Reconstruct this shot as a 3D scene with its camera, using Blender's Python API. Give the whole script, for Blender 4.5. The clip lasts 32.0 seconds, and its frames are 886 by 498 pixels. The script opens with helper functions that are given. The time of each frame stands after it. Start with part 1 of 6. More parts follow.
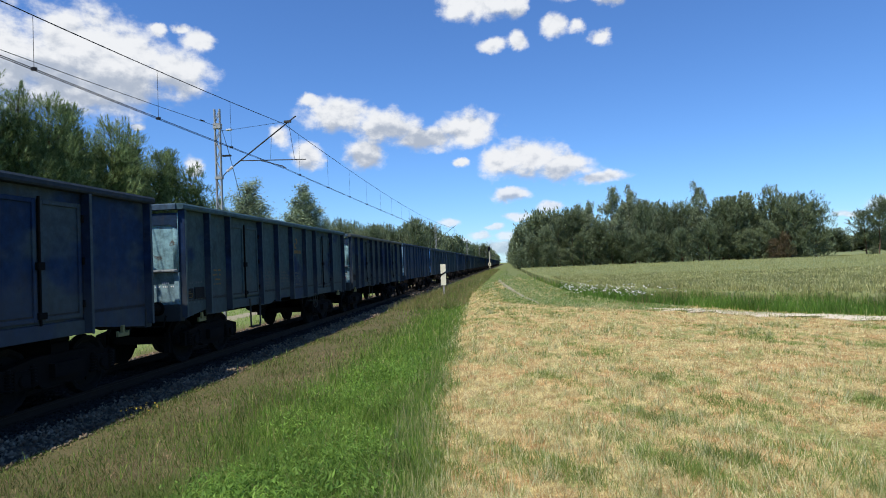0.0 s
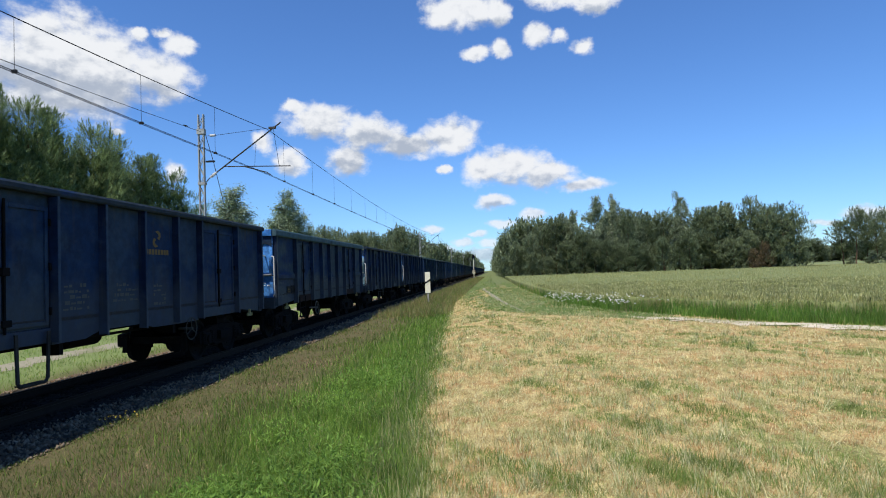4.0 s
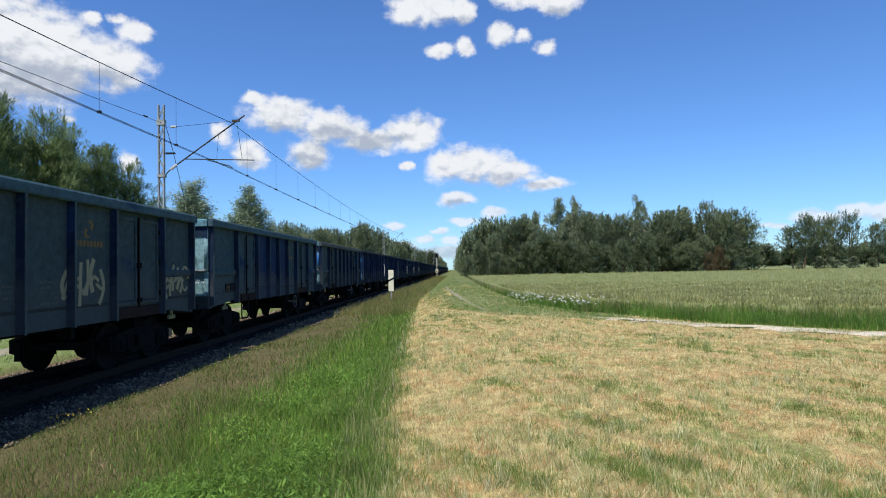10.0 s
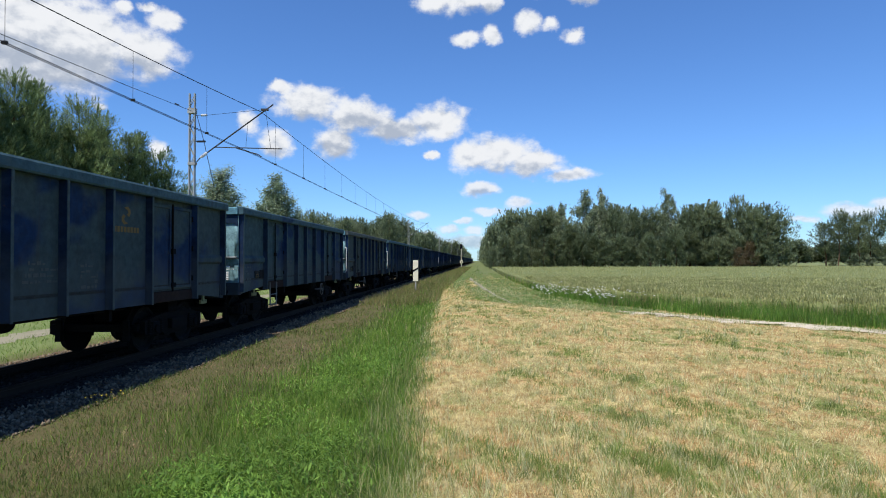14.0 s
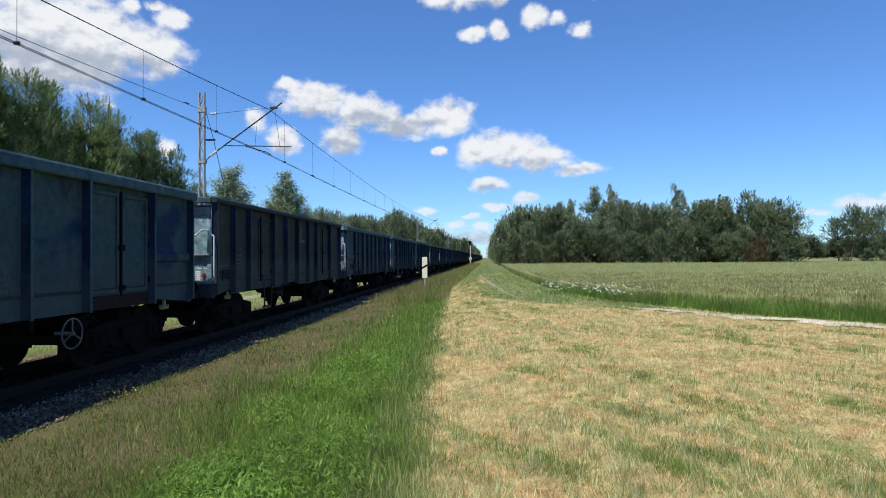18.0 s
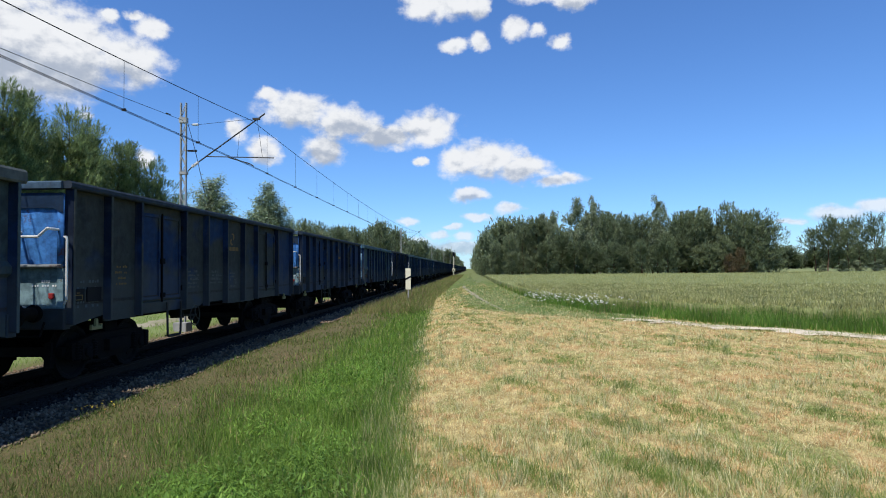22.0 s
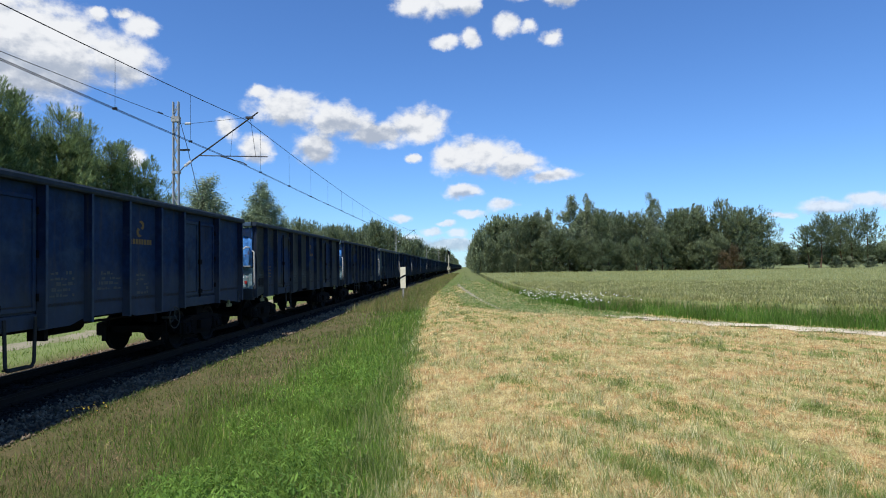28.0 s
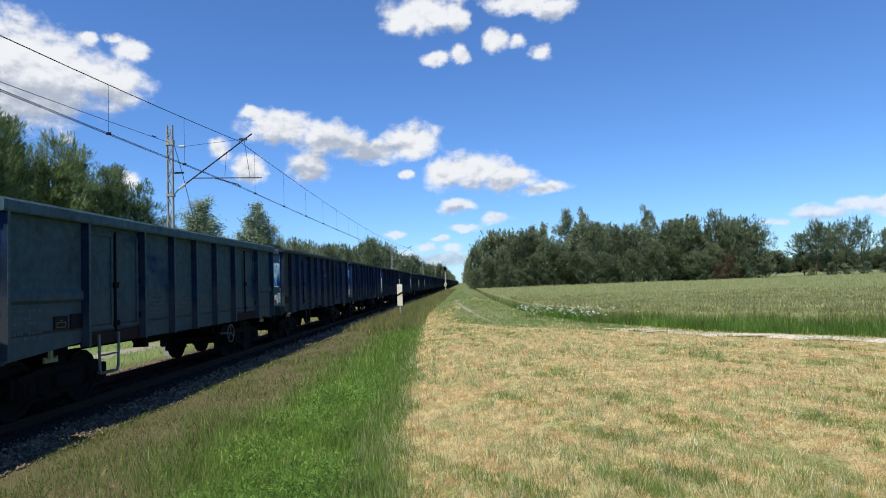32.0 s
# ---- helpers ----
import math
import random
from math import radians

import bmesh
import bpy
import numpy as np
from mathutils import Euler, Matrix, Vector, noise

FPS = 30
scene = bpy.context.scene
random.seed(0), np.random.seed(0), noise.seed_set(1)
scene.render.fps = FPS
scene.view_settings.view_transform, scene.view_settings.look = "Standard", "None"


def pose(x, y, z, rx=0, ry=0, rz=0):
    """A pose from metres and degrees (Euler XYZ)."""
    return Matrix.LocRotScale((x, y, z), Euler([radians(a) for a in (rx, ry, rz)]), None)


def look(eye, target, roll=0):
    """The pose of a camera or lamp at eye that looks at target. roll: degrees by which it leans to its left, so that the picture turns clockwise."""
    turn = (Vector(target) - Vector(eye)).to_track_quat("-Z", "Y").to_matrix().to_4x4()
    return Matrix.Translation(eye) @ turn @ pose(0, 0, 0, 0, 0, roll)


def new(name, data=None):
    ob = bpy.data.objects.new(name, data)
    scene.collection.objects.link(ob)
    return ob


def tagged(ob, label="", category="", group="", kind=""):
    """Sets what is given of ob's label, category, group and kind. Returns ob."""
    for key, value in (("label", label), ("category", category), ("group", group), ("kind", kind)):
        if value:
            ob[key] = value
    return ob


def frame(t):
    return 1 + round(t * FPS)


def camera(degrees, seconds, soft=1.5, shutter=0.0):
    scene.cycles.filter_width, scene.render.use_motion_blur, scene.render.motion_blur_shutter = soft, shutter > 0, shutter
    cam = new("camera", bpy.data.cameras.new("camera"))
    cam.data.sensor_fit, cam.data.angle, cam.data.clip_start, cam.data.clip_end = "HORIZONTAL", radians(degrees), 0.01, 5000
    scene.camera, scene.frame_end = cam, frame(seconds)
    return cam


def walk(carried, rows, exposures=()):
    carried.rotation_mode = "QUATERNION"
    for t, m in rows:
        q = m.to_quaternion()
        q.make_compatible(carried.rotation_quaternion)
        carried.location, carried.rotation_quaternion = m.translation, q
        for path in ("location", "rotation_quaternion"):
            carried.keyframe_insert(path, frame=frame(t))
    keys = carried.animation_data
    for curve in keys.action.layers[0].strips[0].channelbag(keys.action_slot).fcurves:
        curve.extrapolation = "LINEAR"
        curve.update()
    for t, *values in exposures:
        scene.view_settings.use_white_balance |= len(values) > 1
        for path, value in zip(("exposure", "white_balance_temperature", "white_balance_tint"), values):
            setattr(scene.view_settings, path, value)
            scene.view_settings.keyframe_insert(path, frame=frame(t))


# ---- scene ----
# x: across the railway, to the right; y: along the railway; z: up from the mown meadow
PATH = [  # seconds, eye, yaw to the left, pitch up, lean to the left
    (0.0, 0.086, 0.021, 1.699, 6.07, 1.48, -2.31),
    (0.5, 0.071, 0.015, 1.700, 5.93, 1.46, -2.46),
    (1.0, 0.073, 0.015, 1.699, 5.54, 1.53, -2.60),
    (1.5, 0.075, 0.027, 1.701, 5.65, 1.65, -2.69),
    (2.0, 0.069, 0.019, 1.707, 5.56, 1.72, -2.55),
    (2.5, 0.076, 0.026, 1.698, 4.18, 1.90, -2.48),
    (3.0, 0.066, 0.023, 1.700, 4.13, 2.04, -2.65),
    (3.5, 0.071, 0.035, 1.695, 4.33, 2.13, -2.39),
    (4.0, 0.061, 0.029, 1.697, 4.56, 2.16, -2.02),
    (4.5, 0.051, 0.033, 1.697, 5.48, 1.87, -1.54),
    (6.5, 0.050, 0.007, 1.704, 6.02, 1.59, -1.95),
    (7.0, 0.049, 0.017, 1.699, 5.48, 1.97, -1.27),
    (7.5, 0.049, 0.022, 1.699, 5.01, 2.26, -0.41),
    (8.0, 0.034, 0.011, 1.702, 4.91, 2.49, -0.16),
    (8.5, -0.003, -0.022, 1.699, 4.56, 2.53, -0.76),
    (9.0, 0.005, -0.002, 1.699, 2.03, 2.33, -0.91),
    (9.5, 0.003, 0.009, 1.702, 1.04, 2.06, -1.00),
    (10.0, 0.007, 0.007, 1.703, 1.11, 1.93, -1.12),
    (10.5, -0.004, 0.002, 1.703, 1.69, 1.92, -0.93),
    (11.0, -0.002, -0.003, 1.695, 2.22, 1.71, -0.81),
    (11.5, -0.006, 0.000, 1.697, 2.71, 1.48, -0.77),
    (12.0, -0.003, 0.001, 1.698, 3.16, 1.36, -0.63),
    (12.5, -0.006, -0.007, 1.702, 3.27, 1.30, -0.48),
    (13.0, -0.013, 0.003, 1.698, 3.35, 1.28, -0.08),
    (13.5, -0.011, -0.000, 1.700, 3.34, 1.14, 0.35),
    (14.0, -0.010, 0.001, 1.699, 3.43, 1.09, -0.15),
    (14.5, -0.013, 0.001, 1.699, 3.74, 1.06, -0.62),
    (16.5, -0.012, 0.006, 1.699, 4.17, 0.82, -0.36),
    (17.0, -0.011, -0.001, 1.701, 4.21, 0.78, -0.40),
    (17.5, -0.014, -0.001, 1.698, 4.29, 0.80, -0.51),
    (18.0, -0.010, -0.002, 1.699, 4.28, 0.80, -0.38),
    (18.5, -0.016, 0.007, 1.698, 4.22, 0.76, -0.07),
    (19.0, -0.015, 0.001, 1.699, 4.05, 0.78, 0.34),
    (19.5, -0.010, -0.008, 1.703, 3.62, 0.89, 0.14),
    (20.0, -0.012, 0.001, 1.694, 3.36, 1.10, 0.17),
    (20.5, -0.017, -0.003, 1.702, 3.13, 1.21, 0.18),
    (21.0, -0.002, -0.019, 1.705, 2.98, 1.44, -0.27),
    (21.5, -0.009, -0.008, 1.705, 2.80, 1.63, -0.60),
    (22.0, -0.011, -0.019, 1.697, 2.71, 1.85, -0.51),
    (22.5, -0.004, -0.016, 1.711, 2.55, 1.97, -0.54),
    (23.0, -0.001, -0.004, 1.701, 2.19, 2.16, -0.77),
    (23.5, -0.006, -0.016, 1.703, 2.15, 2.12, -1.08),
    (24.0, -0.011, -0.003, 1.697, 2.68, 2.00, -1.69),
    (24.5, -0.008, -0.005, 1.700, 3.25, 1.87, -1.67),
    (25.0, 0.002, 0.021, 1.695, 3.21, 1.66, -1.24),
    (25.5, 0.000, 0.007, 1.700, 3.07, 1.43, -1.09),
    (27.5, 0.001, 0.018, 1.697, 2.29, 1.48, -0.54),
    (28.0, 0.000, 0.026, 1.695, 2.24, 1.70, -0.82),
    (28.5, 0.002, 0.003, 1.702, 2.25, 1.82, -1.25),
    (29.0, 0.007, 0.014, 1.694, 2.09, 1.97, -1.56),
    (29.5, 0.001, 0.015, 1.696, 1.92, 2.12, -1.70),
    (30.0, 0.004, 0.013, 1.699, 1.73, 2.25, -1.88),
    (30.5, -0.000, 0.004, 1.705, 1.49, 2.37, -1.97),
    (31.0, 0.012, 0.016, 1.700, 1.32, 2.65, -1.78),
    (31.5, 0.010, 0.013, 1.701, 1.35, 2.89, -1.62),
    (32.0, 0.013, 0.015, 1.714, 1.84, 3.20, -2.18),
]


def view(x, y, z, yaw, pitch, lean):
    a, b = radians(yaw), radians(pitch)
    way = Vector((-math.sin(a) * math.cos(b), math.cos(a) * math.cos(b), math.sin(b)))
    return look((x, y, z), Vector((x, y, z)) + 20 * way, lean)


cam = camera(72.0, 32.0, 1.0)
walk(cam, [(row[0], view(*row[1:])) for row in PATH])

# ---- light ----
SUN_WAY = Vector((0.24, 0.50, -1.0)).normalized()
world = bpy.data.worlds.new("sky")
scene.world = world
world.use_nodes = True
wn = world.node_tree
sky = wn.nodes.new("ShaderNodeTexSky")
sky.sky_type, sky.sun_disc = "NISHITA", False
sky.sun_elevation = math.asin(-SUN_WAY.z)
sky.sun_rotation = math.atan2(-SUN_WAY.x, -SUN_WAY.y)
sky.altitude, sky.air_density, sky.dust_density, sky.ozone_density = 120, 1.0, 0.15, 4.5
wn.nodes["Background"].inputs["Strength"].default_value = 0.119
clear = wn.nodes.new("ShaderNodeMix")
clear.data_type, clear.blend_type = "RGBA", "MULTIPLY"
clear.inputs[0].default_value, clear.inputs[7].default_value = 1.0, (0.68, 0.98, 1.37, 1.0)   # the clear, deep blue of washed air
wn.links.new(sky.outputs["Color"], clear.inputs[6])
wn.links.new(clear.outputs[2], wn.nodes["Background"].inputs["Color"])
sun = new("sun", bpy.data.lights.new("sun", "SUN"))
sun.data.energy, sun.data.angle, sun.data.color = 5.0, radians(0.55), (1.0, 0.955, 0.88)
sun.matrix_world = look((0, 0, 60), Vector((0, 0, 60)) + SUN_WAY)


# ---- materials ----
def linear(r, g, b):
    return (r, g, b, 1.0)


class Mat:
    """A node material with short names for the nodes that are used over and over."""

    def __init__(self, name, rough=0.8, metal=0.0, spec=0.3):
        self.mat = bpy.data.materials.new(name)
        self.mat.use_nodes = True
        self.tree = self.mat.node_tree
        self.bsdf = self.tree.nodes["Principled BSDF"]
        self.bsdf.inputs["Roughness"].default_value = rough
        self.bsdf.inputs["Metallic"].default_value = metal
        self.bsdf.inputs["Specular IOR Level"].default_value = spec

    def node(self, kind, **inputs):
        n = self.tree.nodes.new(kind)
        for key, value in inputs.items():
            self.put(n.inputs[key.replace("_", " ")], value)
        return n

    def put(self, socket, value):
        if isinstance(value, bpy.types.NodeSocket):
            self.tree.links.new(value, socket)
        else:
            socket.default_value = value

    def place(self):
        return self.node("ShaderNodeNewGeometry").outputs["Position"]

    def local(self):
        return self.node("ShaderNodeTexCoord").outputs["Object"]

    def stretch(self, vector, sx, sy, sz):
        n = self.tree.nodes.new("ShaderNodeVectorMath")
        n.operation = "MULTIPLY"
        self.put(n.inputs[0], vector)
        n.inputs[1].default_value = (sx, sy, sz)
        return n.outputs[0]

    def noise(self, vector, scale, detail=4.0, rough=0.6):
        n = self.node("ShaderNodeTexNoise", Vector=vector, Scale=scale, Detail=detail, Roughness=rough)
        return n.outputs["Fac"]

    def ramp(self, fac, low, high):
        n = self.tree.nodes.new("ShaderNodeMapRange")
        n.interpolation_type = "SMOOTHSTEP"
        self.put(n.inputs["Value"], fac)
        n.inputs["From Min"].default_value, n.inputs["From Max"].default_value = low, high
        return n.outputs["Result"]

    def math(self, op, a, b=0.0, c=0.0):
        n = self.tree.nodes.new("ShaderNodeMath")
        n.operation = op
        for socket, value in zip(n.inputs, (a, b, c)):
            self.put(socket, value)
        return n.outputs[0]

    def mix(self, fac, a, b, blend="MIX"):
        n = self.tree.nodes.new("ShaderNodeMix")
        n.data_type, n.blend_type = "RGBA", blend
        self.put(n.inputs[0], fac)
        self.put(n.inputs[6], a)
        self.put(n.inputs[7], b)
        return n.outputs[2]

    def bump(self, height, strength=0.4, distance=0.02):
        n = self.node("ShaderNodeBump", Height=height, Strength=strength, Distance=distance)
        self.tree.links.new(n.outputs[0], self.bsdf.inputs["Normal"])

    def colour(self, value):
        self.put(self.bsdf.inputs["Base Color"], value)
        return self.mat

    def rough(self, value):
        self.put(self.bsdf.inputs["Roughness"], value)


def wagon_paint(name, patch_blue, rust_low, rust_high, rough=0.62, dust=0.0):
    """Old wagon paint: the thing's own colour, newer blue patches (as many as the colour's alpha says), dirt, rust."""
    m = Mat(name, rough, 0.0, 0.12)
    info = m.node("ShaderNodeObjectInfo")
    p = m.local()
    base = info.outputs["Color"]
    shift = m.node("ShaderNodeVectorMath")
    m.put(shift.inputs[0], p)
    spread = m.math("MULTIPLY", info.outputs["Random"], 37.0)
    comb = m.node("ShaderNodeCombineXYZ", X=spread, Y=spread, Z=spread)
    m.put(shift.inputs[1], comb.outputs[0])
    q = shift.outputs[0]
    big = m.noise(m.stretch(q, 0.5, 0.5, 0.8), 1.1, 3.0, 0.5)
    want = m.math("MULTIPLY_ADD", info.outputs["Alpha"], -0.42, 0.80 if dust else 0.86)
    gap = m.math("SUBTRACT", m.math("MULTIPLY_ADD", info.outputs["Random"], 0.22, big), want)
    col = m.mix(m.ramp(gap, -0.02, 0.10), base, patch_blue)
    tone = m.noise(q, 6.0, 6.0, 0.7)
    col = m.mix(0.55 if dust else 0.8, col, m.mix(m.ramp(tone, 0.3, 0.7), linear(0.45, 0.45, 0.45), linear(1.4, 1.36, 1.3)), "MULTIPLY")
    grime = m.noise(m.stretch(q, 1.0, 1.0, 0.7), 1.5, 6.0, 0.68)
    col = m.mix(m.math("MULTIPLY", m.ramp(grime, 0.52, 0.72), 0.55 if dust else 0.0), col, linear(0.011, 0.012, 0.014))
    streak = m.noise(m.stretch(q, 7.0, 7.0, 0.5), 1.0, 5.0, 0.65)
    col = m.mix(m.math("MULTIPLY", m.ramp(streak, 0.52, 0.75), 0.5), col, linear(0.05, 0.047, 0.042))
    high = m.node("ShaderNodeSeparateXYZ", Vector=p).outputs[2]
    splash = m.ramp(m.math("ADD", m.math("MULTIPLY_ADD", m.noise(m.stretch(q, 1.0, 1.0, 0.5), 1.6, 5.0, 0.62), -1.8, high), 0.0), 1.1, 0.35)
    col = m.mix(m.math("MULTIPLY", splash, dust), col, linear(0.085, 0.088, 0.080))
    fade = m.noise(m.stretch(q, 1.4, 1.4, 2.4), 2.2, 6.0, 0.65)
    col = m.mix(m.math("MULTIPLY", m.ramp(fade, 0.50, 0.72), 0.45 * dust), col, linear(0.075, 0.090, 0.095))
    chip = m.noise(q, 3.2, 8.0, 0.72)
    spot = m.ramp(chip, rust_low, rust_high)
    col = m.mix(m.math("MULTIPLY", spot, 0.85), col, linear(0.085, 0.045, 0.03))
    m.rough(m.math("MULTIPLY_ADD", tone, 0.25, rough))
    m.bump(m.math("ADD", m.math("MULTIPLY", m.noise(q, 1.6, 2.0, 0.4), 2.0), chip), 0.35, 0.02)
    return m.colour(col)


# the newer blue in two tones: shade-dark on sides, sunlit-bright on ends
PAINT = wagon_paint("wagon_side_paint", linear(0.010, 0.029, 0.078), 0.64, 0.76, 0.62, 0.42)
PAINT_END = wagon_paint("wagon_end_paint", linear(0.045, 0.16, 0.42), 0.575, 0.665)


def plain(name, colour, spread=0.35, scale=8.0, rough=0.75, metal=0.0, bump=0.25, dirt=None):
    """A surface of one colour with fine grain and larger stains."""
    m = Mat(name, rough, metal, 0.12)
    p = m.local()
    fine, large = m.noise(p, scale, 8.0, 0.65), m.noise(p, scale * 0.13, 3.0, 0.5)
    dark = tuple(c * (1 - spread) for c in colour)
    lite = tuple(min(1.0, c * (1 + spread)) for c in colour)
    col = m.mix(fine, linear(*dark), linear(*lite))
    if dirt:
        col = m.mix(m.math("MULTIPLY", m.ramp(large, 0.45, 0.7), 0.7), col, linear(*dirt))
    m.bump(fine, bump, 0.01)
    return m.colour(col)


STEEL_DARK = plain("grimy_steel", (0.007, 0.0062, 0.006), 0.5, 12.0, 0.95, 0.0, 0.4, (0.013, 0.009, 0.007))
RUST_SILL = plain("rusty_sill", (0.032, 0.019, 0.015), 0.5, 9.0, 0.9, 0.0, 0.5, (0.025, 0.02, 0.02))
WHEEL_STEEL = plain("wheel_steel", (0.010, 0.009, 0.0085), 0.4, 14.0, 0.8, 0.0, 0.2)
STEP_GREY = plain("worn_grey_step_paint", (0.15, 0.145, 0.13), 0.25, 20.0, 0.7, 0.0, 0.1, (0.07, 0.06, 0.05))
STEP_DULL = plain("scuffed_dark_step_paint", (0.035, 0.034, 0.032), 0.4, 20.0, 0.7, 0.0, 0.1, (0.02, 0.018, 0.015))
WHEEL_GREY = plain("dull_grey_wheel_paint", (0.055, 0.055, 0.045), 0.25, 20.0, 0.7, 0.0, 0.1, (0.03, 0.026, 0.02))
RAIL_WHITE = plain("pale_handrail_paint", (0.62, 0.62, 0.58), 0.15, 20.0, 0.5, 0.0, 0.1, (0.3, 0.26, 0.2))
HOOK_YELLOW = plain("faded_yellow_paint", (0.22, 0.20, 0.09), 0.25, 20.0, 0.7)
# white side lettering is dimmed for its shade; the ends use a sunlit copy
MARK_SHADED = plain("faded_white_shaded_marking", (0.085, 0.10, 0.105), 0.3, 25.0, 0.8)
MARK_DULL = plain("dim_pale_marking", (0.085, 0.092, 0.085), 0.4, 25.0, 0.8)
MARK_SUNLIT = plain("white_sunlit_end_marking", (0.72, 0.73, 0.72), 0.15, 25.0, 0.7)
MARK_YELLOW = plain("faded_yellow_marking", (0.17, 0.115, 0.045), 0.35, 25.0, 0.8)
GRAFFITI = plain("sprayed_pale_paint", (0.30, 0.265, 0.16), 0.3, 15.0, 0.8)
PLATE_BLACK = plain("black_plate", (0.008, 0.008, 0.01), 0.3, 20.0, 0.6)
LAMP_RED = plain("red_bracket", (0.28, 0.03, 0.03), 0.2, 20.0, 0.5)
RAIL_STEEL = plain("rail_steel", (0.028, 0.019, 0.014), 0.35, 10.0, 0.6, 0.2)
CONCRETE = plain("weathered_concrete", (0.33, 0.32, 0.29), 0.25, 9.0, 0.9, 0.0, 0.4, (0.18, 0.17, 0.15))
# concrete darkened for the shade below the train
SLEEPER = plain("shade_dark_sleeper_concrete", (0.024, 0.021, 0.018), 0.4, 9.0, 0.95, 0.0, 0.4, (0.014, 0.012, 0.01))
POLE_GREY = plain("grey_galvanised_pole", (0.36, 0.37, 0.36), 0.2, 12.0, 0.7, 0.0, 0.2, (0.22, 0.2, 0.17))
WIRE = plain("dark_wire", (0.022, 0.022, 0.024), 0.3, 10.0, 0.6)
ARM_STEEL = plain("dark_arm_steel", (0.06, 0.055, 0.05), 0.3, 10.0, 0.7)
PORCELAIN = plain("pale_insulator", (0.55, 0.55, 0.52), 0.1, 10.0, 0.3)
SIGN_WHITE = plain("cream_sign_paint", (0.78, 0.73, 0.54), 0.06, 12.0, 0.6, 0.0, 0.05, (0.66, 0.60, 0.42))
BARK_PINE = plain("pine_bark", (0.12, 0.075, 0.05), 0.5, 6.0, 0.95, 0.0, 0.8, (0.19, 0.09, 0.045))
BARK_BIRCH = plain("birch_bark", (0.42, 0.40, 0.36), 0.3, 5.0, 0.9, 0.0, 0.5, (0.06, 0.055, 0.05))
GRIT = plain("dirty_wagon_floor", (0.05, 0.045, 0.04), 0.5, 6.0, 0.95)


def leafage(name, dark, light, dry=None, dry_share=0.0, through_share=0.3, rough=0.6, clump=0.9, uneven=0.7):
    """Leaves, needles and blades: a tone for each leaf, and light that passes through."""
    m = Mat(name, rough, 0.0, 0.25)
    tone = m.node("ShaderNodeNewGeometry").outputs["Random Per Island"]
    info = m.node("ShaderNodeObjectInfo").outputs["Random"]
    col = m.mix(tone, linear(*dark), linear(*light))
    if dry:
        col = m.mix(m.math("GREATER_THAN", m.math("FRACT", m.math("MULTIPLY", tone, 17.3)), 1 - dry_share), col, linear(*dry))
    col = m.mix(0.6, col, m.mix(info, linear(0.72, 0.78, 0.72), linear(1.2, 1.15, 1.1)), "MULTIPLY")
    patch = m.ramp(m.noise(m.place(), clump, 5.0, 0.65), 0.25, 0.75)
    col = m.mix(uneven, col, m.mix(patch, linear(0.45, 0.47, 0.42), linear(1.5, 1.48, 1.45)), "MULTIPLY")
    glow = m.node("ShaderNodeBsdfTranslucent", Color=col)
    both = m.node("ShaderNodeMixShader", Fac=through_share)
    m.colour(col)
    m.tree.links.new(m.bsdf.outputs[0], both.inputs[1])
    m.tree.links.new(glow.outputs[0], both.inputs[2])
    m.tree.links.new(both.outputs[0], m.tree.nodes["Material Output"].inputs["Surface"])
    return m.mat


NEEDLES = leafage("pine_needles", (0.10, 0.150, 0.070), (0.30, 0.385, 0.175), None, 0, 0.35)
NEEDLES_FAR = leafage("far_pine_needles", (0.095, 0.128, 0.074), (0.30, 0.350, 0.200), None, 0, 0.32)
BIRCH_LEAVES = leafage("birch_leaves", (0.23, 0.285, 0.19), (0.48, 0.55, 0.38), None, 0, 0.3)
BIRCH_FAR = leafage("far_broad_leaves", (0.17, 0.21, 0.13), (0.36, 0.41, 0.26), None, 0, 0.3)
BROWN_LEAVES = leafage("dry_brown_needles", (0.14, 0.11, 0.065), (0.26, 0.19, 0.11), None, 0, 0.2)
GRASS_GREEN = leafage("lush_grass", (0.085, 0.175, 0.026), (0.25, 0.37, 0.068), (0.44, 0.40, 0.18), 0.07, 0.4, clump=1.7, uneven=0.8)
GRASS_DULL = leafage("dull_bank_grass", (0.070, 0.104, 0.022), (0.175, 0.222, 0.058), (0.30, 0.22, 0.11), 0.09, 0.35, clump=2.0, uneven=0.85)
GRASS_PALE = leafage("pale_tall_grass", (0.13, 0.19, 0.045), (0.32, 0.38, 0.12), (0.52, 0.46, 0.22), 0.35, 0.35)
GRASS_RUSSET = leafage("russet_bank_grass", (0.15, 0.135, 0.055), (0.36, 0.30, 0.14), (0.15, 0.21, 0.05), 0.4, 0.35)
GRASS_SHORT = leafage("short_mown_grass", (0.12, 0.195, 0.035), (0.33, 0.43, 0.11), (0.62, 0.56, 0.27), 0.12, 0.35, clump=2.2)
STRAW = leafage("cut_straw", (0.54, 0.41, 0.18), (1.0, 0.89, 0.54), (0.50, 0.28, 0.12), 0.22, 0.25, clump=3.2, uneven=0.75)
STALKS = leafage("missed_stalks", (0.30, 0.33, 0.12), (0.92, 0.86, 0.55), (0.20, 0.29, 0.07), 0.35, 0.3)
WEED = leafage("bright_weed_leaves", (0.10, 0.20, 0.03), (0.27, 0.43, 0.08), None, 0, 0.45)
WHEAT = leafage("ripening_wheat", (0.26, 0.272, 0.098), (0.52, 0.495, 0.215), (0.64, 0.58, 0.29), 0.2, 0.35)
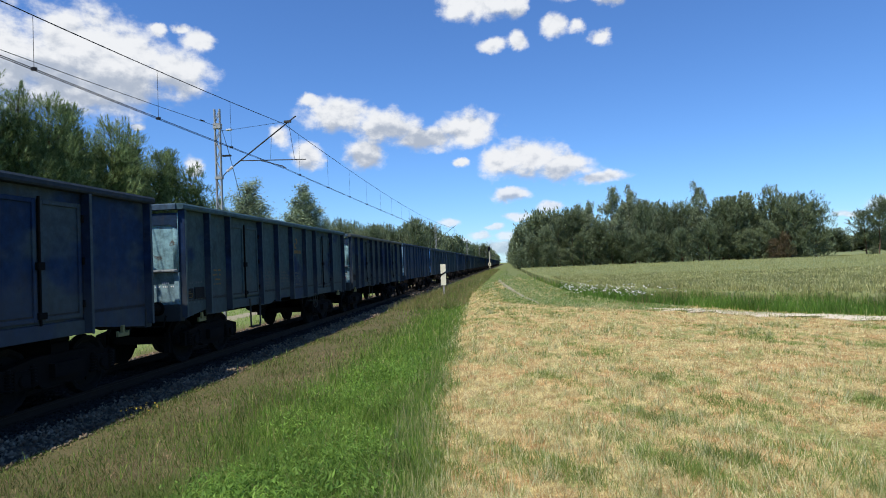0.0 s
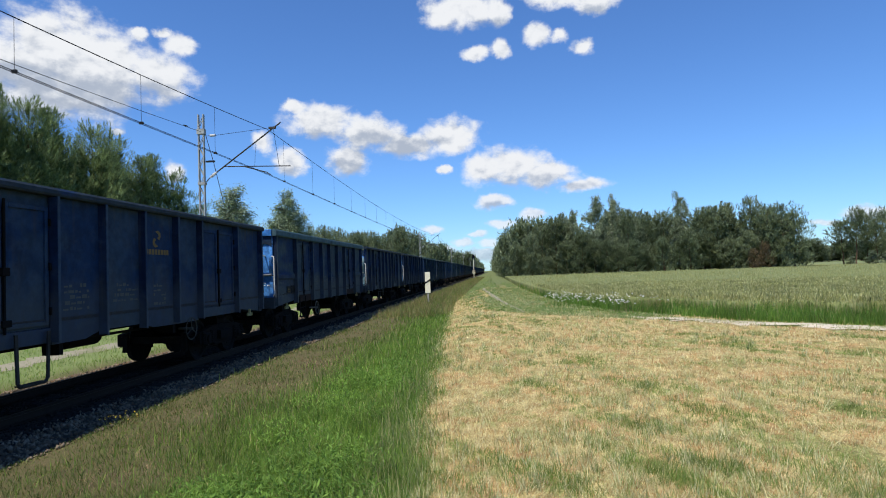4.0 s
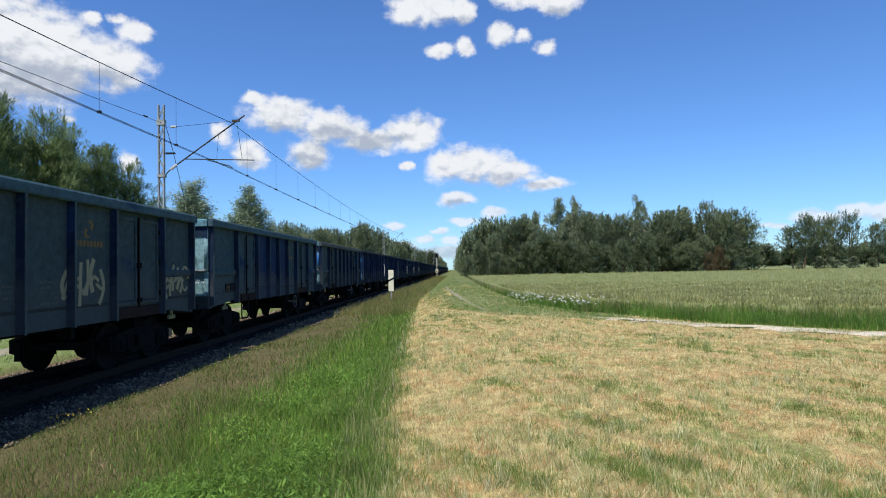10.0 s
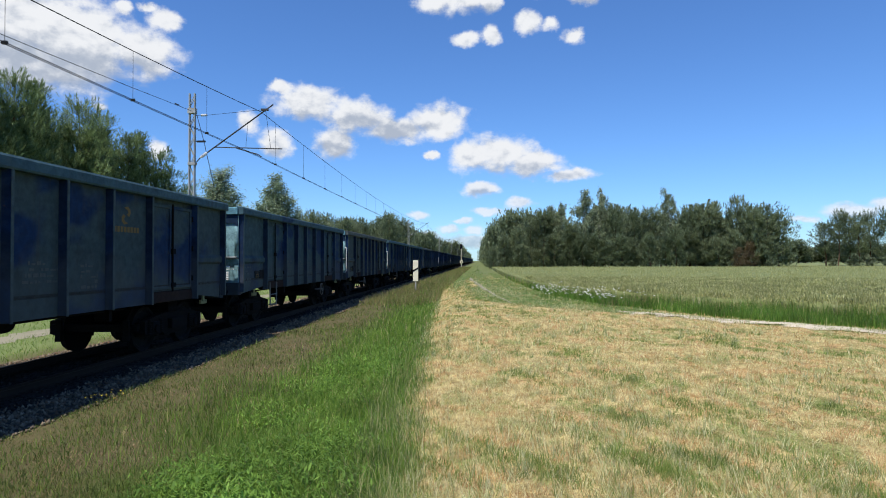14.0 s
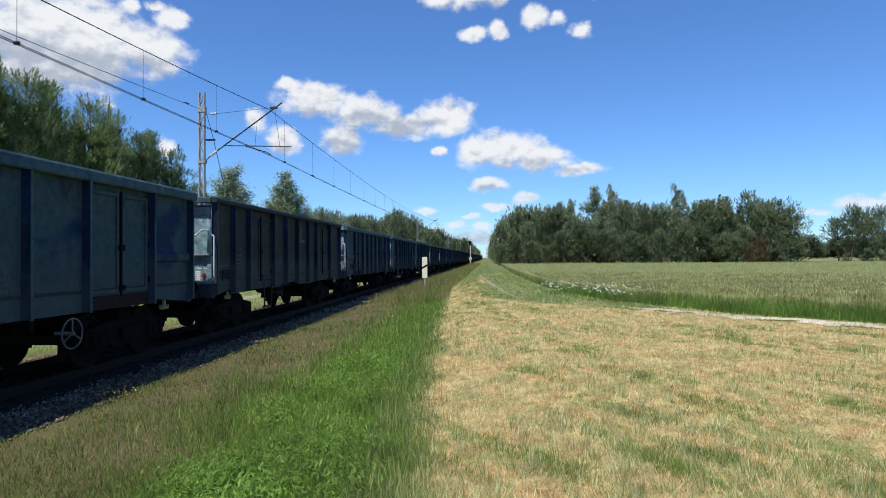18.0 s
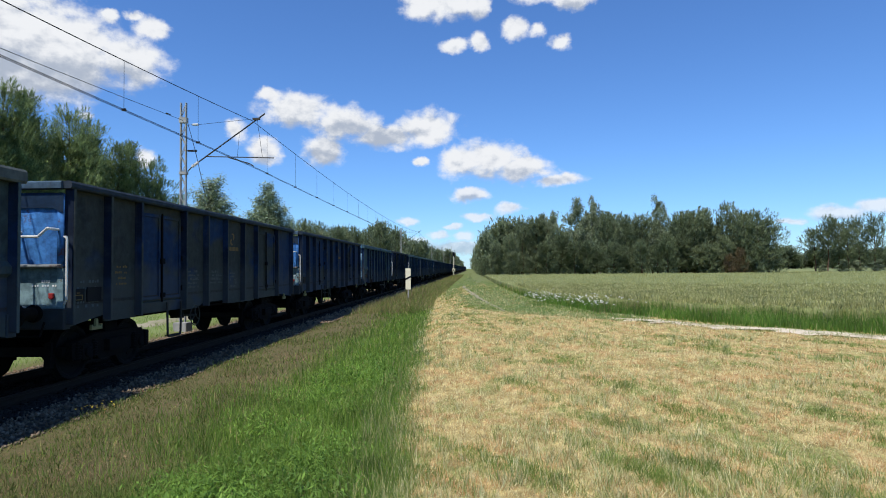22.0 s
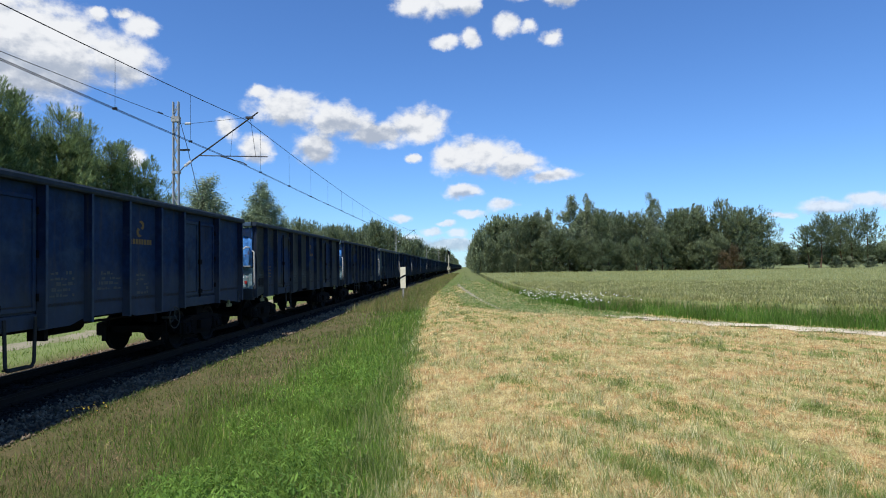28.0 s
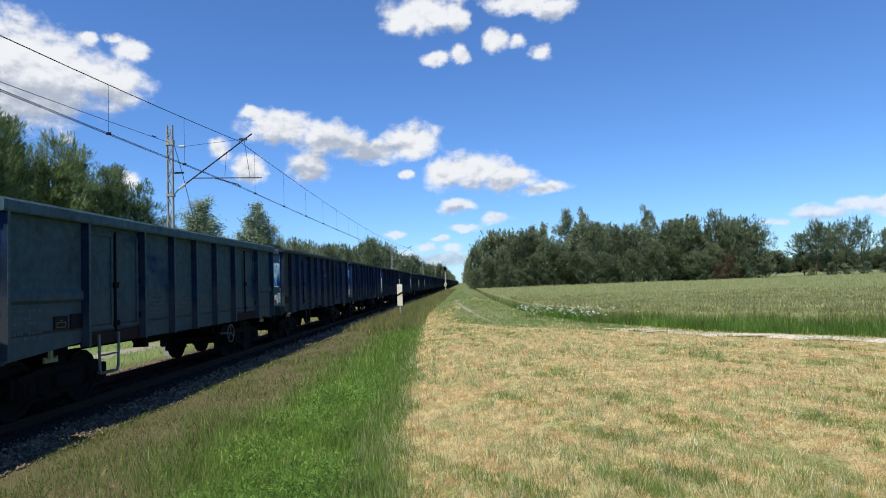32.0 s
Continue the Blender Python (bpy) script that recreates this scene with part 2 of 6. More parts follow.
MARGIN = leafage("tall_green_margin", (0.075, 0.165, 0.028), (0.18, 0.31, 0.055), (0.32, 0.32, 0.14), 0.05, 0.4)
PETALS = leafage("white_petals", (0.6, 0.6, 0.58), (0.85, 0.85, 0.83), None, 0, 0.3)
YELLOW_PETALS = leafage("yellow_petals", (0.6, 0.42, 0.03), (0.85, 0.65, 0.06), None, 0, 0.3)
STEM_BROWN = leafage("brown_seed_stems", (0.16, 0.115, 0.065), (0.36, 0.27, 0.155), None, 0, 0.2)
STONE = leafage("crushed_stone", (0.075, 0.057, 0.040), (0.27, 0.21, 0.150), (0.16, 0.10, 0.06), 0.2, 0.0, 0.9)
# stones by the rails: the train's shade is put into this darker colour
STONE_SHADED = leafage("shaded_oily_crushed_stone", (0.006, 0.0055, 0.005), (0.034, 0.030, 0.026), (0.022, 0.015, 0.011), 0.2, 0.0, 0.9)


def ground_material():
    """Bare soil and thatch below the blades: mown straw to the right of the ditch, green and dun grass elsewhere."""
    m = Mat("meadow_ground", 0.95, 0.0, 0.1)
    p = m.place()
    xyz = m.node("ShaderNodeSeparateXYZ", Vector=p)
    x, y = xyz.outputs[0], xyz.outputs[1]
    wob = m.noise(p, 0.9, 5.0, 0.6)
    fine = m.noise(p, 14.0, 6.0, 0.7)
    edge = m.math("ADD", m.math("MULTIPLY_ADD", m.math("MINIMUM", m.math("MAXIMUM", y, 0.0), 40.0), 0.06, x),
                  m.math("MULTIPLY_ADD", wob, 0.9, -0.15))
    mown = m.ramp(edge, -0.15, 0.15)
    patch = m.noise(m.stretch(p, 1.2, 0.6, 1.0), 1.5, 7.0, 0.72)
    bare = m.noise(m.stretch(p, 0.9, 0.7, 1.0), 1.9, 7.0, 0.72)
    straw = m.mix(fine, linear(0.27, 0.21, 0.082), linear(0.74, 0.62, 0.30))
    greenish = m.mix(fine, linear(0.17, 0.19, 0.06), linear(0.40, 0.40, 0.155))
    thatch = m.mix(fine, linear(0.27, 0.165, 0.070), linear(0.72, 0.50, 0.23))
    grain = m.noise(m.stretch(p, 1.0, 0.7, 1.0), 55.0, 3.0, 0.6)
    field = m.mix(m.ramp(bare, 0.49, 0.55), straw, thatch)
    field = m.mix(m.ramp(patch, 0.49, 0.58), field, greenish)
    mat_of_straw = m.noise(m.stretch(p, 1.0, 0.8, 1.0), 4.5, 5.0, 0.7)
    field = m.mix(0.9, field, m.mix(m.ramp(mat_of_straw, 0.34, 0.64), linear(0.66, 0.60, 0.53), linear(1.2, 1.2, 1.18)), "MULTIPLY")
    field = m.mix(0.9, field, m.mix(m.ramp(grain, 0.30, 0.66), linear(0.50, 0.47, 0.44), linear(1.22, 1.22, 1.2)), "MULTIPLY")
    dun = m.mix(m.noise(p, 3.0, 5.0, 0.65), m.mix(fine, linear(0.050, 0.056, 0.018), linear(0.13, 0.135, 0.05)), m.mix(fine, linear(0.09, 0.066, 0.034), linear(0.23, 0.175, 0.10)))
    green = m.mix(fine, linear(0.045, 0.085, 0.015), linear(0.12, 0.19, 0.036))
    bank = m.mix(m.ramp(m.math("MULTIPLY_ADD", wob, 1.6, x), -3.6, -1.9), dun, green)
    col = m.mix(mown, bank, field)
    far = m.mix(wob, linear(0.10, 0.13, 0.045), linear(0.20, 0.22, 0.09))
    col = m.mix(m.ramp(y, 45.0, 80.0), col, far)
    col = m.mix(m.ramp(x, -10.5, -12.0), col, m.mix(wob, linear(0.12, 0.17, 0.05), linear(0.26, 0.30, 0.12)))
    m.bump(m.math("ADD", fine, wob), 0.7, 0.05)
    return m.colour(col)


GROUND = ground_material()
SAND = plain("pale_sand", (0.60, 0.515, 0.385), 0.35, 9.0, 0.95, 0.0, 0.8, (0.30, 0.25, 0.155))
TURF = plain("worn_green_turf", (0.11, 0.15, 0.042), 0.45, 5.0, 0.95, 0.0, 0.8, (0.24, 0.23, 0.09))
DULL_SAND = plain("dull_trodden_sand", (0.30, 0.27, 0.19), 0.3, 6.0, 0.95, 0.0, 0.5, (0.20, 0.20, 0.10))
CANOPY = plain("wheat_canopy", (0.19, 0.215, 0.08), 0.5, 7.0, 0.95, 0.0, 1.0, (0.24, 0.255, 0.13))
BALLAST = plain("ballast_bed", (0.045, 0.038, 0.030), 0.6, 16.0, 0.95, 0.0, 1.0, (0.085, 0.068, 0.050))


# ---- clouds: a far backdrop that drifts ----
class CloudField:
    """Ellipses in degrees (azimuth to the right, elevation) that join softly and are frayed by noise."""

    def __init__(self):
        self.puffs, self.shades = [], []

    def cloud(self, az, el, puffs, shades=()):
        """puffs and shades: (right, up, half width, half height) from the cloud's middle, in degrees."""
        self.puffs += [(az + a, el + b, w, h) for a, b, w, h in puffs]
        self.shades += [(az + a, el + b + 0.15 * h, 1.1 * w, 1.5 * h) for a, b, w, h in shades]

    def field(self, m, flat, ellipses):
        low = None
        for az, el, w, h in ellipses:
            n = m.tree.nodes.new("ShaderNodeVectorMath")
            n.operation = "MULTIPLY_ADD"
            m.put(n.inputs[0], flat)
            n.inputs[1].default_value = (1 / w, 1 / h, 0)
            n.inputs[2].default_value = (-az / w, -el / h, 0)
            span = m.tree.nodes.new("ShaderNodeVectorMath")
            span.operation = "LENGTH"
            m.put(span.inputs[0], n.outputs[0])
            low = span.outputs["Value"] if low is None else m.math("SMOOTH_MIN", low, span.outputs["Value"], 0.35)
        return low

    def material(self):
        m = Mat("cloud_sky")
        xyz = m.node("ShaderNodeSeparateXYZ", Vector=m.local())
        x, y, z = xyz.outputs
        az = m.math("MULTIPLY", m.math("ARCTAN2", x, y), 180 / math.pi)
        level = m.math("SQRT", m.math("ADD", m.math("MULTIPLY", x, x), m.math("MULTIPLY", y, y)))
        el = m.math("MULTIPLY", m.math("ARCTAN2", z, level), 180 / math.pi)
        flat = m.node("ShaderNodeCombineXYZ", X=az, Y=el, Z=0.0).outputs[0]
        warp = m.node("ShaderNodeTexNoise", Vector=flat, Scale=0.55, Detail=4.0, Roughness=0.6)
        bend = m.tree.nodes.new("ShaderNodeVectorMath")
        bend.operation = "MULTIPLY_ADD"
        m.put(bend.inputs[0], warp.outputs["Color"])
        bend.inputs[1].default_value = (1.5, 1.1, 0)
        m.put(bend.inputs[2], flat)
        bent = m.stretch(bend.outputs[0], 1, 1, 1)
        back = m.node("ShaderNodeVectorMath")
        m.put(back.inputs[0], bent)
        back.inputs[1].default_value = (-0.75, -0.55, 0)
        bent = back.outputs[0]
        billow = m.noise(m.stretch(flat, 1.0, 1.35, 1.0), 0.5, 8.0, 0.58)
        core = m.math("SUBTRACT", 1.0, self.field(m, bent, self.puffs))
        dense = m.math("ADD", core, m.math("MULTIPLY_ADD", billow, 1.4, -0.62))
        alpha = m.math("MULTIPLY", m.ramp(dense, -0.06, 0.60), m.math("MULTIPLY_ADD", m.ramp(el, 0.0, 10.0), 0.35, 0.65))
        side = m.node("ShaderNodeVectorMath")
        m.put(side.inputs[0], flat)
        side.inputs[1].default_value = (-0.25, 0.55, 0)
        billow_up = m.noise(m.stretch(side.outputs[0], 1.0, 1.35, 1.0), 0.5, 5.0, 0.48)
        relief = m.math("SUBTRACT", billow, billow_up)
        under = m.ramp(m.math("SUBTRACT", 1.0, self.field(m, bent, self.shades)), -0.25, 0.75)
        light = m.math("ADD", m.math("MULTIPLY_ADD", relief, 1.9, 0.92), m.math("MULTIPLY", under, -0.68))
        col = m.mix(m.ramp(light, 0.1, 1.0), linear(0.43, 0.49, 0.60), linear(0.87, 0.89, 0.925))
        glow = m.node("ShaderNodeEmission", Color=col, Strength=1.0)
        clear = m.node("ShaderNodeBsdfTransparent")
        both = m.node("ShaderNodeMixShader", Fac=alpha)
        m.tree.links.new(clear.outputs[0], both.inputs[1])
        m.tree.links.new(glow.outputs[0], both.inputs[2])
        m.tree.links.new(both.outputs[0], m.tree.nodes["Material Output"].inputs["Surface"])
        m.tree.nodes.remove(m.bsdf)
        m.mat.cycles.emission_sampling = "NONE"
        return m.mat


CLOUDS = CloudField()
CLOUDS.cloud(-36.81, 18.24, [(0.00, 0.00, 4.73, 3.64), (3.02, -0.50, 4.68, 3.15), (7.30, -0.87, 3.22, 2.20), (0.76, -2.76, 6.29, 2.59), (-5.10, -1.42, 4.46, 4.21)], [(1.90, -3.65, 7.21, 1.71), (-2.77, -3.74, 4.40, 2.42), (6.89, -2.78, 3.36, 1.07)])  # heap over the pines
CLOUDS.cloud(-30.99, 20.30, [(0.00, 0.00, 0.91, 0.55), (3.06, -0.44, 1.48, 1.04), (1.89, 0.30, 0.77, 0.56)])  # wisps by it
CLOUDS.cloud(-28.32, 9.36, [(0.00, 0.00, 0.86, 0.94), (-4.44, 3.19, 0.71, 0.35)])  # small low puff
CLOUDS.cloud(-15.67, 14.13, [(0.00, 0.00, 3.94, 1.68), (4.47, -1.06, 3.75, 1.72), (11.93, -1.53, 3.53, 1.85), (8.25, -2.14, 3.18, 1.34), (2.32, -3.45, 1.95, 1.63), (-2.55, 1.24, 1.29, 0.68)], [(6.13, -2.36, 5.25, 1.13), (1.96, -4.37, 2.05, 0.92), (-0.06, -1.39, 3.03, 0.70)])  # long middle cloud
CLOUDS.cloud(-18.68, 10.58, [(0.00, 0.00, 1.57, 1.30), (-2.37, 1.62, 1.05, 1.27)], [(-0.00, -0.95, 1.47, 0.50)])  # puffs by the arm
CLOUDS.cloud(-0.63, 9.59, [(0.00, 0.00, 2.35, 1.78), (3.20, 0.24, 3.08, 1.87), (5.77, -0.68, 3.05, 1.40), (9.13, -1.95, 2.27, 0.67), (-3.74, 0.05, 0.75, 0.47)], [(3.27, -1.49, 3.70, 0.68), (6.42, -2.11, 2.62, 0.52)])  # flat cloud
CLOUDS.cloud(0.22, 6.53, [(0.00, 0.00, 2.13, 0.69), (3.84, -1.30, 1.47, 0.63), (0.65, -2.08, 1.70, 0.48), (-5.84, -2.29, 1.38, 0.42), (-1.54, -2.94, 0.96, 0.32)], [(-0.01, -0.63, 2.13, 0.37)])  # low puffs
CLOUDS.cloud(-2.77, 2.77, [(0.00, 0.00, 0.96, 0.53), (2.34, -0.04, 1.17, 0.58), (-2.67, -0.97, 2.64, 0.74), (1.58, -1.19, 3.18, 0.74)], [(-0.02, -1.54, 5.82, 0.74)])  # horizon heaps
CLOUDS.cloud(-1.72, 23.73, [(0.00, 0.00, 4.10, 1.75), (-2.49, -0.54, 1.83, 1.39), (3.06, -0.54, 1.29, 1.20), (9.32, 0.30, 4.09, 1.08), (12.22, -0.58, 2.16, 0.99), (4.21, 2.50, 8.01, 1.77)], [(1.96, -2.00, 4.30, 0.66), (12.04, -1.47, 2.06, 0.55)])  # high cloud
CLOUDS.cloud(4.78, 21.07, [(0.00, 0.00, 1.59, 1.04), (2.01, -0.21, 0.84, 0.75), (-5.65, -1.08, 1.51, 0.67), (-3.33, -0.90, 1.07, 0.96), (4.28, -1.32, 1.19, 0.85)])  # torn scraps
CLOUDS.cloud(30.88, 3.65, [(0.00, 0.00, 2.32, 0.67), (2.21, 0.39, 1.64, 0.65), (-3.53, -0.63, 1.13, 0.37), (4.28, 0.03, 2.03, 0.84)], [(0.72, -0.62, 2.95, 0.44)])  # far right bank

# ---- building blocks ----
MESHES = {}


def link(name, mesh, parent=None, label="", place=None, kind=""):
    ob = tagged(new(name, mesh), kind=kind)
    if parent is not None:
        ob.parent = parent
    if place is not None:
        ob.matrix_basis = place
    return tagged(ob, label) if label else ob


def thing(name, label, category, group="", kind="", place=None):
    ob = new(name)
    ob.empty_display_size = 0.3
    if place is not None:
        ob.matrix_basis = place
    return tagged(ob, label, category, group, kind)


def finish(key, bm, material, bevel=0.0, smooth=False):
    if bevel:
        bmesh.ops.bevel(bm, geom=bm.edges[:], offset=bevel, segments=1, affect="EDGES", clamp_overlap=True)
    bmesh.ops.recalc_face_normals(bm, faces=bm.faces[:])
    mesh = bpy.data.meshes.new(key)
    bm.to_mesh(mesh)
    bm.free()
    mesh.materials.append(material)
    if smooth:
        for f in mesh.polygons:
            f.use_smooth = True
    return mesh


def add_box(bm, x0, x1, y0, y1, z0, z1):
    vs = [bm.verts.new((x, y, z)) for x in (x0, x1) for y in (y0, y1) for z in (z0, z1)]
    for q in ((0, 1, 3, 2), (4, 6, 7, 5), (0, 4, 5, 1), (2, 3, 7, 6), (0, 2, 6, 4), (1, 5, 7, 3)):
        bm.faces.new([vs[i] for i in q])
    return vs


def add_prism(bm, outline, axis, lo, hi):
    """An outline of (a, b) pushed along an axis from lo to hi; a and b are the two other axes, in order."""
    def spot(a, b, c):
        return {"x": (c, a, b), "y": (a, c, b), "z": (a, b, c)}[axis]
    low = [bm.verts.new(spot(a, b, lo)) for a, b in outline]
    high = [bm.verts.new(spot(a, b, hi)) for a, b in outline]
    bm.faces.new(low)
    bm.faces.new(high[::-1])
    for i in range(len(low)):
        j = (i + 1) % len(low)
        bm.faces.new((low[i], high[i], high[j], low[j]))


def add_rod(bm, a, b, r0, r1=None, sides=8):
    a, b = Vector(a), Vector(b)
    r1 = r0 if r1 is None else r1
    way = (b - a).normalized()
    u = way.orthogonal().normalized()
    v = way.cross(u)
    rings = []
    for c, r in ((a, r0), (b, r1)):
        rings.append([bm.verts.new(c + r * (math.cos(2 * math.pi * i / sides) * u + math.sin(2 * math.pi * i / sides) * v)) for i in range(sides)])
    for i in range(sides):
        j = (i + 1) % sides
        bm.faces.new((rings[0][i], rings[0][j], rings[1][j], rings[1][i]))
    bm.faces.new(rings[0][::-1])
    bm.faces.new(rings[1])


def add_path(bm, points, r, sides=8):
    for a, b in zip(points, points[1:]):
        add_rod(bm, a, b, r, None, sides)


def add_lathe(bm, profile, centre, axis="x", sides=28):
    """A profile of (along, radius) turned round an axis."""
    rings = []
    for along, r in profile:
        ring = []
        for i in range(sides):
            c, s = r * math.cos(2 * math.pi * i / sides), r * math.sin(2 * math.pi * i / sides)
            p = {"x": (along, c, s), "y": (c, along, s), "z": (c, s, along)}[axis]
            ring.append(bm.verts.new(Vector(p) + Vector(centre)))
        rings.append(ring)
    for one, two in zip(rings, rings[1:]):
        for i in range(sides):
            j = (i + 1) % sides
            bm.faces.new((one[i], one[j], two[j], two[i]))
    bm.faces.new(rings[0])
    bm.faces.new(rings[-1][::-1])


def cached(key, material, build, bevel=0.0, smooth=False):
    if key not in MESHES:
        bm = bmesh.new()
        build(bm)
        MESHES[key] = finish(key, bm, material, bevel, smooth)
    return MESHES[key]


def from_arrays(name, verts, faces, material):
    """A mesh from an (n, 3) array of points and an (m, k) array of corner numbers."""
    mesh = bpy.data.meshes.new(name)
    k = faces.shape[1]
    mesh.vertices.add(len(verts))
    mesh.vertices.foreach_set("co", np.ascontiguousarray(verts, np.float32).ravel())
    mesh.loops.add(faces.size)
    mesh.loops.foreach_set("vertex_index", np.ascontiguousarray(faces, np.int32).ravel())
    mesh.polygons.add(len(faces))
    mesh.polygons.foreach_set("loop_start", np.arange(0, faces.size, k, dtype=np.int32))
    mesh.update(calc_edges=True)
    mesh.materials.append(material)
    return mesh


# ---- ground ----
TRACK_X = -8.29
RAIL_Z = -0.30      # the rail heads
PROFILE_X = (-4000, -60, -15, -12.2, -11.0, -10.6, -6.2, -5.8, -4.6, -3.0, -2.0, -1.1, -0.6, 4000)
PROFILE_Z = (-0.40, -0.40, -0.45, -0.56, -0.60, -0.66, -0.62, -0.46, -0.50, -0.52, -0.34, -0.08, 0.0, 0.0)


def ground_z(x, y):
    x, y = np.asarray(x, float), np.asarray(y, float)
    near = np.clip(1 - np.hypot(x, y) / 90, 0, 1)
    lumps = 0.025 * np.sin(1.7 * x + 0.6 * y) * np.sin(0.9 * y - 0.4 * x) + 0.012 * np.sin(4.1 * x - 2.3 * y)
    calm = np.clip((np.abs(x - TRACK_X) - 2.0) / 1.0, 0, 1)
    return np.interp(x, PROFILE_X, PROFILE_Z) + lumps * near * calm


def build_ground():
    xs = np.unique(np.concatenate([[-4000, -1500, -600, -250, -120, -80], np.arange(-60, -14, 3), np.arange(-14, 8, 0.3), np.arange(8, 40, 1.5),
                                   np.arange(40, 120, 8), [180, 300, 600, 1500, 4000]]))
    ys = np.unique(np.concatenate([[-4000, -1200, -400, -150, -80], np.arange(-40, -4, 3), np.arange(-4, 40, 0.4), np.arange(40, 140, 4),
                                   [160, 200, 300, 450, 700, 1200, 2200, 4000]]))
    gx, gy = np.meshgrid(xs, ys)
    verts = np.stack([gx.ravel(), gy.ravel(), ground_z(gx, gy).ravel()], 1)
    i = np.arange(len(xs) * (len(ys) - 1)).reshape(len(ys) - 1, len(xs))[:, :-1].ravel()
    faces = np.stack([i, i + 1, i + 1 + len(xs), i + len(xs)], 1)
    mesh = from_arrays("ground", verts, faces, GROUND)
    mesh.polygons.foreach_set("use_smooth", np.ones(len(faces), bool))
    return tagged(new("ground", mesh), "level meadow ground, straw-coloured where mown, green in the ditch", "ground", kind="structure")


build_ground()


def ribbon(name, spine, halves, material, lift, ragged, seed, step=0.35):
    """A strip along a spine of (x, y), with half widths at its points, frayed edges, laid on the ground."""
    rng = np.random.default_rng(seed)
    sx, sy = np.array(spine, float).T
    run = np.concatenate([[0], np.cumsum(np.hypot(np.diff(sx), np.diff(sy)))])
    s = np.arange(0, run[-1], step)
    px, py = np.interp(s, run, sx), np.interp(s, run, sy)
    for _ in range(3):
        ker = np.ones(9) / 9
        px[4:-4], py[4:-4] = np.convolve(px, ker, "valid"), np.convolve(py, ker, "valid")
    tx, ty = np.gradient(px), np.gradient(py)
    ln = np.hypot(tx, ty)
    nx, ny = ty / ln, -tx / ln
    half = np.interp(s, run, halves)
    rows = []
    for f in (-1, -0.5, 0, 0.5, 1):
        w = half * f * (1 + (ragged * rng.standard_normal(len(s)) if abs(f) == 1 else 0))
        x, y = px + nx * w, py + ny * w
        rows.append(np.stack([x, y, ground_z(x, y) + lift * (1 - 0.8 * abs(f) ** 3)], 1))
    verts = np.stack(rows, 1).reshape(-1, 3)
    n = len(s)
    i = (np.arange(n - 1)[:, None] * 5 + np.arange(4)[None]).ravel()
    mesh = from_arrays(name, verts, np.stack([i, i + 1, i + 6, i + 5], 1), material)
    mesh.polygons.foreach_set("use_smooth", np.ones(len(mesh.polygons), bool))
    return new(name, mesh)


ROAD = [(-2.2, 230), (-2.0, 120), (-1.6, 80), (-0.8, 58), (-0.1, 44), (0.4, 36), (1.1, 29.5), (2.2, 25.0), (3.8, 21.9), (5.2, 19.9), (8.0, 16.6), (14, 10.8), (34, -8)]
tagged(ribbon("farm_track", ROAD, [1.5, 1.5, 1.6, 1.7, 1.8, 1.9, 1.9, 1.5, 1.0, 0.6, 0.4, 0.4, 0.4], TURF, 0.02, 0.12, 3), "grassy farm track bending round the wheat field", "farm track", kind="structure")
VERGE = [(1.5, 80), (2.0, 60), (2.3, 44), (2.7, 36), (3.2, 30), (4.0, 25.4), (5.0, 22.2), (6.0, 20.4)]
tagged(ribbon("field_verge", VERGE, [0.5, 0.7, 0.9, 0.9, 0.9, 0.8, 0.5, 0.2], TURF, 0.015, 0.15, 8), "green verge between the farm track and the wheat", "verge", kind="structure")
RUT = [(-0.95, 62), (-0.68, 54), (-0.1, 42.7), (0.39, 34.7), (0.89, 27.5), (1.3, 24.0)]
tagged(ribbon("wheel_rut", RUT, [0.03, 0.12, 0.16, 0.13, 0.08, 0.03], DULL_SAND, 0.035, 0.45, 4), "bare sandy wheel rut in the grass", "wheel rut", kind="structure")
SAND_STRIP = [(4.6, 20.6), (5.4, 19.3), (6.6, 17.6), (8.0, 16.1), (9.6, 14.6), (12.2, 12.1), (16, 8.6), (24, 1.2)]
tagged(ribbon("sandy_path", SAND_STRIP, [0.20, 0.60, 0.42, 0.58, 0.50, 0.60, 0.65, 0.65], SAND, 0.04, 0.5, 5), "pale bare sand strip along the field's margin", "sand path", kind="structure")
SERVICE = [(-13.5, -30), (-13.5, 40), (-13.5, 90), (-13.5, 200)]
tagged(ribbon("service_path", SERVICE, [0.5] * 4, DULL_SAND, 0.03, 0.2, 6), "pale sandy path beyond the railway", "path", kind="structure")


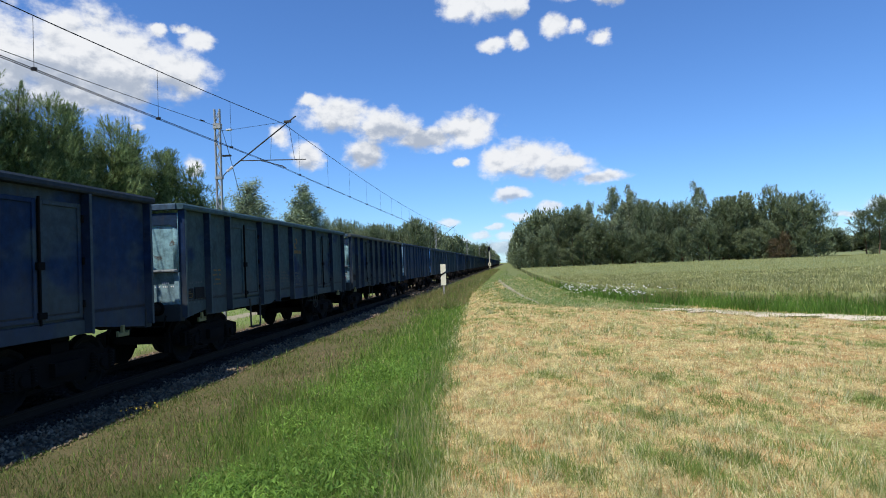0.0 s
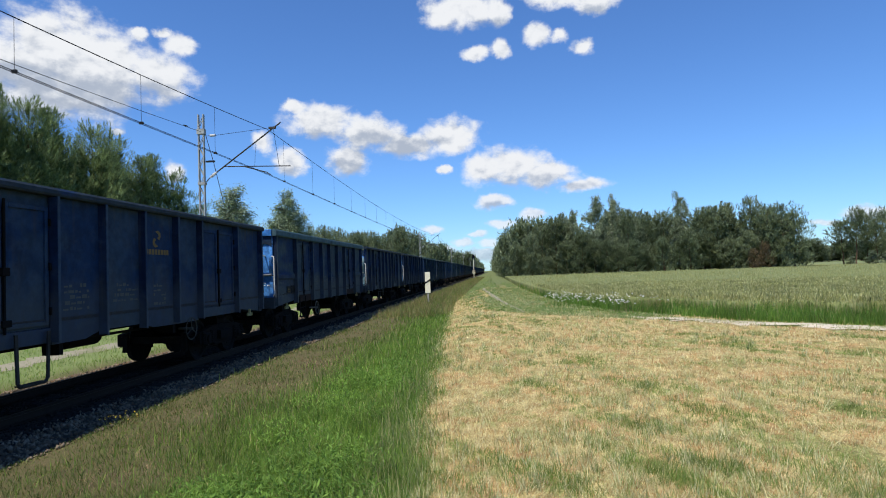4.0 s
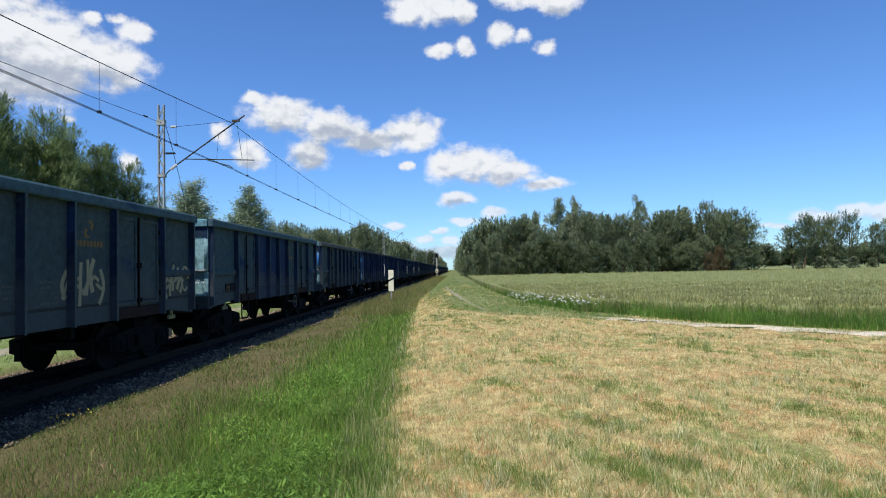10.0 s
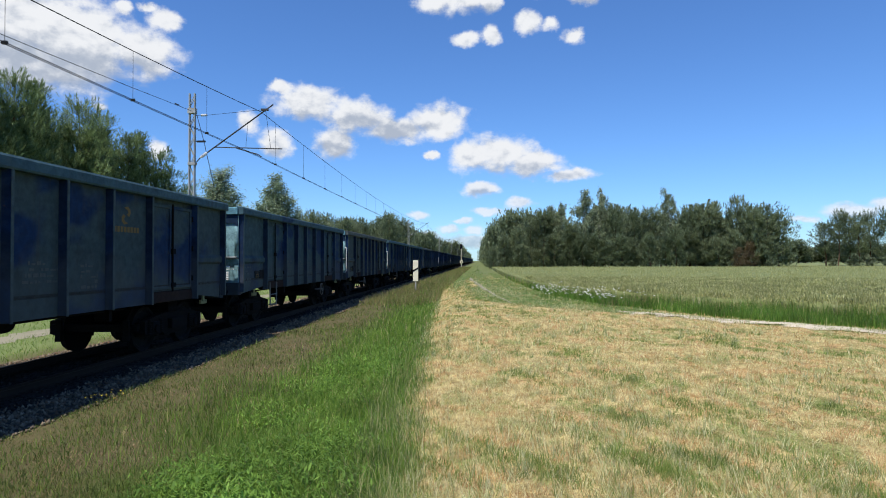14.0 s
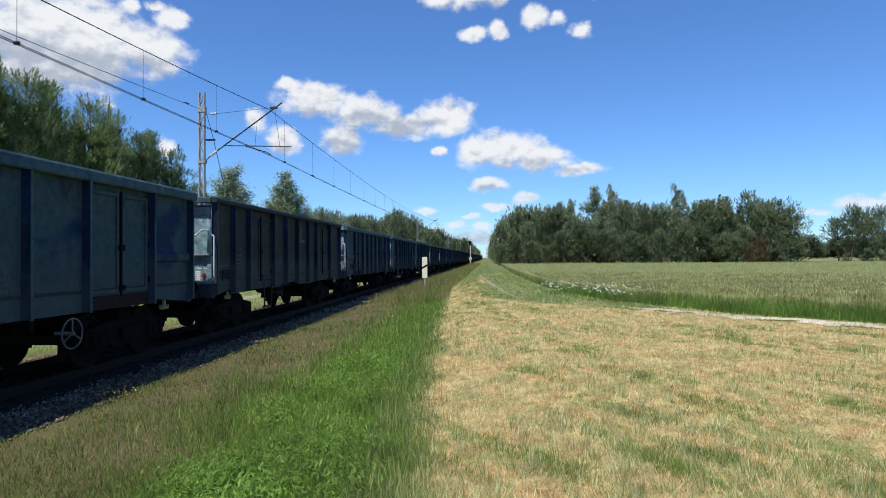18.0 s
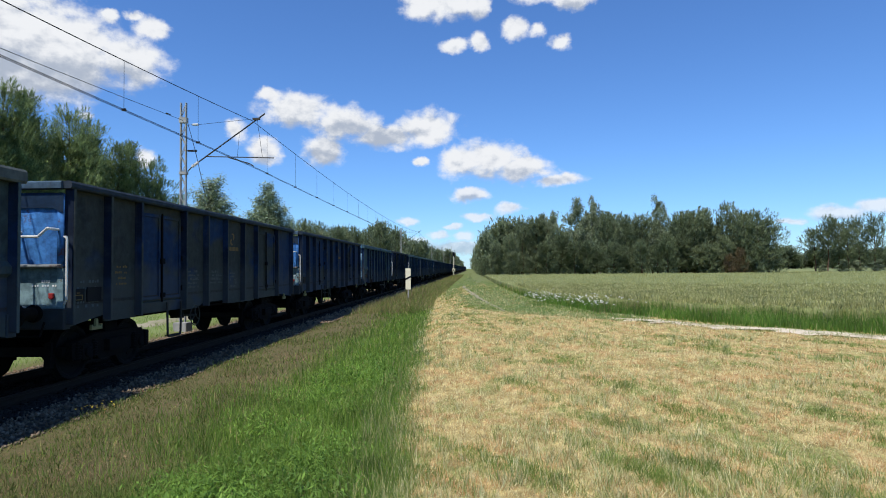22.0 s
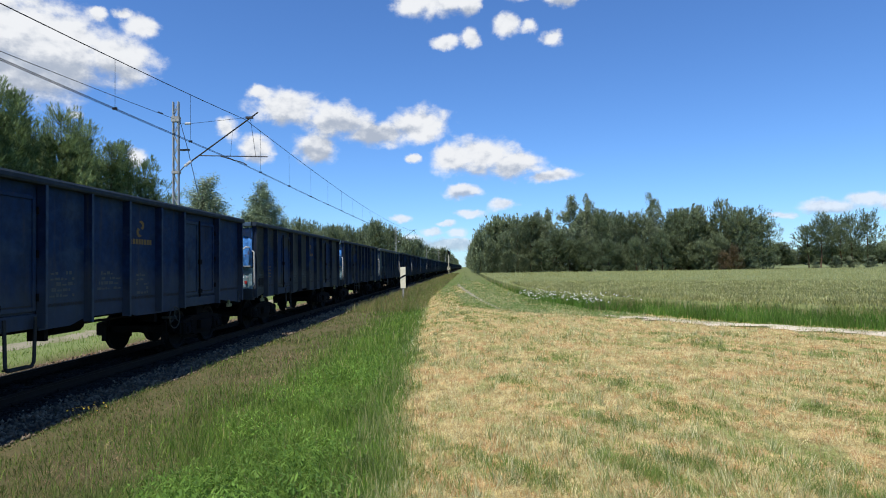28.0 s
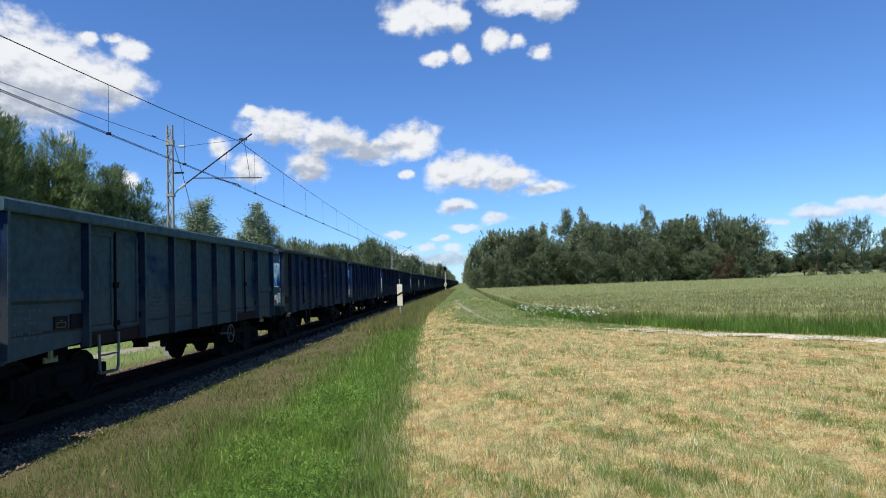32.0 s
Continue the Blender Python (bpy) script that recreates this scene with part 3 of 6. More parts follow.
# ---- railway track ----
def build_track():
    track = thing("railway_track", "single railway track on grey stone ballast", "railway track", kind="structure")
    bm = bmesh.new()
    c = TRACK_X
    outline = [(c - 2.35, -0.8), (c - 2.3, -0.60), (c - 1.75, -0.49), (c + 1.75, -0.49), (c + 2.28, -0.52), (c + 2.42, -0.8)]
    ys = [-120, -30] + [y * 2 for y in range(-14, 40)] + [100, 200, 400, 900]
    rings = [[bm.verts.new((a, y, b)) for a, b in outline] for y in ys]
    for one, two in zip(rings, rings[1:]):
        for i in range(len(outline) - 1):
            bm.faces.new((one[i], one[i + 1], two[i + 1], two[i]))
    link("ballast_bed", finish("ballast_bed", bm, BALLAST), track)
    for side in (-1, 1):
        bm = bmesh.new()
        r = c + side * 0.7535
        head = [(-0.07, -0.172), (0.07, -0.172), (0.07, -0.160), (0.012, -0.145), (0.012, -0.045), (0.036, -0.035), (0.036, -0.004), (0.028, 0.0),
                (-0.028, 0.0), (-0.036, -0.004), (-0.036, -0.035), (-0.012, -0.045), (-0.012, -0.145), (-0.07, -0.160)]
        add_prism(bm, [(r + a, RAIL_Z + b) for a, b in head], "y", -120, 900)
        link("rail", finish("rail", bm, RAIL_STEEL), track, "brown steel rail")

    def sleeper(bm):
        add_prism(bm, [(-0.15, -0.2), (0.15, -0.2), (0.11, 0.0), (-0.11, 0.0)], "x", -1.3, 1.3)
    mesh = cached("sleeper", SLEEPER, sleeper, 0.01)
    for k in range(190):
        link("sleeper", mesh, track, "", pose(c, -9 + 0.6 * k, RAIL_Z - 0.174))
    return track


TRACK = build_track()

# the cloud layer, far behind everything
def build_clouds():
    az = np.radians(np.arange(-62, 62.1, 2))
    el = np.radians(np.arange(-1, 40.1, 1.5))
    a, e = np.meshgrid(az, el)
    r = 3600
    verts = np.stack([r * np.sin(a) * np.cos(e), r * np.cos(a) * np.cos(e), r * np.sin(e)], -1).reshape(-1, 3)
    n = len(az)
    i = (np.arange(len(el) - 1)[:, None] * n + np.arange(n - 1)[None]).ravel()
    mesh = from_arrays("cloud_backdrop", verts, np.stack([i, i + n, i + n + 1, i + 1], 1), CLOUDS.material())
    ob = new("cloud_backdrop", mesh)
    ob.location = (0, 0, 1.7)
    return tagged(ob, "white fair-weather clouds drifting in a blue sky", "clouds", kind="structure")


BACKDROP = build_clouds()


# ---- wagons ----
LB = 12.89          # body length
PITCH = 14.04       # from wagon to wagon
WHEEL_R = 0.50
WAGONS = []
WHEELS = {}
POSTS = {"A": (0.07, 2.06, 4.02, 5.35, 6.56, 7.83, 9.19, 11.21, 12.82), "B": (0.07, 1.16, 2.22, 4.20, 5.42, 6.66, 7.95, 9.05, 11.10, 12.82)}
DOORS = {"A": (1, 6), "B": (2, 7)}   # the bay that holds a pair of door leaves, by its first post


def wagon_meshes():
    """Shapes that wagons share; the side towards the field is at +x."""
    rim = {"A": (3.05, 3.26), "B": (3.12, 3.25)}
    for kind in "AB":
        lo, hi = rim[kind]
        cached("side_rim" + kind, PAINT, lambda bm: add_prism(bm, [(1.27, lo), (1.49, lo), (1.51, lo + 0.03), (1.51, hi - 0.04), (1.48, hi), (1.27, hi)], "y", -0.06, LB + 0.06))
        cached("end_rim" + kind, PAINT_END, lambda bm: add_prism(bm, [(-0.11, lo), (0.09, lo), (0.09, hi - 0.004), (-0.09, hi - 0.004), (-0.11, hi - 0.03)], "x", -1.355, 1.355))
        cached("post" + kind, PAINT, lambda bm: add_prism(bm, [(1.342, -0.050), (1.478, -0.022), (1.478, 0.022), (1.342, 0.050)], "z", 0.80, lo + 0.002), 0.006)
        cached("post_cap" + kind, PAINT, lambda bm: add_box(bm, 1.481, 1.494, -0.030, 0.030, 0.79, lo + 0.002), 0.005)
        for i, (a, b) in enumerate(zip(POSTS[kind], POSTS[kind][1:])):
            door = i in DOORS[kind]
            end_bay = i in (0, len(POSTS[kind]) - 2)
            low = 1.04 if door else (0.74 if end_bay else 0.80 if kind == "A" else 0.88 if i == 4 else 0.76)

            def panel(bm):
                if door:
                    add_box(bm, 1.33, 1.372, a, b, low, lo + 0.002)
                else:
                    tail = 0.16 if end_bay else 0.0
                    bend = [(a, low + (0 if i == 0 else tail)), (b, low + (tail if i == 0 else 0)), (b, lo + 0.002), (a, lo + 0.002)]
                    if kind == "B" and i in (3, 5):
                        bend[1 if i == 3 else 0] = (b if i == 3 else a, 0.88)
                        bend.insert(1, (a + 0.8, low + 0.01) if i == 3 else (b - 0.8, low + 0.01))
                    add_prism(bm, bend, "x", 1.36, 1.40)
                    if end_bay and kind == "A":
                        y0, y1 = (a + 0.02, b - 0.06) if i == 0 else (a + 0.06, b - 0.02)
                        add_prism(bm, [(1.398, 1.62), (1.46, 1.68), (1.46, 1.79), (1.398, 1.87)], "y", y0, y1)
            cached("side_panel%s%d" % (kind, i), PAINT, panel)
            if door:
                mid = (a + b) / 2

                def leaf(bm, y0, y1):
                    for r in ((y0, y0 + 0.07, 1.08, 2.94), (y1 - 0.07, y1, 1.08, 2.94), (y0 + 0.07, y1 - 0.07, 1.08, 1.15), (y0 + 0.07, y1 - 0.07, 2.87, 2.94)):
                        add_box(bm, 1.374, 1.425, *r)
                    add_box(bm, 1.374, 1.392, y0 + 0.05, y1 - 0.05, 1.13, 2.89)
                cached("door_leaf%s%d0" % (kind, i), PAINT, lambda bm: leaf(bm, a + 0.09, mid - 0.035), 0.006)
                cached("door_leaf%s%d1" % (kind, i), PAINT, lambda bm: leaf(bm, mid + 0.035, b - 0.09), 0.006)

                def lock(bm):
                    add_rod(bm, (1.44, mid, 1.02), (1.44, mid, 2.98), 0.022)
                    add_box(bm, 1.42, 1.48, mid - 0.07, mid + 0.07, 1.86, 1.98)
                    add_box(bm, 1.40, 1.46, mid - 0.05, mid + 0.12, 1.12, 1.22)
                cached("lock_bar%s%d" % (kind, i), STEEL_DARK, lock, 0.005)
                cached("door_sill%s%d" % (kind, i), RUST_SILL if kind == "A" else PAINT, lambda bm: add_box(bm, 1.33, 1.415, a + 0.02, b - 0.02, 0.80, 1.035), 0.01)


        def far_side(bm):
            add_box(bm, -1.40, -1.36, 0.0, LB, 0.80, lo + 0.002)
            for y in POSTS[kind]:
                add_box(bm, -1.475, -1.398, y - 0.06, y + 0.06, 0.80, lo + 0.002)
            add_box(bm, -1.51, -1.36, -0.06, LB + 0.06, lo, hi)
        cached("far_side" + kind, PAINT, far_side)

        def far_body(bm):
            for s in (-1, 1):
                add_box(bm, min(s * 1.36, s * 1.40), max(s * 1.36, s * 1.40), 0, LB, 0.80, lo)
            for y in (0.0, LB - 0.04):
                add_box(bm, -1.36, 1.36, y, y + 0.04, 0.74, lo)
        cached("far_body" + kind, PAINT, far_body)

    cached("hinge", STEEL_DARK, lambda bm: add_rod(bm, (0, 0, -0.06), (0, 0, 0.06), 0.022))

    def end_panel_low(bm):
        add_box(bm, -1.355, 1.355, 0.0, 0.045, 1.08, 1.762)
        for x in (-1.30, 1.30):
            add_box(bm, x - 0.055, x + 0.055, -0.03, 0.0, 1.08, 1.758)
    cached("end_panel_low", PAINT_END, end_panel_low)

    def end_panel_high(bm):
        n, k = 18, 8
        rng = random.Random(5)
        grid = [[bm.verts.new((-1.355 + 2.71 * i / n, -0.03 * math.sin(math.pi * j / k) * rng.uniform(0.1, 1.0), 1.80 + 1.24 * j / k)) for i in range(n + 1)] for j in range(k + 1)]
        for j in range(k):
            for i in range(n):
                bm.faces.new((grid[j][i], grid[j][i + 1], grid[j + 1][i + 1], grid[j + 1][i]))
        back = [bm.verts.new(p) for p in ((-1.355, 0.04, 1.80), (1.355, 0.04, 1.80), (1.355, 0.04, 3.04), (-1.355, 0.04, 3.04))]
        bm.faces.new(back)
        for x in (-1.30, 1.30):
            add_box(bm, x - 0.055, x + 0.055, -0.035, 0.0, 1.84, 3.03)
    cached("end_panel_high", PAINT_END, end_panel_high, 0.0, True)
    cached("end_beam", PAINT_END, lambda bm: add_prism(bm, [(0.02, 1.762), (-0.13, 1.775), (-0.14, 1.80), (-0.13, 1.82), (0.02, 1.84)], "x", -1.32, 1.32), 0.008)
    # added navy plate: dark paint plus the end rim's shadow, arched corners included
    def rim_shade(bm):
        add_prism(bm, [(-1.352, 3.048), (-1.352, 2.70), (-1.27, 2.74), (-1.18, 2.79), (1.18, 2.79), (1.27, 2.74), (1.352, 2.70), (1.352, 3.048)], "y", -0.05, -0.036)
    cached("end_top_rail", PAINT, rim_shade)
    cached("headstock", PAINT, lambda bm: add_prism(bm, [(-0.05, 0.72), (0.14, 0.72), (0.14, 1.075), (-0.05, 1.075)], "x", -1.38, 1.38), 0.012)
    cached("floor", GRIT, lambda bm: add_box(bm, -1.35, 1.35, 0.06, LB - 0.06, 1.12, 1.18))

    def sole(bm):
        for s in (-1, 1):
            add_box(bm, s * 1.20 - 0.06, s * 1.20 + 0.06, 0.14, LB - 0.14, 0.84, 1.115)
        add_box(bm, -0.24, 0.24, 0.14, LB - 0.14, 0.80, 1.115)
        for y in (2.0, 3.9, 5.4, 7.4, 9.0, 10.9):
            add_box(bm, -1.14, 1.14, y - 0.08, y + 0.08, 0.88, 1.112)
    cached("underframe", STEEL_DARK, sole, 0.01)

    def gear(bm):
        add_rod(bm, (0.45, 5.6, 0.72), (0.45, 6.5, 0.72), 0.2, None, 14)
        add_rod(bm, (-0.5, 6.9, 0.70), (-0.5, 7.7, 0.70), 0.16, None, 14)
        add_path(bm, [(0.1, 3.2, 0.62), (0.1, 9.8, 0.62)], 0.025)
        add_path(bm, [(1.1, 4.0, 0.78), (1.1, 8.8, 0.74)], 0.02)
        for y in (4.6, 8.2):
            add_box(bm, 0.9, 1.2, y - 0.05, y + 0.05, 0.55, 0.84)
        add_path(bm, [(0.45, 6.05, 0.9), (0.45, 6.05, 0.6)], 0.05)
    cached("brake_gear", STEEL_DARK, gear)

    def bogie(bm):
        for s in (-1, 1):
            x = s * 1.0
            add_prism(bm, [(-1.30, 0.42), (-1.30, 0.70), (-0.60, 0.82), (0.60, 0.82), (1.30, 0.70), (1.30, 0.42), (1.12, 0.38), (0.74, 0.56), (0.48, 0.32), (-0.48, 0.32), (-0.74, 0.56), (-1.12, 0.38)],
                      "x", x - 0.07, x + 0.07)
            for y in (-1.14, -0.68, 0.68, 1.14):
                for c in range(6):
                    add_rod(bm, (s * 1.06, y, 0.40 + 0.05 * c), (s * 1.06, y, 0.425 + 0.05 * c), 0.075, None, 10)
                add_rod(bm, (s * 1.06, y, 0.38), (s * 1.06, y, 0.72), 0.05, None, 8)
            add_box(bm, s * 1.12 - 0.06, s * 1.12 + 0.06, -0.34, 0.34, 0.46, 0.68)
        add_box(bm, -1.0, 1.0, -0.20, 0.20, 0.56, 1.0)
        for y in (-1.34, 1.34):
            add_box(bm, -0.95, 0.95, y - 0.05, y + 0.05, 0.48, 0.64)
        add_rod(bm, (0, 0, 0.9), (0, 0, 1.16), 0.28, None, 16)
        for s in (-1, 1):
            add_box(bm, s * 0.86 - 0.14, s * 0.86 + 0.14, -0.22, 0.22, 0.98, 1.14)
        for y in (-0.40, 0.40, -1.46, 1.46):
            for s in (-1, 1):
                add_prism(bm, [(y - 0.05, 0.28), (y + 0.05, 0.28), (y + 0.03, 0.74), (y - 0.03, 0.74)], "x", s * 0.75 - 0.06, s * 0.75 + 0.06)
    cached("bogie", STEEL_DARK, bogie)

    def wheelset(bm):
        for s in (-1, 1):
            prof = [(0.68, 0.33), (0.69, 0.527), (0.72, 0.502), (0.815, 0.498), (0.815, 0.435), (0.77, 0.39), (0.77, 0.15), (0.80, 0.10)]
            add_lathe(bm, [(s * a, r) for a, r in prof], (0, 0, 0), "x", 14)
        add_rod(bm, (-0.95, 0, 0), (0.95, 0, 0), 0.075, None, 12)
        for s in (-1, 1):
            for a in range(4):
                t = a * math.pi / 2
                add_rod(bm, (s * 0.77, 0.27 * math.cos(t), 0.27 * math.sin(t)), (s * 0.79, 0.27 * math.cos(t), 0.27 * math.sin(t)), 0.03, None, 6)
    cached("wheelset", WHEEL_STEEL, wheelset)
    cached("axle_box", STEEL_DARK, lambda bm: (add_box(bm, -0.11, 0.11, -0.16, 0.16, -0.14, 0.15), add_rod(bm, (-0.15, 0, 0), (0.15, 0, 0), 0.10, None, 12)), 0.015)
    cached("buffer_body", STEEL_DARK, lambda bm: add_lathe(bm, [(0.0, 0.15), (-0.05, 0.15), (-0.06, 0.11), (-0.36, 0.10), (-0.38, 0.08), (-0.52, 0.08)], (0, 0, 0), "y", 18))
    cached("buffer_head", WHEEL_STEEL, lambda bm: add_lathe(bm, [(-0.50, 0.09), (-0.53, 0.21), (-0.55, 0.225), (-0.57, 0.20), (-0.575, 0.02)], (0, 0, 0), "y", 20))

    def coupling(bm):
        add_prism(bm, [(-0.05, 0.98), (-0.34, 1.0), (-0.42, 0.95), (-0.40, 0.88), (-0.30, 0.90), (-0.05, 0.90)], "x", -0.04, 0.04)
        add_path(bm, [(-0.06, -0.36, 0.92), (-0.09, -0.52, 0.66), (0.09, -0.52, 0.66), (0.06, -0.36, 0.92)], 0.022)
        add_rod(bm, (-0.14, -0.55, 0.70), (0.14, -0.55, 0.70), 0.035)
    cached("coupling", STEEL_DARK, coupling)
    cached("brake_hose", STEEL_DARK, lambda bm: add_path(bm, [(0.35, -0.02, 0.86), (0.37, -0.16, 0.78), (0.38, -0.28, 0.60), (0.36, -0.38, 0.50), (0.32, -0.46, 0.56)], 0.025))

    def step(bm, d=0.0, rung=True, low=0.25):
        y0, y1 = 2.44 + d, 3.04 + d
        for y, out in ((y0, -0.03), (y1, 0.03)):
            add_prism(bm, [(y + out - 0.028, 1.0), (y - 0.028, low + 0.06), (y + 0.028, low + 0.06), (y + out + 0.028, 1.0)], "x", 1.42, 1.445)
        add_path(bm, [(1.43, y0, low + 0.07), (1.43, y0 + 0.05, low + 0.01), (1.43, y1 - 0.05, low + 0.01), (1.43, y1, low + 0.07)], 0.026)
        if rung:
            add_path(bm, [(1.43, y0, 0.60), (1.43, y1, 0.60)], 0.018)
        add_box(bm, 1.34, 1.47, y0 + 0.05, y1 - 0.05, low + 0.005, low + 0.03)
    cached("step_ladder", STEEL_DARK, step)
    cached("step_ladder_pale", STEP_GREY, step)
    cached("step_ladder_B", STEP_DULL, lambda bm: step(bm, 0.95, False, 0.22))

    def handwheel(bm):
        n, r = 28, 0.245
        pts = [(0, r * math.cos(2 * math.pi * i / n), r * math.sin(2 * math.pi * i / n)) for i in range(n + 1)]
        add_path(bm, pts, 0.014, 6)
        for a in (math.pi / 2, math.pi * 7 / 6, math.pi * 11 / 6):
            add_rod(bm, (0, 0, 0), (0, r * math.cos(a), r * math.sin(a)), 0.012)
        add_rod(bm, (-0.30, 0, 0), (0.03, 0, 0), 0.03)
    cached("handwheelA", STEP_GREY, handwheel)
    cached("handwheelB", WHEEL_GREY, handwheel)

    def hook(bm):
        add_prism(bm, [(-0.03, 0.20), (0.03, 0.20), (0.03, 0.06), (0.12, 0.05), (0.13, 0.10), (0.16, 0.10), (0.16, 0.0), (-0.16, 0.0), (-0.16, 0.10), (-0.13, 0.10), (-0.12, 0.05), (-0.03, 0.06)], "x", 0.0, 0.05)
    cached("rope_hook", HOOK_YELLOW, hook, 0.006)

    def railing(bm):
        y = -0.27
        add_path(bm, [(0.60, 0.0, 2.38), (0.60, y, 2.38), (0.66, y, 2.40), (0.72, y, 2.29), (1.08, y, 2.29), (1.24, y, 2.43), (1.27, y, 2.42), (1.27, 0.0, 2.42)], 0.022)
        add_path(bm, [(0.70, y, 2.30), (0.70, y, 1.16), (0.70, -0.04, 1.10)], 0.018)
        add_path(bm, [(1.33, 0.0, 2.30), (1.42, -0.05, 2.29), (1.43, -0.05, 2.24), (1.43, -0.05, 1.24), (1.38, -0.03, 1.16)], 0.02)
    cached("platform_railingB", RAIL_WHITE, railing)

    def straight_railing(bm):
        y = -0.30
        add_path(bm, [(0.46, -0.01, 2.40), (0.46, y, 2.43), (1.08, y, 2.43), (1.12, y + 0.04, 2.42), (1.12, -0.01, 2.40)], 0.020)
        add_path(bm, [(0.52, y, 2.43), (0.52, y, 1.16), (0.52, -0.04, 1.10)], 0.018)
        add_path(bm, [(0.36, y, 1.20), (0.62, y, 1.20)], 0.018)
        add_path(bm, [(1.30, -0.01, 2.40), (1.40, -0.06, 2.38), (1.41, -0.06, 2.32), (1.41, -0.06, 1.20), (1.36, -0.03, 1.12)], 0.020)
    cached("platform_railingA", RAIL_WHITE, straight_railing)

    def grab(bm):
        add_path(bm, [(0.55, -0.04, 2.28), (0.55, -0.2, 2.28), (0.72, -0.22, 2.26), (0.74, -0.22, 2.18), (0.74, -0.22, 1.26), (0.7, -0.2, 1.2), (0.66, -0.05, 1.18)], 0.02)
    cached("grab_rail", STEEL_DARK, grab)
    cached("end_step", STEEL_DARK, lambda bm: add_path(bm, [(0.55, -0.05, 0.85), (0.55, -0.16, 0.62), (1.05, -0.16, 0.62), (1.05, -0.05, 0.85)], 0.018))
    cached("end_bracket", LAMP_RED, lambda bm: add_prism(bm, [(-0.04, 0.06), (0.04, 0.06), (0.04, -0.02), (0.0, -0.05), (-0.04, -0.02)], "y", -0.05, 0.0), 0.006)

    def bars(bm, rows, x=None):
        for a, b, z, h in rows:
            if x is None:
                add_box(bm, a, b, -0.004, 0.0, z, z + h)
            else:
                add_box(bm, x, x + 0.004, a, b, z, z + h)
    cached("end_marking", MARK_SUNLIT, lambda bm: bars(bm, [(-0.07 + 0.04 * i, -0.045 + 0.04 * i, 1.52, 0.04) for i in range(4)] + [(-0.24 + 0.045 * i, -0.215 + 0.045 * i, 1.45, 0.032) for i in range(11) if i not in (3, 7)]))
    cached("end_table", MARK_SUNLIT, lambda bm: bars(bm, [(-0.22 + 0.16 * i, -0.08 + 0.16 * i, 1.16 + 0.05 * j, 0.035) for i in range(3) for j in range(5)]))

    def number_bars(bm):
        rng = random.Random(3)
        y = 0.18
        while y < 0.95:
            w = rng.uniform(0.03, 0.07)
            for z in (1.06, 1.14, 1.30, 1.38, 1.50):
                if rng.random() < 0.7:
                    add_box(bm, 1.401, 1.404, y, y + w, z, z + rng.uniform(0.03, 0.055))
            y += w + 0.025
    cached("number_marking", MARK_SHADED, number_bars)

    def tare_bars(bm):
        rng = random.Random(8)
        for j in range(4):
            y = 1.48 + 0.05 * (j % 2)
            while y < 1.86:
                w = rng.uniform(0.02, 0.05)
                if rng.random() < 0.8:
                    add_box(bm, 1.401, 1.404, y, y + w, 1.44 + 0.11 * j, 1.44 + 0.11 * j + rng.uniform(0.03, 0.05))
                y += w + 0.02
    cached("tare_marking", MARK_YELLOW, tare_bars)
    def load_bars(bm):
        rng = random.Random(14)
        for y0, y1, z0, rows in ((4.30, 4.95, 1.28, 5), (5.62, 6.40, 1.36, 4), (6.95, 7.45, 1.22, 5)):
            for r in range(rows):
                y = y0 + rng.uniform(0, 0.06)
                while y < y1:
                    w = rng.uniform(0.04, 0.16)
                    if rng.random() < 0.82:
                        add_box(bm, 1.401, 1.404, y, min(y + w, y1), z0 + 0.095 * r, z0 + 0.095 * r + rng.choice((0.03, 0.045, 0.06)))
                    y += w + 0.03
    cached("load_marking", MARK_DULL, load_bars)
    cached("plate_holder", PLATE_BLACK, lambda bm: (add_box(bm, 1.40, 1.425, 1.38, 1.80, 1.16, 1.42), add_box(bm, 1.402, 1.428, 0.95, 1.30, 1.18, 1.40)), 0.006)
    cached("plate_text", MARK_YELLOW, lambda bm: (add_box(bm, 1.427, 1.432, 1.0, 1.24, 1.20, 1.215), add_box(bm, 1.427, 1.432, 1.0, 1.24, 1.28, 1.295), add_box(bm, 1.427, 1.432, 1.0, 1.015, 1.215, 1.28),
                                                  add_box(bm, 1.427, 1.432, 1.225, 1.24, 1.215, 1.28), add_box(bm, 1.427, 1.432, 1.08, 1.16, 1.32, 1.335)))

    def emblem(bm):
        for turn in (0, math.pi):
            c, d = math.cos(turn), math.sin(turn)
            curl = [(0.02, 0.02), (0.10, -0.02), (0.15, 0.05), (0.14, 0.13), (0.06, 0.18), (-0.06, 0.15), (0.05, 0.11), (0.08, 0.06)]
            add_prism(bm, [(0.07 + c * a - d * b, 2.60 + d * a + c * b) for a, b in curl], "x", 1.401, 1.405)
        for i in range(8):
            add_box(bm, 1.401, 1.405, -0.33 + 0.11 * i, -0.25 + 0.11 * i, 2.27, 2.38)
    cached("operator_emblem", MARK_YELLOW, emblem)

    def stroke(bm, pts, w, lift):
        left, right = [], []
        for i, (y, z) in enumerate(pts):
            (ya, za), (yb, zb) = pts[max(i - 1, 0)], pts[min(i + 1, len(pts) - 1)]
            d = Vector((yb - ya, zb - za)).normalized() * (w / 2)
            left.append((y - d.y, z + d.x))
            right.append((y + d.y, z - d.x))
        for i in range(len(pts) - 1):
            corners = [bm.verts.new((1.402 + lift, *p)) for p in (left[i], left[i + 1], right[i + 1], right[i])]
            back = [bm.verts.new((1.400, v.co.y, v.co.z)) for v in corners]
            bm.faces.new(corners)
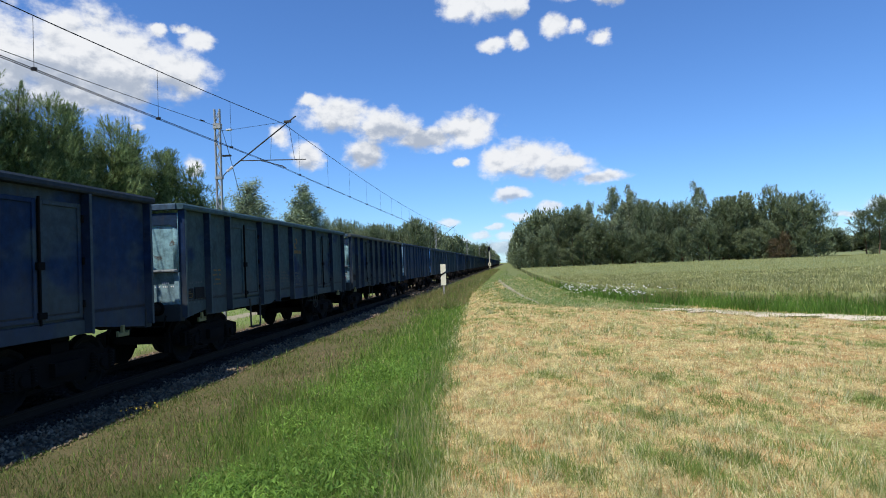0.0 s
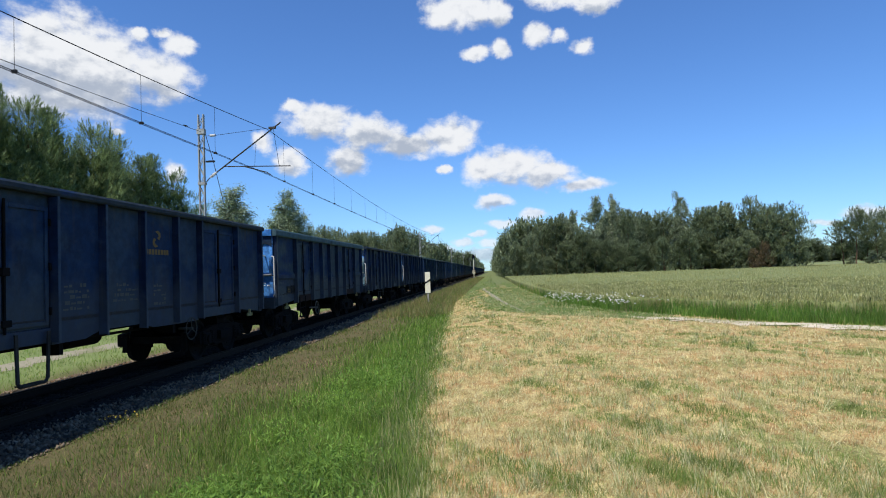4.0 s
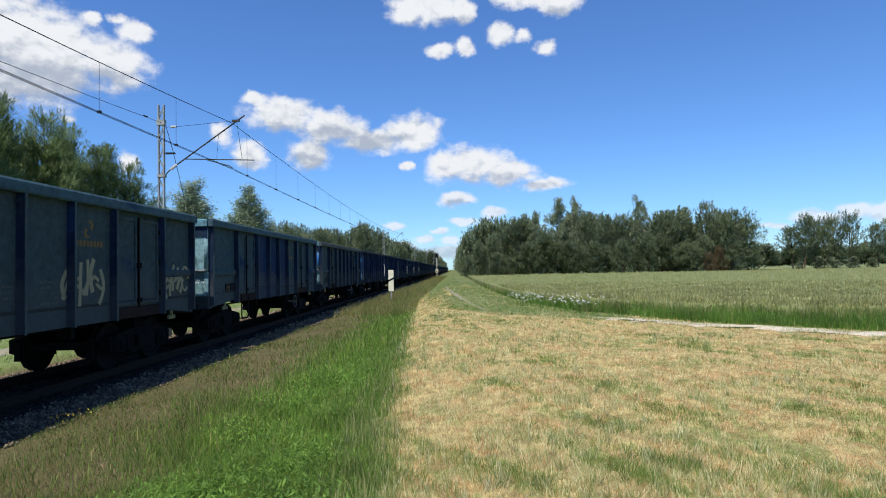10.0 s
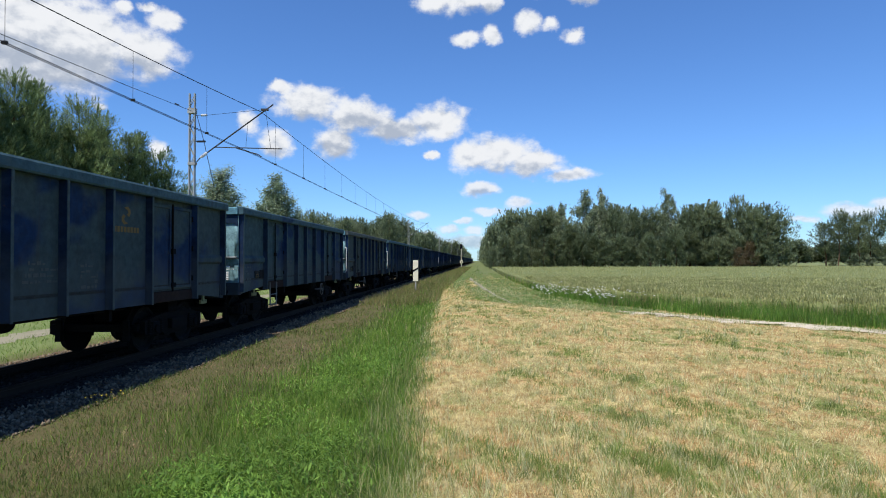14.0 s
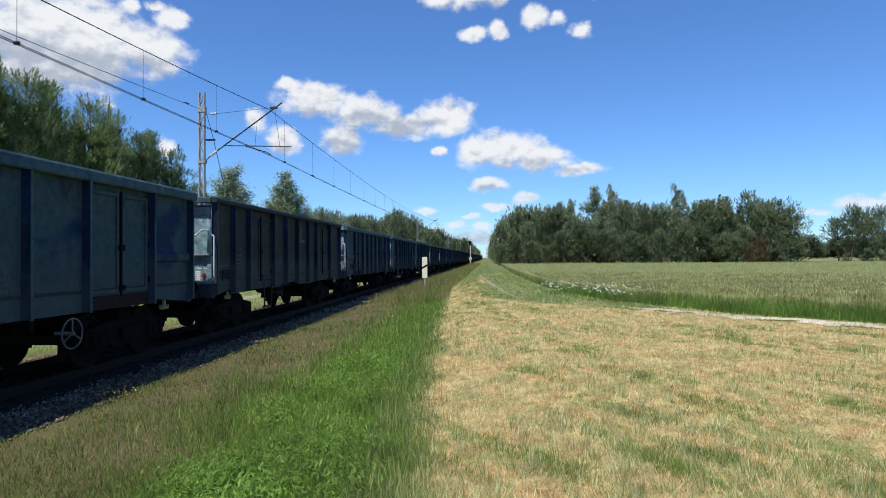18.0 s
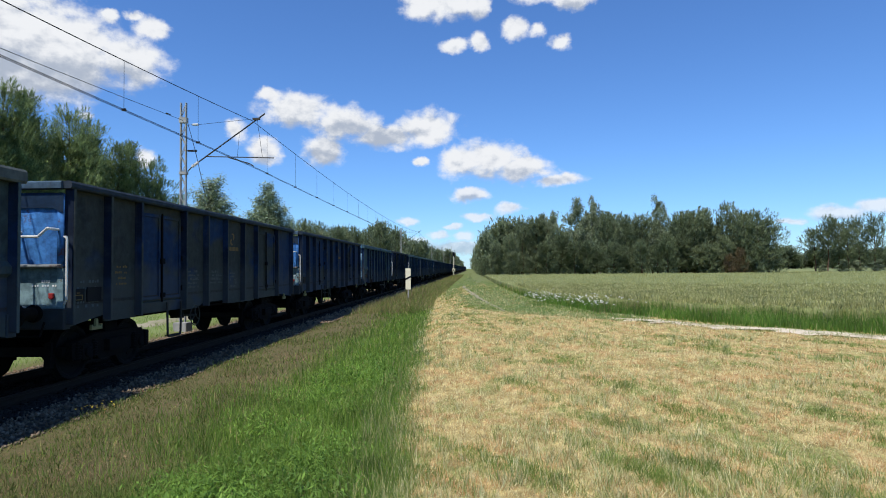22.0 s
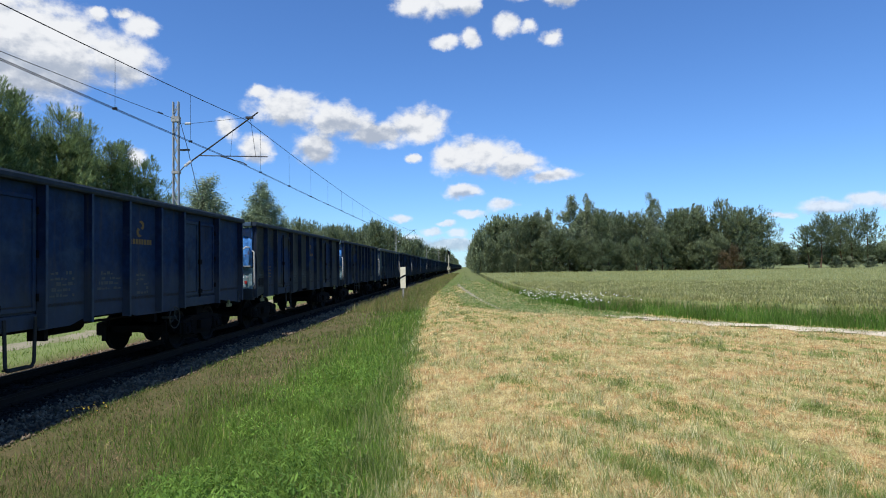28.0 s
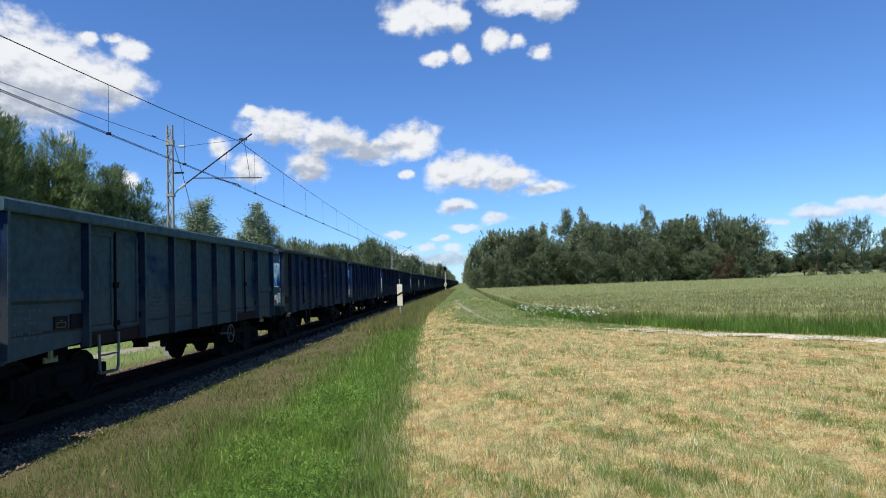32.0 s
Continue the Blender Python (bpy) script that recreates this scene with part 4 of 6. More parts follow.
            for j in range(4):
                bm.faces.new((corners[j], back[j], back[(j + 1) % 4], corners[(j + 1) % 4]))

    def scrawl(bm):
        rng = random.Random(21)
        lift = 0.0
        for y0, y1, low, high in ((7.75, 8.75, 1.15, 2.05), (11.35, 12.2, 1.1, 1.95)):
            for k in range(6):
                y = y0 + (y1 - y0) * k / 5
                bend = rng.uniform(-0.18, 0.18)
                top, foot = high - rng.uniform(0, 0.35), low + rng.uniform(0, 0.25)
                pts = [(y + bend * math.sin(math.pi * j / 7) + 0.04 * j / 7, foot + (top - foot) * j / 7) for j in range(8)]
                stroke(bm, pts, rng.uniform(0.07, 0.13), lift)
                lift += 0.0015
                stroke(bm, [(y - 0.1, foot + 0.2 * (k % 3)), (y + 0.06, foot + 0.3), (y + 0.2, foot + 0.22 + 0.1 * (k % 2))], 0.07, lift)
                lift += 0.0015
        ring = [(12.48 + 0.19 * math.cos(a * math.pi / 8), 1.60 + 0.3 * math.sin(a * math.pi / 8)) for a in range(15)]
        stroke(bm, ring, 0.07, lift)
    cached("graffiti", GRAFFITI, scrawl)


wagon_meshes()


def paint(ob, colour):
    ob.color = colour
    return ob


def build_bogie(wagon, y):
    frame_ob = link("bogie", MESHES["bogie"], wagon, "dark grimy four-wheel bogie", pose(0, y, RAIL_Z))
    for s in (-0.9, 0.9):
        w = link("wheelset", MESHES["wheelset"], frame_ob, "", pose(0, s, WHEEL_R))
        WHEELS.setdefault(s, []).append(w)
        for x in (-1.0, 1.0):
            link("axle_box", MESHES["axle_box"], frame_ob, "", pose(x, s, WHEEL_R + 0.01))


INSET = pose(-0.05, 0, 0)    # side walls stand back behind the posts


def build_wagon(k, kind, side, end, rim, label, rail=False, wheel=None, graffiti=False, table=False, pale_step=False, blue_bays=()):
    """side, end, rim: colour and, as alpha, how much of it newer blue paint covers."""
    wagon = thing("coal_wagon", label, "freight wagon", "wagons of the train")
    posts, doors = POSTS[kind], DOORS[kind]
    # end rims take a sunlit, lighter colour than the shaded side rims
    lip = (end[0] * 0.6, end[1] * 0.75, end[2] * 0.8, 0.1) if kind == "A" else (0.05, 0.085, 0.12, 0.1)
    low_end = tuple(0.75 * c for c in end[:3]) + (0.0,) if kind == "A" else (0.09, 0.24, 0.46, 0.3) if end[3] >= 0.7 else (0.17, 0.265, 0.30, 0.0)
    body = [("side_rim", "side_rim" + kind, rim), ("end_rim", "end_rim" + kind, lip), ("side_wall", "far_side" + kind, side), ("floor", "floor", side), ("underframe", "underframe", side), ("brake_gear", "brake_gear", side)]
    for name, key, colour in body:
        paint(link(name, MESHES[key], wagon), colour)
    for i in range(len(posts) - 1):
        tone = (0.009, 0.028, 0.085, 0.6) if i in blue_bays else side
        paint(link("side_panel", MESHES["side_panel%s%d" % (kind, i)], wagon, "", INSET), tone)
        if i in doors:
            for j in (0, 1):
                paint(link("door_leaf", MESHES["door_leaf%s%d%d" % (kind, i, j)], wagon, "", INSET), tone)
            link("lock_bar", MESHES["lock_bar%s%d" % (kind, i)], wagon, "", INSET)
            paint(link("door_sill", MESHES["door_sill%s%d" % (kind, i)], wagon, "rusty sill below the doors" if kind == "A" else "", INSET), side)
            for z in (1.3, 2.0, 2.7):
                for y in (posts[i] + 0.08, posts[i + 1] - 0.08):
                    link("hinge", MESHES["hinge"], wagon, "", pose(1.39, y, z))
    # navy post webs with their shade put into the paint; outer caps paler
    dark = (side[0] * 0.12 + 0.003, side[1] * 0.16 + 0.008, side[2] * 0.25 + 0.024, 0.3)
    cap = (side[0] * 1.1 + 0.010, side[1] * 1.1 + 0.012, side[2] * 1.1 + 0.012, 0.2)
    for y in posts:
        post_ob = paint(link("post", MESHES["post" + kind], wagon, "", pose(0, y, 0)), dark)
        paint(link("post_cap", MESHES["post_cap" + kind], post_ob, "paler outer edge"), cap)
    for turn in (0, 1):
        m = pose(0, LB, 0, 0, 0, 180) if turn else pose(0, 0, 0)
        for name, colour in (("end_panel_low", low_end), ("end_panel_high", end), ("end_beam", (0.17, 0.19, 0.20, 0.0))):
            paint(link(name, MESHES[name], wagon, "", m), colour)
        # dark blue headstock, deepened for the shadow the neighbouring wagon casts on it
        paint(link("headstock", MESHES["headstock"], wagon, "", m), (0.007, 0.020, 0.040, 0.1) if kind == "A" else (0.006, 0.012, 0.022, 0.2))
        # dark colour of the painted rim shadow
        paint(link("end_top_rail", MESHES["end_top_rail"], wagon, "", m), (0.010, 0.026, 0.055, 0.3))
        if turn:
            paint(link("end_rim", MESHES["end_rim" + kind], wagon, "", m), lip)
        for x in (-0.875, 0.875):
            buffer_ob = link("buffer", MESHES["buffer_body"], wagon, "", m @ pose(x, -0.05, 1.0))
            link("buffer_head", MESHES["buffer_head"], buffer_ob)
        link("coupling", MESHES["coupling"], wagon, "", m)
        link("brake_hose", MESHES["brake_hose"], wagon, "", m)
        link("end_step", MESHES["end_step"], wagon, "", m)
    hook_y = 1.15 if kind == "A" else 0.86
    for y in (hook_y, LB - hook_y):
        link("rope_hook", MESHES["rope_hook"], wagon, "small yellowish rope hook", pose(1.35, y, 0.64))
        build_bogie(wagon, 1.945 if y < 5 else LB - 1.945)
    link("platform_railing" if rail else "grab_rail", MESHES["platform_railing" + kind if rail else "grab_rail"], wagon, "pale bent handrail" if rail else "")
    link("step_ladder", MESHES["step_ladder_B" if kind == "B" else "step_ladder_pale" if pale_step else "step_ladder"], wagon)
    link("end_marking", MESHES["end_marking"], wagon, "white painted marking bars", pose(1.03, -0.002, 0.0), "stuff")
    if table:
        link("end_table", MESHES["end_table"], wagon, "white table of marking bars", pose(0.82, -0.002, 0.0), "stuff")
    if kind == "B" and k % 3 != 1:
        link("end_bracket", MESHES["end_bracket"], wagon, "red lamp bracket", pose(1.15, -0.002, 1.28))
    link("number_marking", MESHES["number_marking"], wagon, "faded white number bars, dimmed for the shaded side", INSET, "stuff")
    if kind == "B":
        link("tare_marking", MESHES["tare_marking"], wagon, "faded yellow lettering bars", INSET, "stuff")
    link("load_marking", MESHES["load_marking"], wagon, "faded white load table bars", pose(-0.05, 0.1 if kind == "A" else 0.15, 0), "stuff")
    plate = link("plate_holder", MESHES["plate_holder"], wagon, "black plate holder", pose(-0.05, 0.3 if kind == "A" else -0.78, 0))
    link("plate_text", MESHES["plate_text"], plate)
    if k % 4 != 2:
        mid = (posts[4] + posts[5]) / 2 if kind == "A" else (posts[5] + posts[6]) / 2
        link("operator_emblem", MESHES["operator_emblem"], wagon, "faded yellow emblem and lettering bars", pose(-0.05, mid - 0.1 + (1.27 if kind == "A" else 0), 0), "stuff")
    if wheel:
        link("handwheel", MESHES["handwheel" + kind], wagon, "pale three-spoked handwheel" if kind == "A" else "dull grey three-spoked handwheel", pose(1.50, wheel, 0.50 if kind == "A" else 0.62))
    if graffiti:
        link("graffiti", MESHES["graffiti"], wagon, "pale sprayed scrawl", INSET, "stuff")
    WAGONS.append((k, wagon))
    return wagon


def build_far_wagon(k, kind, side, end, label):
    """A wagon that is only ever seen far off: fewer, larger parts."""
    wagon = thing("coal_wagon", label, "freight wagon", "wagons of the train")
    paint(link("body", MESHES["far_body" + kind], wagon), side)
    paint(link("side_rim", MESHES["side_rim" + kind], wagon), side)
    paint(link("end_rim", MESHES["end_rim" + kind], wagon), end)
    for y in POSTS[kind]:
        paint(link("post", MESHES["post" + kind], wagon, "", pose(0, y, 0)), side)
    for name in ("end_panel_low", "end_panel_high", "end_beam"):
        paint(link(name, MESHES[name], wagon, "", pose(0, -0.05, 0)), end)
    link("underframe", MESHES["underframe"], wagon)
    for y in (1.945, LB - 1.945):
        b = link("bogie", MESHES["bogie"], wagon, "", pose(0, y, RAIL_Z))
        for s in (-0.9, 0.9):
            WHEELS.setdefault(s, []).append(link("wheelset", MESHES["wheelset"], b, "", pose(0, s, WHEEL_R)))
    WAGONS.append((k, wagon))


# side colours deepened towards their shade; the row below, paler sunlit ends
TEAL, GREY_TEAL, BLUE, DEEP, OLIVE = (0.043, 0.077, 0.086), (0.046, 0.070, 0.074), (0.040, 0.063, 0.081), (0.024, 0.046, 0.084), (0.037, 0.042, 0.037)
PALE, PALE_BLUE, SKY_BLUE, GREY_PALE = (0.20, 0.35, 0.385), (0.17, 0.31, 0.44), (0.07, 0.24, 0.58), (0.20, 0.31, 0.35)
# side rim colours, lowered for their shade
RIM_TEAL, RIM_DARK, RIM_GREY = (0.052, 0.100, 0.120, 0.0), (0.024, 0.036, 0.050, 0.1), (0.085, 0.098, 0.092, 0.0)


def consist():
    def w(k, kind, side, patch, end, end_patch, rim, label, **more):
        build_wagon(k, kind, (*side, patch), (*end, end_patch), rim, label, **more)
    w(2, "B", GREY_TEAL, 0.3, PALE, 0.2, RIM_GREY, "grey-teal open coal wagon with a pale end")
    w(1, "B", TEAL, 0.2, PALE, 0.05, RIM_TEAL, "teal open coal wagon with a rust-specked pale end", wheel=8.7)
    w(0, "B", BLUE, 0.55, PALE_BLUE, 0.7, RIM_DARK, "dark blue open coal wagon with white end handrails", rail=True, wheel=4.4)
    w(-1, "B", BLUE, 0.4, GREY_PALE, 0.65, RIM_DARK, "blue-grey open coal wagon with a bent white handrail", rail=True, wheel=4.6)
    w(-2, "A", BLUE, 0.5, SKY_BLUE, 0.4, RIM_TEAL, "blue open coal wagon with a light rim and handrail", rail=True, wheel=4.3)
    w(-3, "B", DEEP, 0.6, PALE_BLUE, 0.3, RIM_DARK, "deep blue open coal wagon with a faded pale end", wheel=8.4)
    w(-4, "B", DEEP, 0.5, PALE_BLUE, 0.6, RIM_DARK, "deep blue open coal wagon with worn paint", rail=True, wheel=8.7)
    w(-5, "B", DEEP, 0.8, SKY_BLUE, 0.7, RIM_DARK, "deep blue open coal wagon with a bright blue end", table=True, wheel=8.4)
    w(-6, "A", GREY_TEAL, 0.2, PALE, 0.35, RIM_GREY, "dark grey-teal open coal wagon with a pale blue end", wheel=8.7)
    w(-7, "A", TEAL, 0.2, PALE, 0.0, RIM_TEAL, "teal open coal wagon with blue repainted middle panels", wheel=8.7, blue_bays=(2, 3, 4))
    w(-8, "A", GREY_TEAL, 0.1, (0.12, 0.24, 0.27), 0.0, RIM_TEAL, "grey-teal open coal wagon with sprayed graffiti on its side", rail=True, graffiti=True, wheel=4.5)
    w(-9, "A", (0.056, 0.074, 0.069), 0.05, PALE, 0.0, RIM_GREY, "grey-teal open coal wagon with a pale end and rail", rail=True, wheel=4.4)
    w(-10, "A", TEAL, 0.35, PALE, 0.05, RIM_TEAL, "blue-teal open coal wagon with a rust-stained end", wheel=8.7, pale_step=True, table=True)
    w(-11, "A", GREY_TEAL, 0.3, PALE, 0.1, RIM_TEAL, "grey-blue open coal wagon with a pale step ladder", pale_step=True, wheel=4.6)
    w(-12, "A", TEAL, 0.3, PALE_BLUE, 0.1, RIM_TEAL, "blue-teal open coal wagon with a pale blue end and rail", rail=True)
    w(-13, "B", OLIVE, 0.05, GREY_PALE, 0.0, RIM_DARK, "dark olive-grey open coal wagon with a whitish end", rail=True, table=True, wheel=4.6)
    w(-14, "A", TEAL, 0.25, PALE_BLUE, 0.0, RIM_TEAL, "blue-teal open coal wagon with a rust-scarred pale end", wheel=8.7)
    w(-15, "B", OLIVE, 0.85, SKY_BLUE, 0.6, RIM_DARK, "olive and blue patched open coal wagon with a blue end", rail=True, wheel=4.6)
    w(-16, "B", OLIVE, 0.5, SKY_BLUE, 0.6, RIM_DARK, "dark olive open coal wagon with blue patches and handrails", rail=True, wheel=4.6)
    w(-17, "A", GREY_TEAL, 0.15, GREY_PALE, 0.0, RIM_GREY, "grey-teal open coal wagon with a grey end and rail", rail=True, wheel=4.36)
    w(-18, "B", OLIVE, 0.5, SKY_BLUE, 0.5, RIM_DARK, "dark grey-blue open coal wagon with a blue end and handrails", rail=True, wheel=4.55)
    w(-19, "B", OLIVE, 0.5, SKY_BLUE, 0.4, RIM_DARK, "blue-grey open coal wagon with bright end handrails", rail=True, table=True)
    w(-20, "B", DEEP, 0.75, SKY_BLUE, 0.6, RIM_DARK, "deep blue open coal wagon with a plain bright blue end", table=True, wheel=8.5)
    w(-21, "B", OLIVE, 0.8, PALE_BLUE, 0.6, RIM_DARK, "olive and blue patched open coal wagon, end half blue", table=True, wheel=8.5)
    w(-22, "A", TEAL, 0.15, PALE, 0.1, RIM_TEAL, "teal open coal wagon with a ribbed end panel", wheel=8.7, pale_step=True)
    w(-23, "B", BLUE, 0.4, PALE_BLUE, 0.3, RIM_DARK, "blue open coal wagon with worn paint", rail=True)
    w(-24, "A", TEAL, 0.2, PALE, 0.1, RIM_TEAL, "teal open coal wagon with worn paint")
    rng = random.Random(12)
    for k in range(3, 34):
        side, end = rng.choice(((TEAL, PALE), (GREY_TEAL, GREY_PALE), (BLUE, SKY_BLUE), (DEEP, PALE_BLUE), (OLIVE, GREY_PALE)))
        build_far_wagon(k, rng.choice("AB"), (*side, rng.uniform(0.1, 0.6)), (*end, 0.2), "blue-grey open coal wagon far along the train")


consist()


def train_y(t):
    """Where the tail end of wagon 0 stands at t seconds: the train rolls away and slows down."""
    return 0.0001523 * t ** 3 - 0.0842295 * t * t + 12.519446 * t - 1.6053


# ---- overhead line ----
POLE_YS = (-49.0, 22.9, 95.0, 168.0, 240.0, 312.0, 384.0)
POLE_X = -11.1


def pole_mesh(bm):
    for s in (-1, 1):
        add_prism(bm, [(s * 0.12, -0.06), (s * 0.085, -0.06), (s * 0.085, 0.06), (s * 0.12, 0.06)], "z", -0.6, 8.2)
    n = 22
    for i in range(n):
        z0, z1 = -0.5 + 8.6 * i / n, -0.5 + 8.6 * (i + 1) / n
        a, b = (-0.1, 0.1) if i % 2 else (0.1, -0.1)
        for y in (-0.05, 0.05):
            add_rod(bm, (a, y, z0), (b, y, z1), 0.016, None, 5)
    add_box(bm, -0.15, 0.15, -0.09, 0.09, 7.42, 7.62)
    add_box(bm, -0.14, 0.16, -0.08, 0.08, 5.42, 5.52)


def build_mast(y):
    mast = thing("catenary_mast", "grey lattice mast with a bracket arm over the track", "catenary mast", "masts along the railway", place=pose(POLE_X, y, 0))
    link("pole", cached("mast_pole", POLE_GREY, pole_mesh), mast)
    link("foot", cached("mast_foot", CONCRETE, lambda bm: add_box(bm, -0.26, 0.26, -0.26, 0.26, -0.7, -0.26), 0.02), mast, "concrete foot")
    tube = cached("mast_tube", ARM_STEEL, lambda bm: (add_rod(bm, (0.55, 0, 5.86), (3.2, 0, 7.72), 0.028), add_rod(bm, (0.17, 0, 5.53), (0.34, 0, 5.71), 0.02), add_box(bm, 2.72, 3.0, -0.04, 0.04, 7.48, 7.56)))
    link("bracket_tube", tube, mast)
    link("insulator", cached("mast_insulator", PORCELAIN, lambda bm: add_lathe(bm, [(0.0, 0.03)] + [(0.03 + 0.04 * i + d, r) for i in range(7) for d, r in ((0.0, 0.035), (0.015, 0.07), (0.03, 0.035))] + [(0.34, 0.03)], (0, 0, 0), "x", 12)),
         mast, "ribbed pale insulator", pose(0.33, 0, 5.70, 0, -36, 0))
    link("tie_wire", cached("mast_tie", WIRE, lambda bm: add_path(bm, [(0.15, 0, 7.34), (0.62, 0, 7.35), (2.75, 0, 7.52)], 0.007, 6)), mast)
    link("tie_insulator", cached("mast_tie_ins", PORCELAIN, lambda bm: add_rod(bm, (0.36, 0, 7.345), (0.58, 0, 7.35), 0.045, None, 10)), mast, "small pale insulator")
    link("register_arm", cached("mast_register", ARM_STEEL, lambda bm: (add_rod(bm, (0.92, 0, 6.10), (3.55, 0, 6.0), 0.020), add_path(bm, [(1.75, 0, 6.05), (2.6, 0, 5.80), (2.75, 0, 5.70)], 0.018))), mast)
    link("hanger", cached("mast_hanger", WIRE, lambda bm: (add_rod(bm, (2.9, 0, 7.48), (3.1, 0, 6.02), 0.008), add_rod(bm, (2.2, 0, 7.0), (2.12, 0, 6.06), 0.006))), mast)
    link("fixing_cable", cached("mast_cable", WIRE, lambda bm: (add_path(bm, [(0.16, 0.03, 7.4), (0.45, 0.03, 6.35), (0.85, 0.05, 4.6)], 0.012, 6), add_box(bm, 0.18, 0.52, -0.05, 0.05, 6.30, 6.36))), mast)
    return mast


for mast_y in POLE_YS:
    build_mast(mast_y)


def sag(a, b, drop, n=18):
    return [Vector(a).lerp(Vector(b), i / n) - Vector((0, 0, 4 * drop * (i / n) * (1 - i / n))) for i in range(n + 1)]


def wire_mesh(points, r):
    """One tube through all the points."""
    bm = bmesh.new()
    rings = [[bm.verts.new((p[0] + r * math.cos(a), p[1], p[2] + r * math.sin(a))) for a in (0.5, 1.55, 2.6, 3.65, 4.7, 5.75)] for p in points]
    for one, two in zip(rings, rings[1:]):
        for i in range(6):
            bm.faces.new((one[i], one[(i + 1) % 6], two[(i + 1) % 6], two[i]))
    return finish("wire", bm, WIRE)


def build_wires():
    line = thing("overhead_line", "dark overhead contact line with thin droppers", "overhead wires", place=pose(0, 0, 0))
    spans = list(zip(POLE_YS, POLE_YS[1:]))
    zig = [(-8.6, -8.40), (-8.40, -8.25)] + [(-8.25, -8.45), (-8.45, -8.25)] * 3
    for i, (y0, y1) in enumerate(spans):
        x0, x1 = zig[i]
        deep = 1.47 if i == 0 else 0.76
        top = sag((x0, y0, 7.45), (x1, y1, 7.45), deep, 36)
        link("carrier_wire", wire_mesh(top, 0.012), line)
        low = sag((x0, y0, 5.69), (x1, y1, 5.69), 0.17)
        for dx in (-0.035, 0.035):
            link("contact_wire", wire_mesh([p + Vector((dx, 0, 0)) for p in low], 0.009), line)
        stands = [18.3 - 4.0 * j for j in range(17)] if i == 0 else [y0 + 1.7 + 4.0 * j for j in range(17)]
        for y in stands:
            f = (y - y0) / (y1 - y0)
            a, b = (Vector((x0, y0, h)).lerp(Vector((x1, y1, h)), f) - Vector((0, 0, 4 * d * f * (1 - f))) for h, d in ((7.45, deep), (5.69, 0.17)))
            bm = bmesh.new()
            add_rod(bm, a, b, 0.005, None, 5)
            add_box(bm, b.x - 0.05, b.x + 0.05, b.y - 0.02, b.y + 0.02, b.z - 0.02, b.z + 0.04)
            link("dropper", finish("dropper", bm, WIRE), line)
    link("earth_wire", wire_mesh(sag((POLE_X + 0.05, -49, 7.5), (POLE_X + 0.02, 22.8, 7.5), 1.15), 0.009), line)
    bm = bmesh.new()
    add_rod(bm, (POLE_X + 0.03, 21.5, 7.45), (POLE_X + 0.03, 21.8, 7.47), 0.02, None, 10)
    link("wire_insulator", finish("wire_insulator", bm, ARM_STEEL), line)


build_wires()


# ---- lineside signs ----
def build_board():
    x, y = -4.43, 42.0
    sign = thing("lineside_board", "cream lineside board with a black slanting stripe on a post", "railway sign", place=pose(x, y, 0))
    link("board", cached("board", SIGN_WHITE, lambda bm: add_box(bm, -0.18, 0.18, -0.015, 0.015, 0.28, 1.74), 0.006), sign, "tall narrow cream board")
    link("stripe", cached("stripe", PLATE_BLACK, lambda bm: add_prism(bm, [(-0.18, 0.92), (0.18, 1.12), (0.18, 1.25), (-0.18, 1.05)], "y", -0.03, -0.019)), sign, "black slanting stripe")
    link("post", cached("board_post", CONCRETE, lambda bm: add_box(bm, -0.05, 0.05, 0.018, 0.11, -0.7, 1.6), 0.006), sign)


build_board()


def build_signal():
    s = thing("light_signal", "far light signal with a black head on a white mast", "railway signal", place=pose(-5.7, 190, -0.4))
    link("mast", cached("signal_mast", SIGN_WHITE, lambda bm: add_rod(bm, (0, 0, 0), (0, 0, 6.0), 0.10)), s)
    link("head", cached("signal_head", PLATE_BLACK, lambda bm: (add_box(bm, -0.38, 0.38, -0.08, 0.08, 5.6, 7.2), add_box(bm, -0.1, 0.1, -0.3, -0.08, 6.9, 6.95), add_box(bm, -0.1, 0.1, -0.3, -0.08, 6.2, 6.25)), 0.05), s, "black signal head")
    link("plate", cached("signal_plate", SIGN_WHITE, lambda bm: add_box(bm, -0.42, 0.42, -0.14, -0.11, 1.2, 2.2), 0.01), s, "white number plate")
    link("plate_cross", cached("signal_cross", PLATE_BLACK, lambda bm: (add_prism(bm, [(-0.36, 1.26), (-0.22, 1.26), (0.36, 2.14), (0.22, 2.14)], "y", -0.15, -0.142), add_prism(bm, [(0.36, 1.26), (0.22, 1.26), (-0.36, 2.14), (-0.22, 2.14)], "y", -0.157, -0.151))), s, "black cross")
    link("foot", cached("signal_foot", CONCRETE, lambda bm: add_box(bm, -0.3, 0.3, -0.3, 0.3, -0.3, 0.25), 0.02), s)


build_signal()


# ---- trees ----
def frames_for(ways):
    """Two unit vectors across each direction."""
    ref = np.where(np.abs(ways[:, 2:3]) > 0.9, [[1.0, 0, 0]], [[0, 0, 1.0]])
    u = np.cross(ways, ref)
    u /= np.linalg.norm(u, axis=1, keepdims=True) + 1e-9
    return u, np.cross(ways, u)


